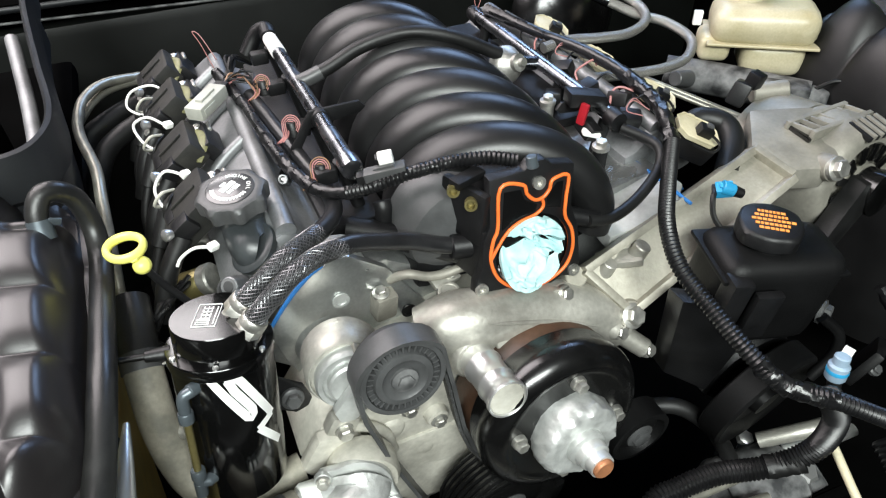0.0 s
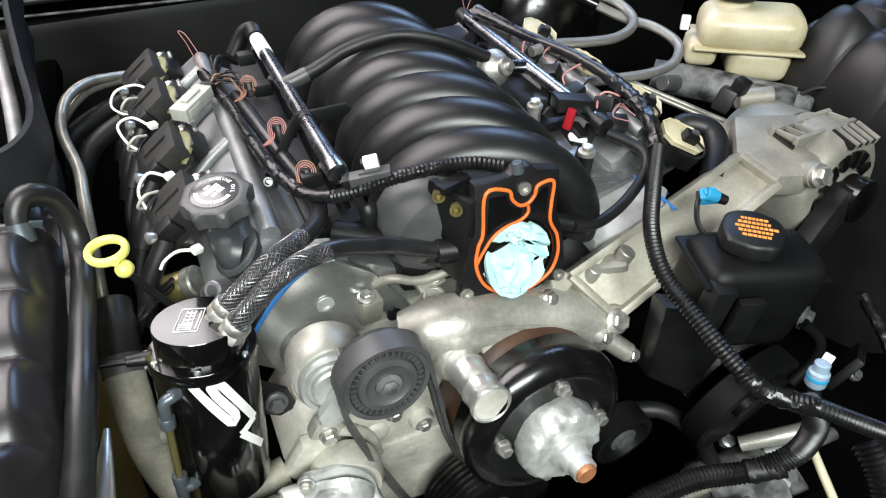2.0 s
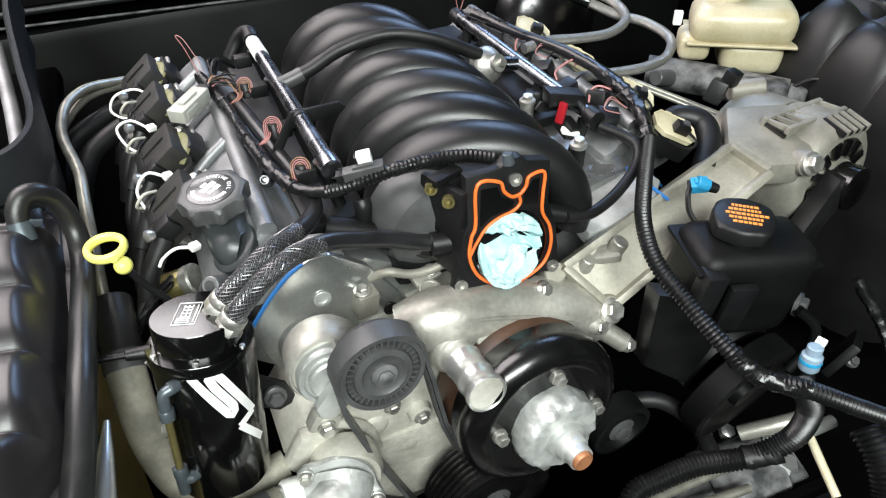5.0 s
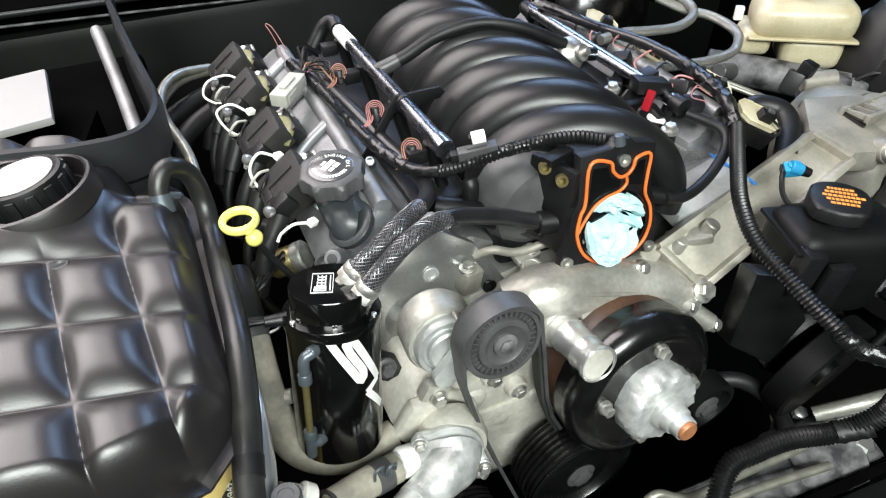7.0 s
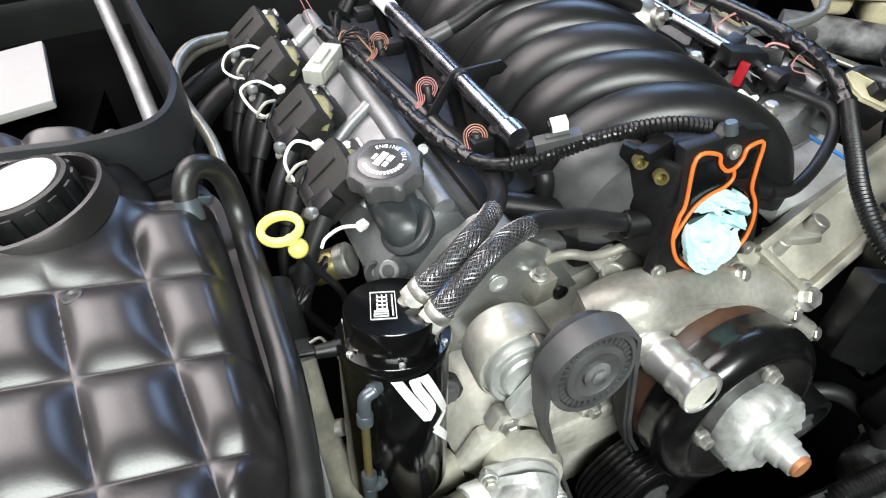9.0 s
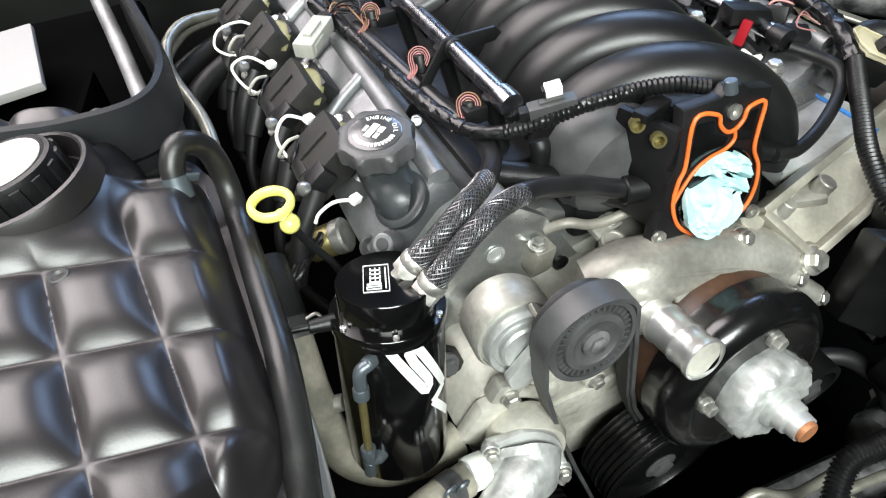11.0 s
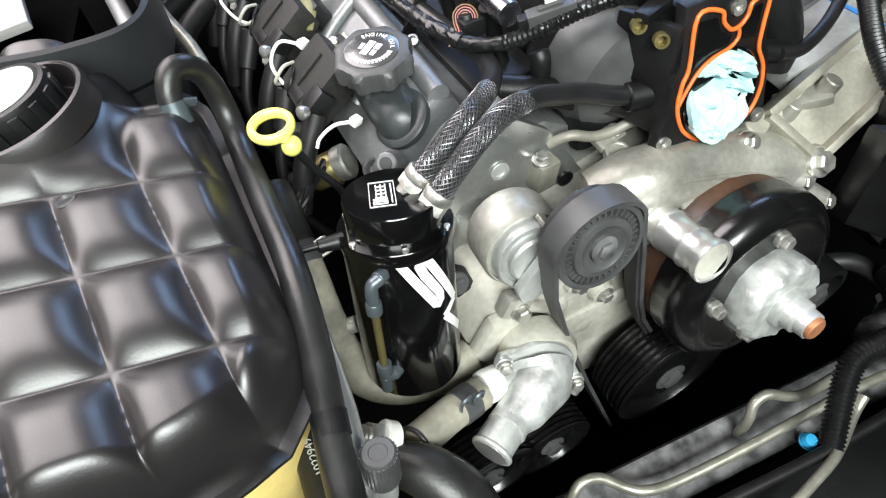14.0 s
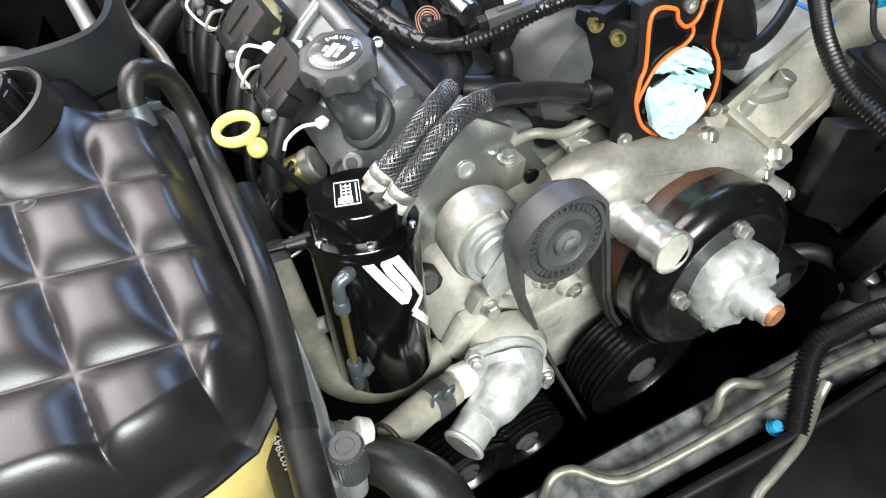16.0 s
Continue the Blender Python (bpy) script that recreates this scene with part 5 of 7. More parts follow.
connector("coil_harness_connector", (0.075, 0.775, 1.018), (0.058, 0.022, 0.016), turn_to((-0.62, -0.75, -0.05), (0, 0, 1)), "grey", "light grey coil harness connector")
connector("map_connector", (0.203, 0.523, 1.035), (0.040, 0.014, 0.012), turn_to((1, -0.35, 0.2), (0, 0, 1)), "idler", "grey sensor connector on the loom")
k = connector("white_clip", (0.206, 0.528, 1.047), (0.014, 0.010, 0.012), turn_to((1, -0.35, 0.2), (0.1, -0.2, 1)), "white", "small white locking clip")
def coil_cover(x, y, z, turn_z):
    """An eight-sided cream cover with a black plug clipped on it."""
    k = thing("coil_cover", (x, y, z), "aged cream plastic coil cover with a black plug", "coil cover", "right coil covers")
    t = Euler((0.20, 0.42, turn_z)).to_matrix()
    o = Vector((x, y, z))
    loop = [o + t @ Vector(p) for p in ((-0.027, -0.010, 0), (-0.017, -0.020, 0), (0.017, -0.020, 0), (0.027, -0.010, 0), (0.027, 0.010, 0), (0.017, 0.020, 0), (-0.017, 0.020, 0), (-0.027, 0.010, 0))]
    part("plate", prism(B(), loop, t @ Vector((0, 0, 0.006)), 0.0012), "cream", k)
    part("rim", tube(B(), [p + t @ Vector((0, 0, 0.006)) for p in loop], 0.0013, 6, closed=True, sample=False), "cream", k)
    part("plug", box(B(), o + t @ Vector((0.004, -0.006, 0.011)), (0.018, 0.014, 0.012), t, 0.002), "plastic", k)
    part("plug_latch", box(B(), o + t @ Vector((0.006, -0.004, 0.018)), (0.008, 0.006, 0.004), t, 0.001), "idler", k)
    part("mount_tab", box(B(), o + t @ Vector((-0.004, 0.022, 0.004)), (0.008, 0.008, 0.003), t, 0.001), "cream", k)
    part("coil_block", box(B(), o + t @ Vector((0.002, 0.0, -0.014)), (0.052, 0.040, 0.026), t, 0.004), "plastic", k)
    part("wire", tube(B(), [o + t @ Vector(p) for p in ((0.012, -0.010, 0.012), (0.020, -0.024, 0.012), (0.010, -0.034, 0.006), (-0.012, -0.030, 0.004))], 0.0016, 6), "blackwire", k)
    return k


for p in ((0.587, 0.838, 0.990, -0.5), (0.586, 0.716, 0.988, -0.7), (0.590, 0.600, 0.988, -0.55), (0.578, 0.511, 0.987, -0.45)):
    coil_cover(*p)
k = connector("sensor_plug", (0.523, 0.408, 0.990), (0.017, 0.014, 0.011), turn_to((0.7, -0.5, 0.2), (0, -0.3, 1)), "blue", "bright blue sensor plug lying on the bracket")
part("ribbed_shell", rod(B(), (0.519, 0.409, 0.994), (0.530, 0.402, 0.990), 0.0075, 0.0068, 20), "blue", k)
part("black_tail", rod(B(), (0.530, 0.402, 0.990), (0.538, 0.397, 0.987), 0.0060, 0.0050, 16), "plastic", k)
part("lead", tube(B(), [(0.516, 0.412, 0.990), (0.506, 0.404, 0.985), (0.503, 0.392, 0.970), (0.51, 0.37, 0.955)], 0.0028, 8), "blackwire", k)
bp = thing("hanging_plug", (0.521, 0.237, 0.90), "blue-grey sensor plug standing up from the loom", "connector")
part("shell", lathe(B(), [(0.008, -0.016), (0.0092, -0.014), (0.0092, 0.0), (0.0068, 0.002), (0.0068, 0.010), (0.0056, 0.011)], (0.521, 0.232, 0.910), (0.05, 0.15, 1), 24), "plugblue", bp)
part("seal", lathe(B(), [(0.0094, -0.008), (0.0098, -0.006), (0.0094, -0.004)], (0.521, 0.232, 0.910), (0.05, 0.15, 1), 24), "blue", bp)
part("latch", box(B(), (0.532, 0.236, 0.916), (0.004, 0.009, 0.013), Euler((0, 0.3, 0.3)).to_matrix(), 0.001), "white", bp)
part("lead", tube(B(), [(0.520, 0.229, 0.893), (0.518, 0.222, 0.880), (0.510, 0.212, 0.870)], 0.006, 10), "blackwire", bp)


# ---------------------------------------------------------------- alternator side
def bar_between(bm, a, b, w, h, up):
    a, b = Vector(a), Vector(b)
    t = turn_to(b - a, up)
    return box(bm, (a + b) / 2, ((b - a).length, w, h), t, min(w, h) * 0.2)


def alternator():
    br = thing("alternator_bracket", (0.50, 0.42, 0.90), "long tan cast aluminium alternator bracket", "bracket")
    P1, P2, P3, P4 = (0.379, 0.432, 0.915), (0.418, 0.392, 0.872), (0.650, 0.425, 0.955), (0.637, 0.476, 0.966)
    nrm = (Vector(P2) - Vector(P1)).cross(Vector(P4) - Vector(P1)).normalized()
    if nrm.z < 0:
        nrm = -nrm
    part("web", prism(B(), [P1, P2, P3, P4], -nrm * 0.014, 0.002), "tan", br)
    bm = B()
    for a, b in ((P1, P4), (P2, P3), (P1, P2), (P4, P3)):
        bar_between(bm, Vector(a) + nrm * 0.002, Vector(b) + nrm * 0.002, 0.009, 0.018, nrm)
    part("edge_rib", bm, "tan", br)
    part("foot_boss", rod(B(), (0.420, 0.400, 0.866), (0.417, 0.386, 0.873), 0.017, 0.016), "tan", br)
    part("bolt", hexbolt(B(), (0.417, 0.384, 0.875), (0.1, -0.75, 0.6), 0.0105, 0.010, 1.35), "zinc", br)
    part("foot_boss", rod(B(), (0.372, 0.440, 0.895), (0.370, 0.428, 0.915), 0.014, 0.012), "tan", br)
    part("head_plate", prism(B(), [(0.636, 0.478, 0.975), (0.648, 0.428, 0.965), (0.690, 0.412, 0.965), (0.74, 0.43, 0.975), (0.76, 0.50, 0.985), (0.68, 0.53, 0.985)], (0, 0.0, -0.03), 0.008), "alt", br)
    a = thing("alternator", (0.76, 0.48, 0.88), "grey cast aluminium alternator with vent slots", "alternator")
    ax = Vector((0.10, -1, 0.12)).normalized()
    c = Vector((0.768, 0.415, 0.915))
    part("front_shell", lathe(B(), [(0.078, -0.075), (0.080, -0.055), (0.080, -0.025), (0.074, -0.006), (0.066, 0.0), (0.056, 0.001), (0.054, -0.006), (0.03, -0.006), (0.03, 0.004), (0, 0.004)], c, ax, 48), "alt", a)
    part("rear_shell", lathe(B(), [(0.05, -0.15), (0.072, -0.145), (0.077, -0.13), (0.077, -0.080)], c, ax, 48), "alt", a)
    u, v, w = basis(ax)
    for k in range(14):
        ang = 2 * math.pi * k / 14
        d = u * math.cos(ang) + v * math.sin(ang)
        part("vent", box(B(), c + d * 0.044 + ax * 0.0012, (0.022, 0.010, 0.004), turn_to(d, ax), 0.0015), "gloss", a)
    # raised vent ribs over the rear shell and long slots in the front one
    a0, a1, run = Vector((0.698, 0.482, 0.9815)), Vector((0.790, 0.486, 0.9815)), Vector((0.006, -0.030, 0.001))
    t = turn_to(run, (0, -0.1, 1))
    mid = (a0 + a1 + run) / 2 + Vector((0, 0, 0.004))
    part("vent_recess", box(B(), mid + Vector((0, 0, -0.007)), ((a1 - a0).length + 0.012, run.length + 0.004, 0.006), turn_to(a1 - a0, (0, -0.1, 1)), 0.002), "gloss", a)
    for k in range(7):
        part("vent_rib", box(B(), a0.lerp(a1, k / 6) + run * 0.5, (run.length + 0.006, 0.0042, 0.012), t, 0.0016), "alt", a)
    for q in (0.0, 1.0):
        part("vent_edge", bar_between(B(), a0 + run * q - (a1 - a0) * 0.06, a1 + run * q + (a1 - a0) * 0.06, 0.006, 0.014, (0, -0.1, 1)), "alt", a)
    b0, b1, dip = Vector((0.752, 0.447, 0.9885)), Vector((0.786, 0.447, 0.9885)), Vector((0.0, -0.032, -0.006))
    for k in range(4):
        q = b0.lerp(b1, k / 3)
        part("slot", bar_between(B(), q, q + dip, 0.0045, 0.006, (0, -0.5, 1)), "plastic", a)
        part("slot_rib", bar_between(B(), q + (b1 - b0) / 6, q + (b1 - b0) / 6 + dip, 0.0045, 0.010, (0, -0.5, 1)), "alt", a)
    part("pulley", lathe(B(), [(0.026, 0), (0.028, 0.002), (0.028, 0.026), (0.022, 0.028), (0, 0.028)], c + ax * 0.004, ax, 32), "pulley", a)
    part("bolt_lug", rod(B(), (0.700, 0.430, 0.955), (0.697, 0.408, 0.964), 0.016, 0.015), "alt", a)
    part("bolt", hexbolt(B(), (0.697, 0.407, 0.965), (0, -0.85, 0.5), 0.0105, 0.010, 1.35), "zinc", a)
    plug = B()
    box(plug, (0.70, 0.565, 0.985), (0.035, 0.022, 0.03), Euler((0.2, 0.3, 0.6)).to_matrix(), 0.004)
    box(plug, (0.715, 0.56, 1.002), (0.018, 0.018, 0.02), Euler((0.2, 0.1, 0.2)).to_matrix(), 0.003)
    part("plug", plug, "plastic", a)
    part("rear_cap", rod(B(), (0.735, 0.575, 0.972), (0.775, 0.555, 0.978), 0.013, 0.013), "alt", a)
    bb = thing("alternator_belt", (0.70, 0.38, 0.84), "black belt running down from the alternator pulley", "belt")
    bm = B()
    prism(bm, [(0.782, 0.392, 0.918), (0.775, 0.391, 0.938), (0.742, 0.391, 0.938), (0.60, 0.352, 0.82), (0.50, 0.33, 0.76), (0.51, 0.33, 0.745), (0.61, 0.352, 0.80)], (0.004, 0.024, 0), 0.001)
    part("band", bm, "rubber", bb)


alternator()


def steering_reservoir():
    r = thing("power_steering_reservoir", (0.54, 0.33, 0.85), "black plastic power steering reservoir with an orange-printed cap", "reservoir")
    t = Euler((0.05, 0.05, -0.30)).to_matrix()
    part("tank", box(B(), (0.535, 0.345, 0.908), (0.128, 0.074, 0.118), t, 0.022, 4), "tank_dull", r)
    part("rim_seam", box(B(), (0.535, 0.345, 0.950), (0.131, 0.076, 0.005), t, 0.002), "tank_dull", r)
    part("strap_lug", box(B(), (0.475, 0.325, 0.930), (0.022, 0.022, 0.055), t, 0.004), "plastic", r)
    part("strap_lug", box(B(), (0.497, 0.306, 0.915), (0.028, 0.010, 0.06), t, 0.003), "plastic", r)
    part("front_foot", prism(B(), [(0.435, 0.345, 0.925), (0.462, 0.325, 0.925), (0.50, 0.31, 0.86), (0.49, 0.32, 0.78), (0.45, 0.35, 0.80)], (0.01, 0.03, -0.01), 0.004), "plastic", r)
    c = Vector((0.527, 0.350, 0.972))
    part("filler_neck", lathe(B(), [(0.024, -0.012), (0.024, 0.006)], c, (0, 0, 1), 32), "plastic", r)
    bm = B()
    rows = []
    for rr, h, lobe in ((0.0275, 0.0, 0.08), (0.030, 0.002, 0.08), (0.030, 0.014, 0.08), (0.0285, 0.017, 0.05), (0.0265, 0.018, 0.0)):
        rows.append([bm.verts.new(c + Vector((rr * math.cos(a) * (1 + lobe * max(0, math.cos(4 * a))), rr * math.sin(a) * (1 + lobe * max(0, math.cos(4 * a))), h))) for a in (2 * math.pi * k / 64 for k in range(64))])
    for p, q in zip(rows, rows[1:]):
        for k in range(64):
            bm.faces.new((p[k], p[(k + 1) % 64], q[(k + 1) % 64], q[k]))
    bm.faces.new(rows[0])
    bm.faces.new(rows[-1])
    cap = part("cap", bm, "plastic", r, "black lobed cap")
    bars = B()
    t2 = Euler((0, 0, radians(-42))).to_matrix()
    rng = random.Random(4)
    for i in range(5):
        y = 0.0135 - i * 0.0066
        x = -0.5 * (0.036 - abs(i - 2) * 0.006)
        end = -x
        while x < end:
            w = rng.uniform(0.002, 0.0042)
            box(bars, c + Vector((0, 0, 0.0183)) + t2 @ Vector((x + w / 2, y, 0)), (w, 0.0034, 0.0005), t2)
            x += w + 0.0010
    part("print_block", bars, "print_orange", cap, "orange print")
    part("bolt", hexbolt(B(), (0.612, 0.308, 0.865), (0.4, -0.9, 0.1), 0.010, 0.009, 1.4), "idler", r)
    pump = thing("power_steering_pump", (0.56, 0.32, 0.72), "black steering pump and pulley under the reservoir", "pump")
    part("body", lathe(B(), [(0.055, 0.0), (0.06, 0.01), (0.06, 0.06)], (0.57, 0.33, 0.765), (0, 1, 0.1), 40), "plastic", pump)
    part("pulley", lathe(B(), [(0.072, 0.03), (0.074, 0.028), (0.074, 0.003), (0.071, 0.0), (0.06, 0.002), (0.05, 0.010), (0.02, 0.010), (0.018, 0.0), (0, 0.0)], (0.555, 0.285, 0.762), (-0.1, 1, 0.12), 48), "tank_dull", pump)
    part("pressure_pipe", tube(B(), [(0.60, 0.30, 0.87), (0.618, 0.285, 0.85), (0.62, 0.28, 0.82), (0.60, 0.28, 0.79)], 0.006, 10), "tank_dull", pump)
    return r


steering_reservoir()


def brake_set():
    b = thing("brake_fluid_reservoir", (0.93, 0.74, 0.90), "aged cream plastic brake fluid reservoir with a black cap", "reservoir")
    t = turn_to((0.78, -0.62, 0.03), (0, 0, 1))

    def loaf(c, sx, sy, sz, bev):
        return box(B(), c, (sx, sy, sz), t, bev, 4)
    part("upper_half", loaf((0.938, 0.752, 0.974), 0.160, 0.100, 0.060, 0.029), "cream", b)
    part("seam_flange", loaf((0.938, 0.752, 0.950), 0.167, 0.107, 0.005, 0.0024), "cream", b)
    part("lower_half", loaf((0.955, 0.735, 0.925), 0.098, 0.086, 0.056, 0.024), "cream", b)
    part("lower_half", loaf((0.882, 0.790, 0.934), 0.050, 0.075, 0.040, 0.016), "cream", b)
    part("neck", lathe(B(), [(0.026, 0), (0.024, 0.018)], (0.925, 0.785, 1.000), (0, 0, 1), 28), "cream", b)
    cap = part("cap", lathe(B(), [(0.033, 0), (0.034, 0.004), (0.034, 0.018), (0.031, 0.022), (0, 0.022)], (0.925, 0.785, 1.014), (0, 0, 1), 28), "plastic", b, "ribbed black cap with a yellow mark")
    part("cap_mark", lathe(B(), [(0.010, 0.0), (0.010, 0.0008), (0, 0.0008)], (0.925, 0.785, 1.0362), (0, 0, 1), 20), "yellow", cap)
    part("tab", box(B(), (0.858, 0.812, 0.972), (0.014, 0.012, 0.022), t, 0.002), "white", b)
    m = thing("brake_master_cylinder", (0.87, 0.70, 0.85), "dull grey cast brake master cylinder", "master cylinder")
    part("bore_body", tube(B(), [(0.80, 0.80, 0.895), (0.86, 0.74, 0.893), (0.91, 0.68, 0.890), (0.945, 0.635, 0.889)], 0.027, 20), "frame_grey", m)
    part("end_nose", rod(B(), (0.945, 0.635, 0.889), (0.962, 0.612, 0.888), 0.022, 0.018), "frame_grey", m)
    part("port", rod(B(), (0.765, 0.740, 0.915), (0.80, 0.745, 0.905), 0.012, 0.014), "idler", m)
    part("valve_block", box(B(), (0.90, 0.645, 0.898), (0.07, 0.04, 0.045), t, 0.008), "frame_grey", m)
    part("sensor_lead", tube(B(), [(0.945, 0.63, 0.905), (0.965, 0.61, 0.925), (0.985, 0.59, 0.915), (0.985, 0.575, 0.88)], 0.0035, 8), "blackwire", m)
    bo = thing("brake_booster", (0.80, 1.0, 0.80), "large black domed brake booster on the firewall", "brake booster")
    part("dome", lathe(B(), [(0.13, 0.0), (0.135, 0.02), (0.12, 0.06), (0.07, 0.10), (0.03, 0.11), (0, 0.11)], (0.76, 1.10, 0.90), (0.4, -1, 0.0), 48), "pulley", bo)
    for p in ((0.636, 0.711, 0.963), (0.670, 0.724, 0.949)):
        p = Vector(p)
        d = Vector((0.105, -0.143, -0.034))
        line_thing("brake_line", [p - d * 0.6, p, p + d * 0.5, p + d * 1.05], 0.0036, "line", "thin dull steel brake line", "pipe", 10)


brake_set()

for pts in ([(0.666, 0.853, 1.037), (0.710, 0.834, 1.025), (0.724, 0.801, 1.013), (0.706, 0.768, 1.007), (0.663, 0.750, 1.003), (0.610, 0.749, 1.006), (0.557, 0.752, 1.011), (0.516, 0.746, 1.010)],
            [(0.687, 0.839, 1.018), (0.722, 0.807, 1.002), (0.752, 0.772, 0.996), (0.763, 0.727, 0.985), (0.733, 0.696, 0.975), (0.685, 0.683, 0.974), (0.632, 0.682, 0.977), (0.570, 0.680, 0.985), (0.531, 0.679, 0.990)]):
    h = thing("braided_fuel_hose", pts[0], "stainless steel braided fuel hose bent in a loop", "hose", "braided fuel hoses")
    part("braid_cover", tube(B(), pts, 0.0072, 16, per=10), "braid", h)
    d = (Vector(pts[0]) - Vector(pts[1])).normalized()
    part("end_fitting", rod(B(), Vector(pts[0]) + d * 0.03, Vector(pts[0]) - d * 0.004, 0.009, 0.009), "gloss", h, "gloss black end fitting")


# ---------------------------------------------------------------- quilted tanks
def pillow(u, v, k=3.0):
    """Height of one padded cell, u and v from 0 to 1 across it: domed, with a sharp seam."""
    a, b = 1 - abs(2 * u - 1) ** k, 1 - abs(2 * v - 1) ** k
    return (math.sqrt(a * a + 0.004) - 0.063) * (math.sqrt(b * b + 0.004) - 0.063) * 1.12


def quilted(bm, x0, x1, y0, y1, cell, skew, top, drop, bulge, radius, shoulder, nx, ny, extra=None, notch=None):
    """A padded lid over a rounded oblong, rolling down to its rim."""
    hw, hh, mx, my = (x1 - x0) / 2, (y1 - y0) / 2, (x0 + x1) / 2, (y0 + y1) / 2
    rows = []
    for j in range(ny + 1):
        row = []
        for i in range(nx + 1):
            s, t = i / nx * 2 - 1, j / ny * 2 - 1
            q = max(abs(s), abs(t), 1e-6)
            p = Vector((s / q * hw, t / q * hh))
            inner = Vector((max(-hw + radius, min(hw - radius, p.x)), max(-hh + radius, min(hh - radius, p.y))))
            d = p - inner
            if d.length > 1e-9:
                p = inner + d.normalized() * radius
            x, y = mx + p.x * q, my + p.y * q
            # distance in from the outline
            ax, ay = abs(x - mx) - hw + radius, abs(y - my) - hh + radius
            dist = radius - (math.hypot(max(ax, 0), max(ay, 0)) + min(max(ax, ay), 0))
            if notch:
                dist = min(dist, max(notch[0] - x, notch[1] - y))
            e = max(0.0, min(1.0, 1 - dist / shoulder))
            fall = drop * (1 - math.sqrt(max(0.0, 1 - e * e)))
            gx, gy = (x - cell[0] + skew * (y - cell[1])) / cell[2], (y - cell[1] + 0.06 * (x - cell[0])) / cell[3]
            add, keep = extra(x, y) if extra else (0.0, 1.0)
            z = top(x, y) + bulge * pillow(gx % 1, gy % 1) * (1 - 0.45 * e * e) * keep - fall + add
            row.append(bm.verts.new((x, y, z)))
        rows.append(row)
    for a, b in zip(rows, rows[1:]):
        for i in range(nx):
            bm.faces.new((a[i], a[i + 1], b[i + 1], b[i]))
    return rows[0] + [r[-1] for r in rows[1:]] + rows[-1][-2::-1] + [r[0] for r in rows[-2:0:-1]]


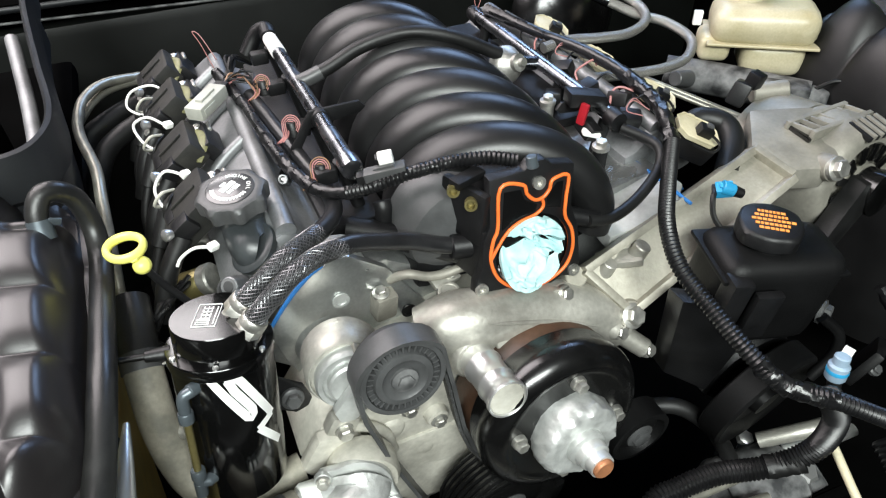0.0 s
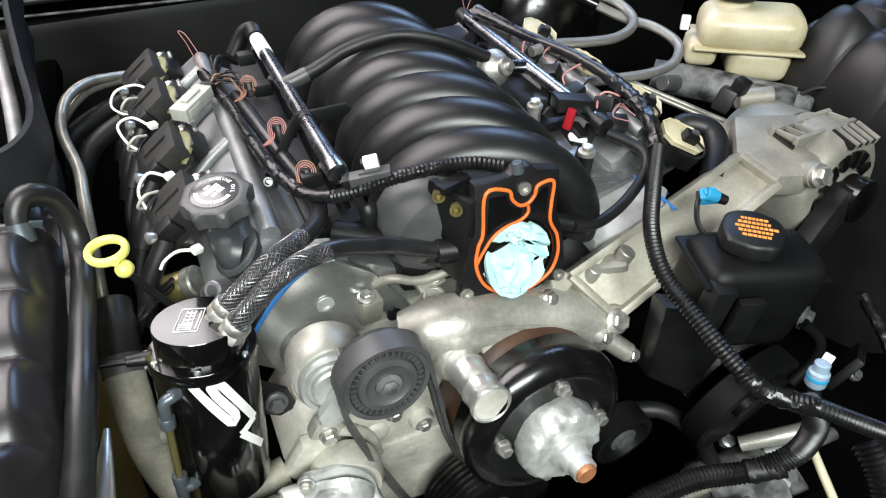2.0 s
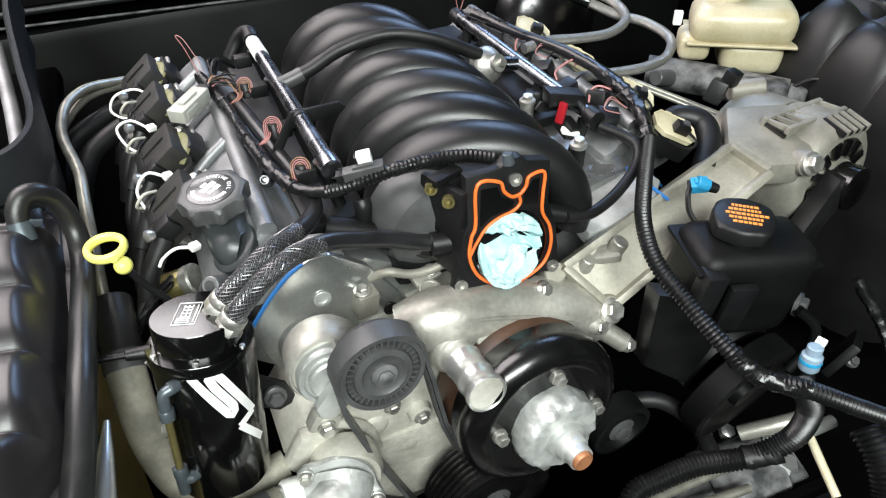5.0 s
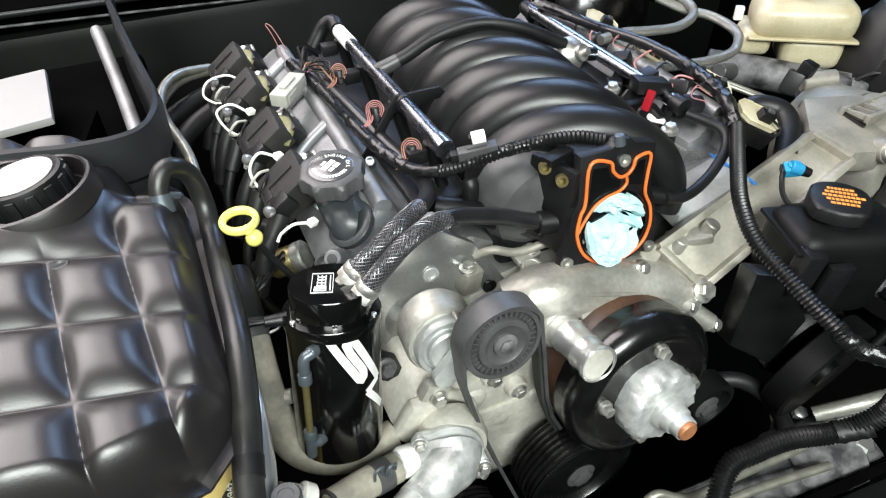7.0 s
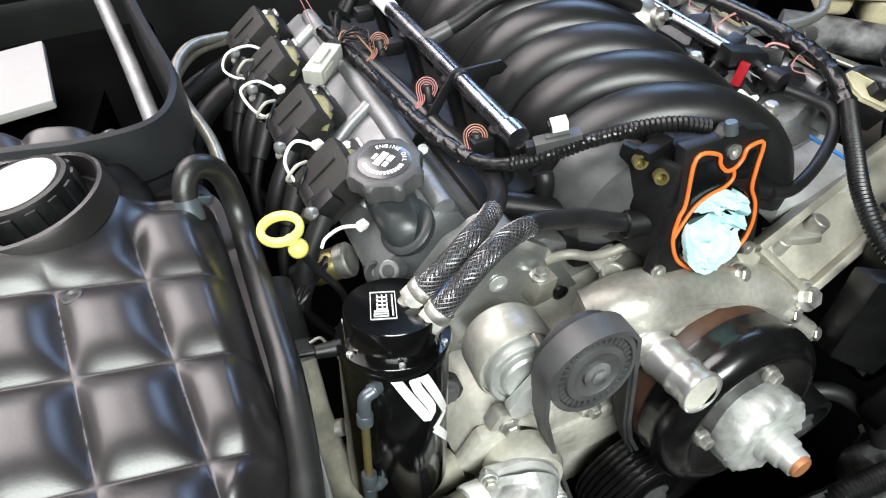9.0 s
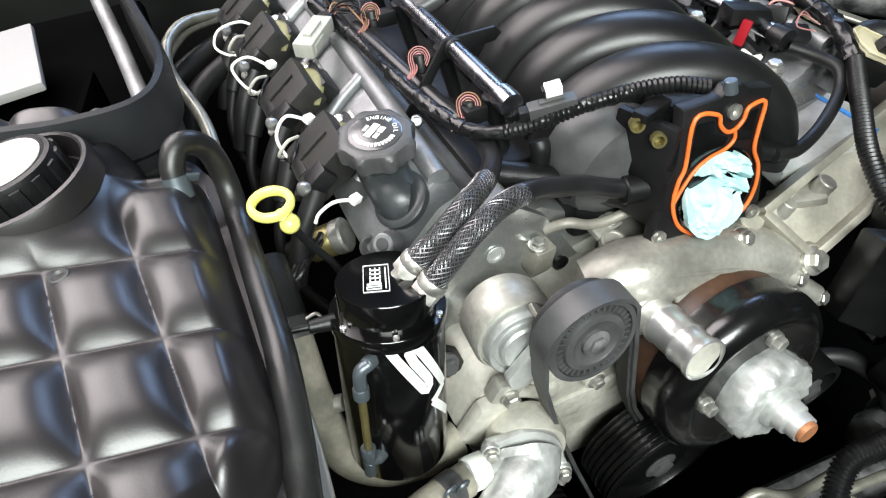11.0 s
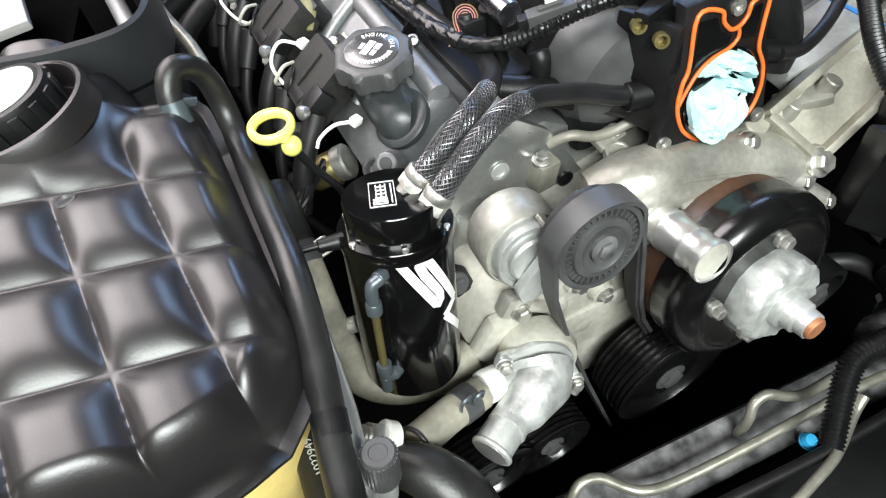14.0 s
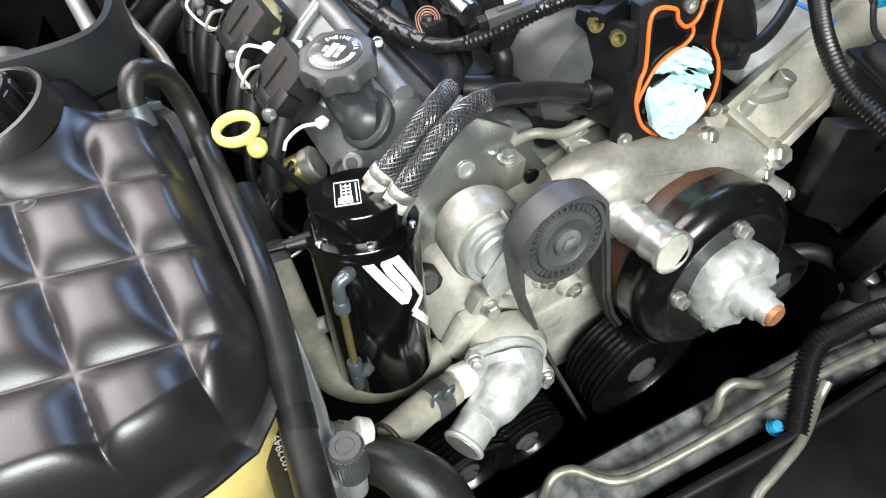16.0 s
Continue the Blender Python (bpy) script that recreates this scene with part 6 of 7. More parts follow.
def coolant_tank():
    c = thing("coolant_tank", (-0.2, 0.46, 0.80), "quilted satin black coolant tank cover over a yellowed tank", "coolant tank")
    bm = B()
    CX0, CY0 = -0.181, 0.578

    def hill(x, y):
        d = math.hypot(x - CX0, y - CY0)
        keep = max(0.0, min(1.0, (d - 0.054) / 0.020))
        if d < 0.0445:
            return -0.014, 0.0
        u = max(0.0, min(1.0, (0.074 - d) / 0.026))
        return 0.017 * u * u * (3 - 2 * u), keep * keep * (3 - 2 * keep)
    rim = quilted(bm, -0.345, -0.0735, 0.3075, 0.690, (-0.170, 0.438, 0.0505, 0.0690), 0.09, lambda x, y: 1.043 + 0.07 * (y - 0.438) - 0.21 * (x + 0.170), 0.042, 0.0110, 0.080, 0.019, 340, 480, hill, (-0.116, 0.592))
    low = [bm.verts.new(v.co + Vector((0, 0, -0.006))) for v in rim]
    n = len(rim)
    for i in range(n):
        bm.faces.new((rim[i], rim[(i + 1) % n], low[(i + 1) % n], low[i]))
    lip = [bm.verts.new(v.co + Vector(((v.co.x + 0.205) * 0.055, (v.co.y - 0.495) * 0.038, -0.001))) for v in low]
    for i in range(n):
        bm.faces.new((low[i], low[(i + 1) % n], lip[(i + 1) % n], lip[i]))
    lip2 = [bm.verts.new(v.co + Vector((0, 0, -0.003))) for v in lip]
    for i in range(n):
        bm.faces.new((lip[i], lip[(i + 1) % n], lip2[(i + 1) % n], lip2[i]))
    body = B()
    hoops = []
    for sx, sy, z in ((0.99, 0.99, None), (0.985, 0.985, 0.955), (0.95, 0.96, 0.915), (0.86, 0.90, 0.86), (0.62, 0.80, 0.55)):
        hoops.append([body.verts.new((-0.205 + (v.co.x + 0.205) * sx, 0.495 + (v.co.y - 0.495) * sy, v.co.z - 0.004 if z is None else min(v.co.z - 0.006, z + 0.25 * (v.co.z - 0.98)))) for v in low[::3]])
    for p, q in zip(hoops, hoops[1:]):
        k = len(p)
        for i in range(k):
            body.faces.new((p[i], p[(i + 1) % k], q[(i + 1) % k], q[i]))
    body.faces.new(hoops[-1])
    cov = part("quilted_cover", bm, "tank", c, "satin black padded cover", 60)
    part("tank_body", body, "yellowed", c, "yellowed translucent plastic tank", 60)
    z0 = 1.062
    ax = (-0.14, 0.03, 1)
    part("filler_well", lathe(B(), [(0.0530, -0.010), (0.0520, 0.003), (0.0500, 0.0075), (0.0478, 0.0085), (0.0462, 0.0075), (0.0450, 0.003), (0.0440, -0.016), (0.0, -0.016)], (CX0, CY0, z0 + 0.004), ax, 64), "tank", cov)
    part("well_floor", lathe(B(), [(0.043, 0.0), (0.043, 0.002), (0.0, 0.002)], (CX0, CY0, z0 - 0.008), ax, 48), "gloss", cov)
    cap = part("cap", lathe(B(), [(0.0315, 0.0), (0.033, 0.002), (0.033, 0.021), (0.0318, 0.0245), (0.0290, 0.0255), (0.0280, 0.0248), (0, 0.0248)], (CX0 + 0.002, CY0 - 0.002, z0 + 0.0), ax, 64), "plastic", c, "black ribbed cap with a white top label")
    u, v, w = basis(ax)
    for q in range(14):
        d = u * math.cos(2 * math.pi * q / 14) + v * math.sin(2 * math.pi * q / 14)
        part("grip_rib", box(B(), Vector((CX0 + 0.002, CY0 - 0.002, z0)) + d * 0.0330 + w * 0.0115, (0.0036, 0.0075, 0.020), turn_to(d, w), 0.0014), "plastic", cap)
    part("cap_label", lathe(B(), [(0.0262, 0), (0.0262, 0.0008), (0, 0.0008)], Vector((CX0 + 0.002, CY0 - 0.002, z0)) + w * 0.0249, ax, 48), "label", cap, "white round label")
    marks = B()
    for x, y, wd in ((-0.008, -0.013, 0.010), (0.003, -0.014, 0.006), (-0.003, -0.017, 0.008)):
        box(marks, Vector((CX0 + 0.002, CY0 - 0.002, z0)) + w * 0.0259 + Vector((x, y, -0.14 * -x)), (wd, 0.0012, 0.0005), turn_to((1, 0, 0.14), w))
    part("label_print", marks, "grey", cap)
    part("screw", lathe(B(), [(0.0062, 0), (0.0062, 0.0022), (0.005, 0.0030), (0.0035, 0.001), (0.0, 0.001)], (-0.165, 0.4945, 1.0500), (-0.12, 0.1, 1), 24), "idler", c)
    return c


coolant_tank()


def washer_tank():
    w = thing("washer_tank", (1.08, 0.58, 0.8), "quilted dull black washer fluid tank", "washer tank")
    bm = B()
    rim = quilted(bm, 0.955, 1.40, 0.34, 0.745, (1.02, 0.52, 0.098, 0.092), -0.25, lambda x, y: 0.998 + 0.06 * (x - 1.0) + 0.05 * (y - 0.6), 0.15, 0.026, 0.10, 0.085, 140, 140)
    low = [bm.verts.new((v.co.x, v.co.y, 0.55)) for v in rim]
    n = len(rim)
    for i in range(n):
        bm.faces.new((rim[i], rim[(i + 1) % n], low[(i + 1) % n], low[i]))
    part("quilted_cover", bm, "washer", w, "", 60)
    part("cap", lathe(B(), [(0.042, -0.01), (0.042, 0.004), (0.039, 0.008), (0, 0.008)], (1.105, 0.640, 1.018), (-0.12, 0, 1), 40), "plastic", w)
    ring = ring_tube(B(), (1.1045, 0.640, 1.0265), (-0.12, 0, 1), 0.016, 0.0012, 30, 6)
    part("cap_symbol", ring, "bluegrey", w)
    return w


washer_tank()
single("fender", prism(B(), [(1.02, 0.98, 1.04), (1.5, 0.30, 1.10), (1.7, 0.30, 1.02), (1.5, 1.2, 1.02)], (0, 0, 0.02), 0.006), "lime", "lime green painted front fender", "fender", kind="structure")


# ---------------------------------------------------------------- intake air box and left side pipes
def airbox():
    a = thing("air_box", (-0.25, 0.82, 0.95), "open black air box with a grey rubber rim", "air box")
    path = [(-0.100, 1.10, 1.095), (-0.097, 0.982, 1.089), (-0.084, 0.833, 1.075), (-0.073, 0.730, 1.068), (-0.078, 0.680, 1.066), (-0.100, 0.648, 1.066), (-0.147, 0.634, 1.072), (-0.20, 0.632, 1.080), (-0.30, 0.632, 1.088), (-0.42, 0.64, 1.09)]
    sp = spline(path, 8)
    bm = B()
    n = len(sp)
    rows = []
    for i, p in enumerate(sp):
        t = (sp[min(i + 1, n - 1)] - sp[max(i - 1, 0)]).normalized()
        nn = Vector((t.y, -t.x, 0)).normalized()
        if nn.x < 0 and i < 20:
            nn = -nn
        inn = Vector((-0.27, 0.9, 0)) - Vector((p.x, p.y, 0))
        if nn.dot(inn) > 0:
            nn = -nn
        rows.append([bm.verts.new(p + nn * o + Vector((0, 0, h))) for o, h in ((-0.005, -0.095), (-0.003, 0.002), (0.0, 0.005), (0.004, 0.003), (0.007, -0.012), (0.006, -0.042), (-0.002, -0.050), (-0.002, -0.095))])
    for p, q in zip(rows, rows[1:]):
        for k in range(7):
            bm.faces.new((p[k], p[k + 1], q[k + 1], q[k]))
    part("rim", bm, "rim", a, "grey rubber rim")
    # the tray's near-black colour carries the shade inside the box
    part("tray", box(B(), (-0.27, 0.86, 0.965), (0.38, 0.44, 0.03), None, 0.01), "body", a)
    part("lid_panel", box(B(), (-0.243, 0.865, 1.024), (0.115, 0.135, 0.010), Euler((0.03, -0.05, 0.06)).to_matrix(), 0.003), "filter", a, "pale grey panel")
    # added tube: the bright reflection on the box's inner wall, built as a strip
    part("wall_reflection_strip", tube(B(), [(-0.120, 0.96, 1.06), (-0.108, 0.83, 1.035), (-0.100, 0.72, 1.02)], 0.008, 12), "cover", a, "bright curved strip standing in for the reflection on the inner wall")
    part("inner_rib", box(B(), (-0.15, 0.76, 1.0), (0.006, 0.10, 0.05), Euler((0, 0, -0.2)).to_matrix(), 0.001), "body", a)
    return a


airbox()

th = thing("coolant_hose", (-0.07, 0.5, 0.95), "black coolant hose bent down beside the tank", "hose")
part("hose", tube(B(), [(-0.089, 0.570, 1.030), (-0.088, 0.577, 1.046), (-0.080, 0.586, 1.057), (-0.068, 0.592, 1.053), (-0.059, 0.596, 1.037), (-0.056, 0.590, 1.010), (-0.057, 0.570, 0.993), (-0.058, 0.535, 0.990), (-0.059, 0.478, 0.993), (-0.060, 0.430, 0.995), (-0.063, 0.400, 0.991), (-0.068, 0.370, 0.982), (-0.074, 0.342, 0.972), (-0.082, 0.305, 0.963), (-0.092, 0.24, 0.945)], lambda u: 0.0088 + 0.0022 * u, 20), "dusty", th)
part("tie_band", tube(B(), [(-0.0765, 0.330, 0.9690), (-0.078, 0.323, 0.9672), (-0.0795, 0.316, 0.9655)], 0.0112, 20), "plastic", th)
part("clamp", tube(B(), [(-0.0892, 0.567, 1.026), (-0.0889, 0.571, 1.033), (-0.0885, 0.575, 1.041)], 0.0100, 18), "bluegrey", th, "spring steel clamp")
part("clamp_ears", box(B(), (-0.077, 0.572, 1.038), (0.010, 0.0025, 0.008), Euler((0.3, 0.4, 0.2)).to_matrix(), 0.001), "bluegrey", th)

rm = line_thing("heater_pipe", [(0.004, 0.990, 0.973), (-0.039, 0.950, 0.989), (-0.064, 0.907, 0.992), (-0.073, 0.864, 0.988), (-0.070, 0.807, 0.991), (-0.058, 0.739, 0.985), (-0.057, 0.685, 0.975), (-0.062, 0.62, 0.93), (-0.07, 0.58, 0.88)], 0.0062, "line", "dull steel heater pipe along the bay", "pipe")
line_thing("heater_hose", [(0.03, 0.98, 0.953), (-0.051, 0.929, 0.945), (-0.085, 0.901, 0.930), (-0.114, 0.84, 0.89), (-0.12, 0.76, 0.83)], 0.013, "rubber", "black rubber heater hose behind the coils", "hose")
line_thing("heater_hose", [(0.03, 0.93, 0.951), (-0.037, 0.890, 0.941), (-0.068, 0.859, 0.924), (-0.090, 0.80, 0.88), (-0.10, 0.72, 0.80)], 0.013, "rubber", "black rubber heater hose behind the coils", "hose")
line_thing("heater_pipe", [(0.03, 1.0, 0.965), (-0.03, 0.965, 0.975), (-0.06, 0.93, 0.975), (-0.085, 0.90, 0.96)], 0.006, "line", "dull steel heater pipe behind the coils", "pipe")

hh = thing("radiator_hose", (0.0, 0.40, 0.80), "dusty grey-green rubber hose bent under the catch can", "hose")
part("hose", tube(B(), [(-0.050, 0.545, 0.935), (-0.051, 0.512, 0.922), (-0.052, 0.486, 0.902), (-0.053, 0.464, 0.868), (-0.050, 0.448, 0.832), (-0.040, 0.432, 0.806), (-0.015, 0.418, 0.792), (0.020, 0.412, 0.788), (0.055, 0.416, 0.788)], 0.0172, 22), "oldrubber", hh)
part("hose_end", tube(B(), [(-0.050, 0.560, 0.940), (-0.0505, 0.530, 0.930), (-0.0515, 0.503, 0.917)], 0.0180, 22), "dusty", hh)
part("clamp", tube(B(), [(-0.0513, 0.509, 0.920), (-0.0516, 0.502, 0.9155), (-0.0520, 0.495, 0.9105)], 0.0186, 22), "idler", hh, "spring steel clamp")
part("clamp_ear", tube(B(), [(-0.036, 0.500, 0.925), (-0.026, 0.500, 0.926), (-0.024, 0.492, 0.919), (-0.034, 0.490, 0.917)], 0.0014, 6), "zinc", hh)
for k in range(3):
    part("print_bar", box(B(), (-0.0415 + 0.0015 * k, 0.449 - 0.007 * k, 0.851 - 0.011 * k), (0.006, 0.0014, 0.002), Euler((0.6, 0.3, 0.2)).to_matrix()), "white", hh)
sh = thing("short_coolant_hose", (0.0, 0.365, 0.82), "short grey rubber hose with a spring clamp", "hose")
part("hose", tube(B(), [(-0.030, 0.346, 0.832), (-0.015, 0.352, 0.826), (0.008, 0.360, 0.819), (0.040, 0.368, 0.811)], 0.0150, 22), "oldrubber", sh)
part("hose_mouth", ring_tube(B(), (-0.030, 0.346, 0.832), (-0.9, -0.4, 0.3), 0.0140, 0.0022), "dusty", sh)
part("clamp", tube(B(), [(0.014, 0.3615, 0.8175), (0.022, 0.3635, 0.8155), (0.030, 0.3655, 0.8135)], 0.0160, 22), "idler", sh, "dark spring clamp")
for x, h in ((0.014, 0.022), (0.026, 0.019)):
    frame_ear = [(x, 0.352, 0.832), (x + 0.001, 0.350, 0.832 + h * 0.7), (x + 0.009, 0.352, 0.832 + h * 0.75), (x + 0.009, 0.355, 0.832)]
    part("clamp_ear", tube(B(), frame_ear, 0.0016, 6), "bluegrey", sh)
ft = thing("alloy_fitting", (-0.055, 0.37, 0.86), "bright alloy hose fitting beside the coolant tank", "pipe fitting")
fa, fb = Vector((-0.066, 0.358, 0.866)), Vector((-0.030, 0.346, 0.832))
fd = (fb - fa).normalized()
part("thread", lathe(B(), [(0.0075, -0.004), (0.0085, -0.002), (0.0075, 0.0), (0.0085, 0.002), (0.0075, 0.004), (0.0085, 0.006), (0.0075, 0.008)], fa, fd, 24), "zinc", ft)
part("nut", lathe(B(), [(0.0105, 0.006), (0.0115, 0.008), (0.0115, 0.016), (0.0105, 0.018)], fa, fd, 6), "steel", ft)
part("barrel", lathe(B(), [(0.0125, 0.018), (0.0145, 0.020), (0.0145, 0.029), (0.0125, 0.031)], fa, fd, 32), "white", ft, "pale plastic collar")
part("clip_tab", box(B(), fa + fd * 0.040 + Vector((0.004, -0.012, 0.004)), (0.012, 0.006, 0.014), Euler((0.5, 0.3, 0.4)).to_matrix(), 0.0015), "alt", ft)
part("spout", rod(B(), fa + fd * 0.038 + Vector((0.004, -0.012, 0.0)), fa + fd * 0.040 + Vector((0.016, -0.026, -0.022)), 0.0085, 0.0060, 18), "zinc", ft)
part("nut", lathe(B(), [(0.011, 0), (0.0118, 0.002), (0.0118, 0.010), (0.010, 0.012)], (-0.055, 0.462, 0.856), (0.8, -0.3, 0.2), 6), "steel", ft)
part("bolt_shank", rod(B(), (-0.052, 0.461, 0.857), (-0.030, 0.453, 0.862), 0.0075, 0.0075, 16), "zinc", ft)
kn = thing("service_port", (-0.065, 0.30, 0.90), "aluminium refrigerant pipe with a knurled black cap", "service port")
part("pipe", tube(B(), [(-0.0580, 0.405, 0.955), (-0.0625, 0.375, 0.950), (-0.0695, 0.340, 0.940), (-0.0770, 0.305, 0.928), (-0.086, 0.26, 0.915)], lambda q: 0.0025 + 0.0070 * min(1, q * 2.0), 16), "steel", kn)
kc = part("cap", lathe(B(), [(0.0105, -0.03), (0.0108, -0.028), (0.0108, -0.002), (0.0095, 0.0), (0.006, 0.0), (0.0055, -0.001), (0, -0.001)], (-0.060, 0.300, 0.956), (0.1, 0.1, 1), 40), "idler", kn)
u_, v_, w_ = basis((0.1, 0.1, 1))
for q in range(26):
    an = 2 * math.pi * q / 26
    d_ = u_ * math.cos(an) + v_ * math.sin(an)
    part("knurl", box(B(), Vector((-0.060, 0.300, 0.956)) + d_ * 0.0108 - w_ * 0.015, (0.0014, 0.0014, 0.026), turn_to(d_, w_)), "idler", kc)
part("stem", rod(B(), (-0.066, 0.296, 0.90), (-0.0625, 0.298, 0.93), 0.008, 0.009), "cast_bright", kn)

line_thing("vacuum_hose", [(0.385, 0.443, 0.972), (0.418, 0.445, 0.964), (0.460, 0.458, 0.967), (0.501, 0.479, 0.978), (0.516, 0.498, 0.989), (0.513, 0.520, 0.992), (0.498, 0.545, 0.996)], 0.0062, "rubber", "thin black vacuum hose curving beside the throttle flange", "hose")
line_thing("bypass_hose", [(0.60, 0.47, 0.95), (0.632, 0.50, 0.965), (0.640, 0.525, 0.975), (0.62, 0.545, 0.978), (0.60, 0.545, 0.97)], 0.014, "rubber", "fat black hose tucked behind the bracket", "hose")

# ---------------------------------------------------------------- low front of the bay
xm = thing("radiator_crossmember", (0.25, 0.25, 0.62), "dirty grey crossmember low in front of the engine", "crossmember")
part("beam", bar_between(B(), (-0.05, 0.285, 0.640), (0.62, 0.235, 0.655), 0.055, 0.03, (0, -0.3, 1)), "frame_grey", xm)
part("lip", bar_between(B(), (-0.05, 0.245, 0.650), (0.62, 0.195, 0.665), 0.012, 0.02, (0, -0.3, 1)), "body", xm)
part("shroud", bar_between(B(), (-0.05, 0.16, 0.62), (0.62, 0.11, 0.63), 0.16, 0.02, (0, -0.25, 1)), "tank_dull", xm)
al = line_thing("refrigerant_line", [(0.080, 0.282, 0.665), (0.085, 0.284, 0.690), (0.098, 0.289, 0.702), (0.117, 0.285, 0.700), (0.135, 0.269, 0.690), (0.152, 0.257, 0.687), (0.187, 0.250, 0.684), (0.278, 0.242, 0.690), (0.397, 0.235, 0.695), (0.52, 0.22, 0.69)], 0.0052, "line", "dull alloy refrigerant line bent over the crossmember", "pipe")
line_thing("refrigerant_line", [(0.276, 0.262, 0.665), (0.278, 0.262, 0.698), (0.285, 0.268, 0.714), (0.300, 0.268, 0.719), (0.319, 0.259, 0.712), (0.342, 0.253, 0.707), (0.408, 0.253, 0.701), (0.52, 0.25, 0.69)], 0.0052, "line", "dull alloy refrigerant line bent over the crossmember", "pipe")
line_thing("cable", [(0.39, 0.225, 0.70), (0.372, 0.217, 0.690), (0.328, 0.197, 0.686), (0.281, 0.187, 0.688), (0.246, 0.178, 0.684), (0.20, 0.14, 0.67)], 0.005, "line", "pale cable crossing the crossmember", "cable")
line_thing("cable", [(0.12, 0.225, 0.668), (0.22, 0.215, 0.676), (0.33, 0.205, 0.682), (0.45, 0.20, 0.69)], 0.006, "blackwire", "black cable along the crossmember", "cable")
bl = thing("blue_clip", (0.325, 0.222, 0.675), "small blue cable clip", "clip")
part("knob", lathe(B(), [(0.006, 0), (0.008, 0.003), (0.006, 0.008), (0, 0.009)], (0.325, 0.222, 0.672), (0, -0.3, 1), 14), "blue", bl)
part("base", lathe(B(), [(0.009, 0), (0.009, 0.002)], (0.325, 0.222, 0.671), (0, -0.3, 1), 14), "blue", bl)

cp = thing("compressor_fittings", (0.56, 0.28, 0.62), "grimy alloy compressor fittings low beside the loom", "pipe fitting")
part("body", lathe(B(), [(0.045, 0), (0.05, 0.01), (0.05, 0.09), (0.04, 0.10)], (0.50, 0.255, 0.63), (1, -0.15, 0.05), 32), "frame_grey", cp)
part("block", box(B(), (0.575, 0.24, 0.64), (0.06, 0.045, 0.05), Euler((0.2, 0.1, -0.3)).to_matrix(), 0.008), "frame_grey", cp)
part("cap_nut", lathe(B(), [(0.016, 0), (0.016, 0.014), (0.012, 0.018)], (0.592, 0.232, 0.665), (0.1, -0.3, 1), 6), "steel", cp)
for p in ((0.545, 0.305, 0.652), (0.578, 0.300, 0.650)):
    part("stud", rod(B(), (p[0], p[1] - 0.01, 0.56), p, 0.0042), "steel", cp)
    part("stud_nut", lathe(B(), [(0.010, 0), (0.010, 0.009), (0.007, 0.011)], p, (0, -0.2, 1), 6), "steel", cp)
part("pipe", tube(B(), [(0.575, 0.283, 0.675), (0.613, 0.262, 0.700), (0.65, 0.25, 0.71)], 0.010, 14), "cast", cp)
part("pipe", tube(B(), [(0.60, 0.262, 0.665), (0.64, 0.245, 0.685), (0.68, 0.24, 0.69)], 0.008, 14), "cast_bright", cp)
line_thing("side_loom", [(0.735, 0.32, 0.84), (0.745, 0.29, 0.81), (0.75, 0.27, 0.79), (0.745, 0.24, 0.76), (0.755, 0.20, 0.72), (0.77, 0.15, 0.66)], 0.0065, "tape", "taped black loom hanging at the bay side", "wiring loom", 12, rough=0.35)
line_thing("side_loom", [(0.75, 0.27, 0.79), (0.775, 0.27, 0.80), (0.80, 0.28, 0.80), (0.83, 0.30, 0.80)], 0.0055, "tape", "taped black loom hanging at the bay side", "wiring loom", 12, rough=0.35)


# ---------------------------------------------------------------- small things between the coils and the tank
def oil_sender():
    o = thing("oil_pressure_sender", (0.028, 0.587, 0.91), "olive brass pressure sender with a steel collar", "sender")
    ax = Vector((0.75, -0.35, 0.35)).normalized()
    c = Vector((0.018, 0.588, 0.915))
    part("can", lathe(B(), [(0.014, -0.030), (0.016, -0.027), (0.016, 0.0), (0.0145, 0.002)], c, ax, 28), "olive", o)
    part("collar", lathe(B(), [(0.0165, 0.0), (0.017, 0.002), (0.017, 0.010), (0.015, 0.012), (0.010, 0.012)], c, ax, 28), "zinc", o)
    part("plug", lathe(B(), [(0.012, -0.05), (0.013, -0.03)], c, ax, 20), "plastic", o)
    return o


oil_sender()
for y in (0.90, 0.80, 0.68):
    pw = thing("spark_plug_lead", (-0.02, y, 0.9), "black spark plug lead dropping from its coil", "lead", "spark plug leads")
    part("boot", rod(B(), (0.004, y - 0.03, 0.968), (-0.016, y - 0.046, 0.938), 0.0105, 0.0085), "rubber", pw)
    part("lead", tube(B(), [(-0.014, y - 0.044, 0.942), (-0.030, y - 0.060, 0.905), (-0.028, y - 0.075, 0.86), (0.0, y - 0.09, 0.81), (0.03, y - 0.09, 0.79)], 0.0055, 12), "rubber", pw)
    part("heat_shield", rod(B(), (-0.001, y - 0.09, 0.81), (0.04, y - 0.092, 0.79), 0.010, 0.011), "zinc", pw)
    part("pigtail", tube(B(), [(0.016, y - 0.03, 0.992), (0.004, y - 0.042, 0.998), (-0.006, y - 0.040, 0.985), (0.004, y - 0.028, 0.975), (0.03, y - 0.01, 0.975)], 0.0016, 8), "pale_wire", pw)
    part("pigtail", tube(B(), [(0.018, y - 0.028, 0.990), (0.008, y - 0.048, 0.990), (0.0, y - 0.050, 0.975), (0.012, y - 0.030, 0.968), (0.03, y - 0.01, 0.970)], 0.0016, 8), "blackwire", pw)
    part("clip_screw", hexbolt(B(), (0.002, y + 0.018, 0.972), (-0.6, -0.3, 0.7), 0.005, 0.006, 1.3), "zinc", pw)
rngw = random.Random(11)
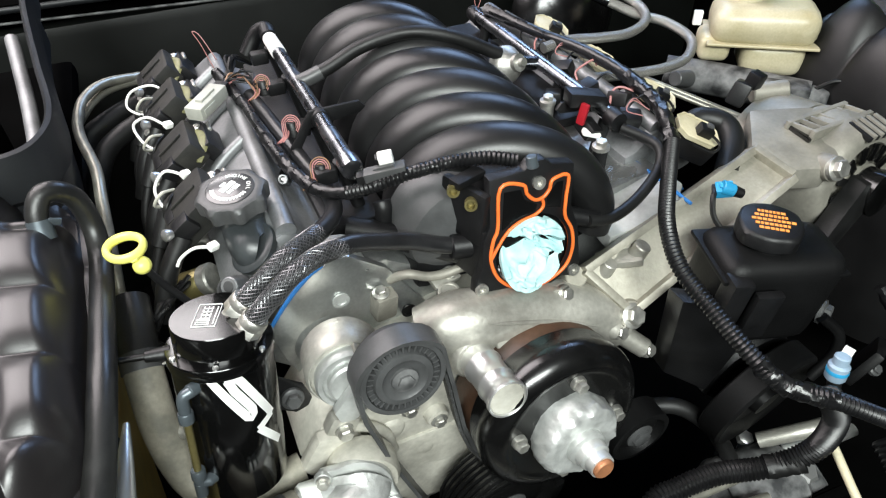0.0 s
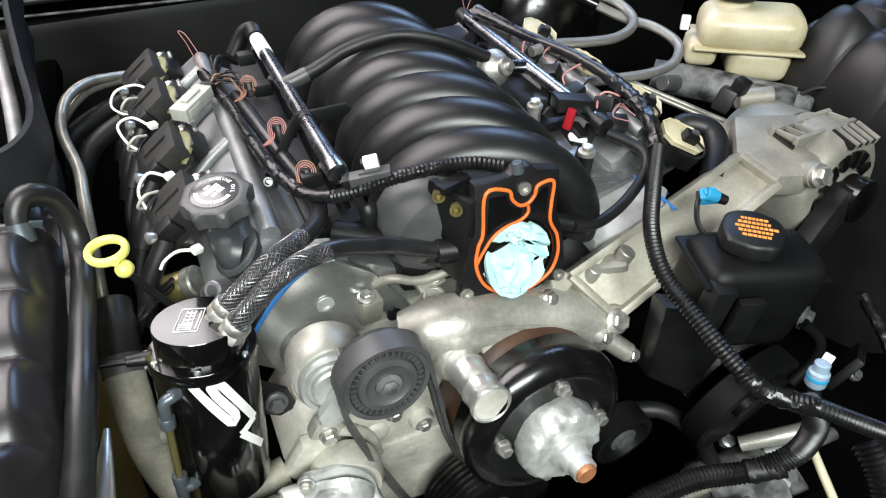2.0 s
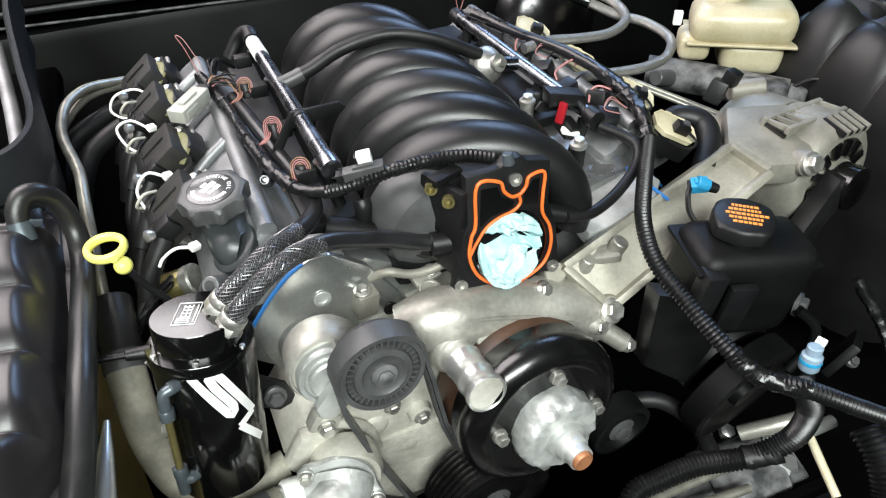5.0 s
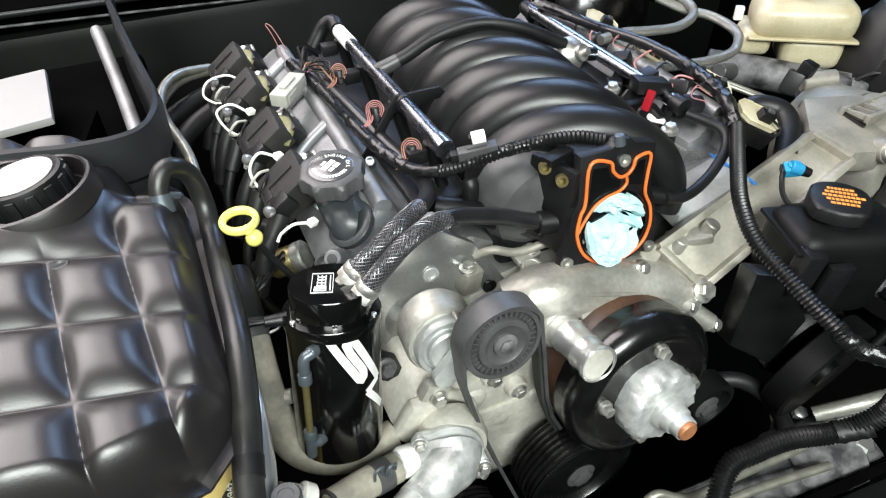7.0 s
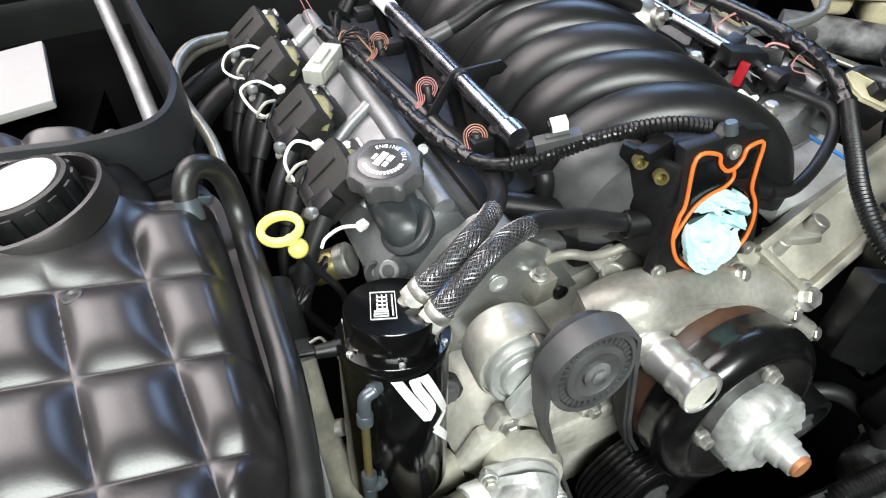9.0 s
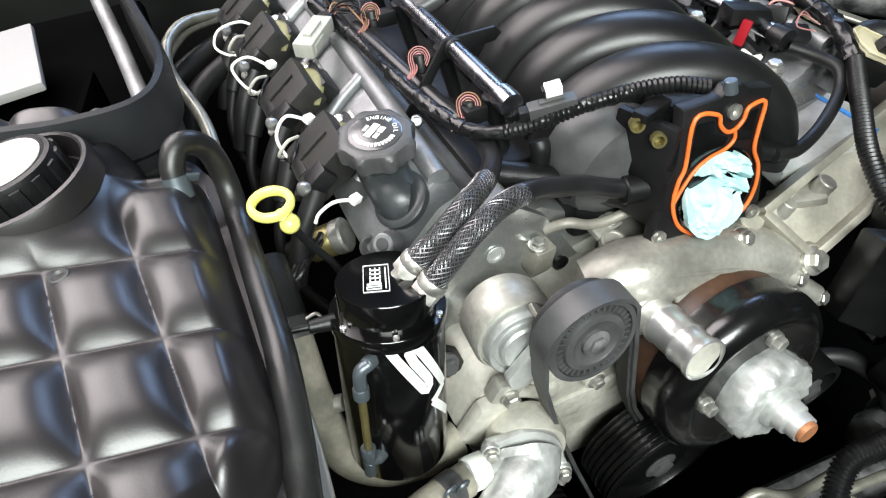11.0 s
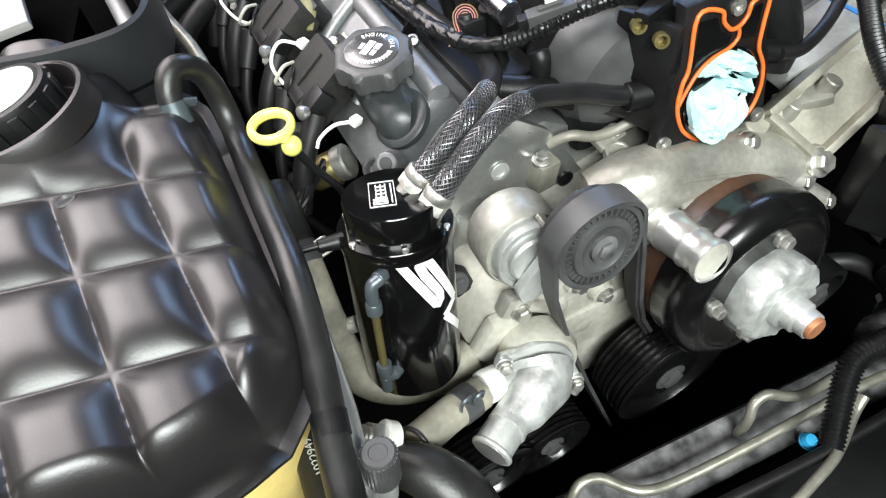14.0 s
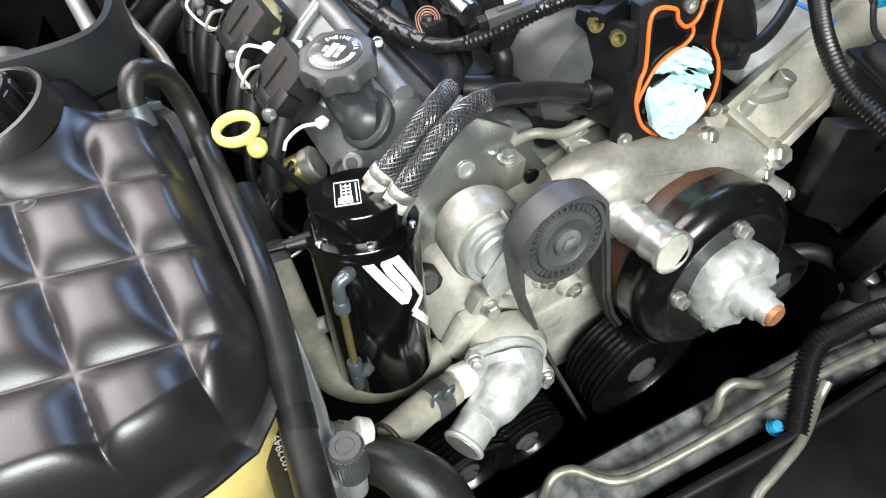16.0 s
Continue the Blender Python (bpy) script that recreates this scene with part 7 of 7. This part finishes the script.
bundle = thing("coil_harness", (0.10, 0.85, 1.0), "frayed bundle of thin coil harness wires", "wires")
for k in range(12):
    o = [rngw.uniform(-0.008, 0.008) for _ in range(6)]
    part("wire", tube(B(), [(0.098, 0.800, 1.020 + o[0] * 0.4), (0.112 + o[1], 0.815 + o[2], 1.026 + o[3] * 0.6), (0.130 + o[4], 0.808 + o[5], 1.022 + o[0]), (0.140 + o[2], 0.785 + o[1], 1.016 + o[4])], 0.0011, 6), rngw.choice(["blackwire", "blackwire", "pinkwire", "brownwire", "blackwire", "blackwire", "pale_wire"]), bundle)
for k in range(6):
    o = [rngw.uniform(-0.006, 0.006) for _ in range(6)]
    part("wire", tube(B(), [(0.110 + o[0], 0.84 + o[1], 1.010), (0.118 + o[2], 0.87 + o[3], 1.020 + o[4]), (0.13, 0.90 + o[5], 1.012), (0.15, 0.92, 0.99)], 0.0022, 6), "blackwire", bundle)
sw = thing("sender_harness", (-0.03, 0.50, 0.93), "woven black sensor wires beside the dipstick", "wires")
for k in range(5):
    o = [rngw.uniform(-0.006, 0.006) for _ in range(6)]
    part("wire", tube(B(), [(0.0 + o[0], 0.585, 0.925 + o[1]), (-0.022 + o[2], 0.560 + o[3], 0.925), (-0.038 + o[4], 0.545, 0.910 + o[5]), (-0.040 + o[1], 0.535, 0.895), (-0.030 + o[3], 0.53 + o[0], 0.88)], 0.0026, 8), "tape", sw)
rc = thing("injector_connector", (0.51, 0.56, 0.99), "black injector connectors crowded under the rail", "connector")
for x, y, z in ((0.520, 0.560, 0.995), (0.535, 0.600, 0.998), (0.515, 0.640, 0.998), (0.520, 0.70, 0.998), (0.535, 0.76, 1.0), (0.480, 0.660, 0.985), (0.475, 0.575, 0.985)):
    part("housing", box(B(), (x, y, z), (0.026, 0.020, 0.018), Euler((rngw.uniform(-0.4, 0.4), rngw.uniform(-0.4, 0.4), rngw.uniform(0, 3))).to_matrix(), 0.003), "plastic", rc)
for k in range(8):
    y = 0.56 + 0.035 * k
    o = [rngw.uniform(-0.008, 0.008) for _ in range(6)]
    part("wire", tube(B(), [(0.552, y + o[0], 1.008), (0.540 + o[1], y + 0.010, 1.014 + o[2] * 0.5), (0.524 + o[3], y + 0.006 + o[4], 1.006), (0.518, y, 0.998)], 0.0014, 6), rngw.choice(["blackwire", "blackwire", "blackwire", "pinkwire"]), rc)
part("under_pipe", tube(B(), [(-0.088, 0.43, 0.905), (-0.093, 0.37, 0.916), (-0.096, 0.327, 0.918), (-0.10, 0.28, 0.917), (-0.11, 0.22, 0.90)], 0.0142, 20), "rubber", th)
NUM_A, NUM_B, NUM_N = Vector((-0.0956, 0.3155, 0.9325)), Vector((-0.0963, 0.3395, 0.9325)), Vector((0.0, -0.1, 1.0)).normalized()
nx = (NUM_B - NUM_A).normalized()
nz = (NUM_N - nx * NUM_N.dot(nx)).normalized()
writing("1022949", 0.0075, Matrix.Translation((NUM_A + NUM_B) / 2 + nz * 0.0006) @ Matrix((nx, nz.cross(nx), nz)).transposed().to_4x4(), "grey", th, 0.0002)
mh = thing("moulded_hose", (-0.01, 0.29, 0.85), "black moulded duct curving down in front of the engine", "duct")
part("hose", tube(B(), [(-0.052, 0.338, 0.842), (-0.032, 0.318, 0.838), (-0.020, 0.296, 0.822), (-0.018, 0.275, 0.79), (-0.020, 0.262, 0.74)], lambda u: 0.016 + 0.012 * min(1, u * 1.6), 22), "dusty", mh)
part("seam_ridge", tube(B(), [(-0.030, 0.334, 0.852), (-0.006, 0.312, 0.842), (0.006, 0.290, 0.815)], 0.0018, 8), "dusty", mh)
part("tape_band", tube(B(), [(0.502, 0.206, 0.802), (0.490, 0.213, 0.793), (0.474, 0.221, 0.7865)], 0.0118, 14, rough=0.15), "rubber", BRANCH)
line_thing("pale_cable", [(0.525, 0.204, 0.824), (0.517, 0.178, 0.815), (0.509, 0.148, 0.803)], 0.0042, "cream", "pale cable dropping in front of the compressor", "cable", 10)
line_thing("ribbed_duct", [(0.651, 0.198, 0.751), (0.641, 0.163, 0.739), (0.626, 0.133, 0.715), (0.592, 0.108, 0.686)], 0.020, "conduit", "fat black ribbed duct low at the bay side", "duct", 18, ribs=0.0012, pitch=0.006)
line_thing("hose", [(0.439, 0.358, 0.731), (0.476, 0.335, 0.739), (0.511, 0.306, 0.710), (0.535, 0.272, 0.656)], 0.010, "rubber", "black hose low behind the pulleys", "hose", 14)
sl = thing("side_bracket", (0.701, 0.278, 0.769), "black pressed bracket at the bay side", "bracket")
part("plate", box(B(), (0.701, 0.278, 0.769), (0.10, 0.012, 0.05), Euler((0.3, 0.5, 0.4)).to_matrix(), 0.004), "tank_dull", sl)
part("bolt", hexbolt(B(), (0.695, 0.263, 0.773), (0, -0.6, 0.8), 0.006, 0.006, 1.4), "idler", sl)
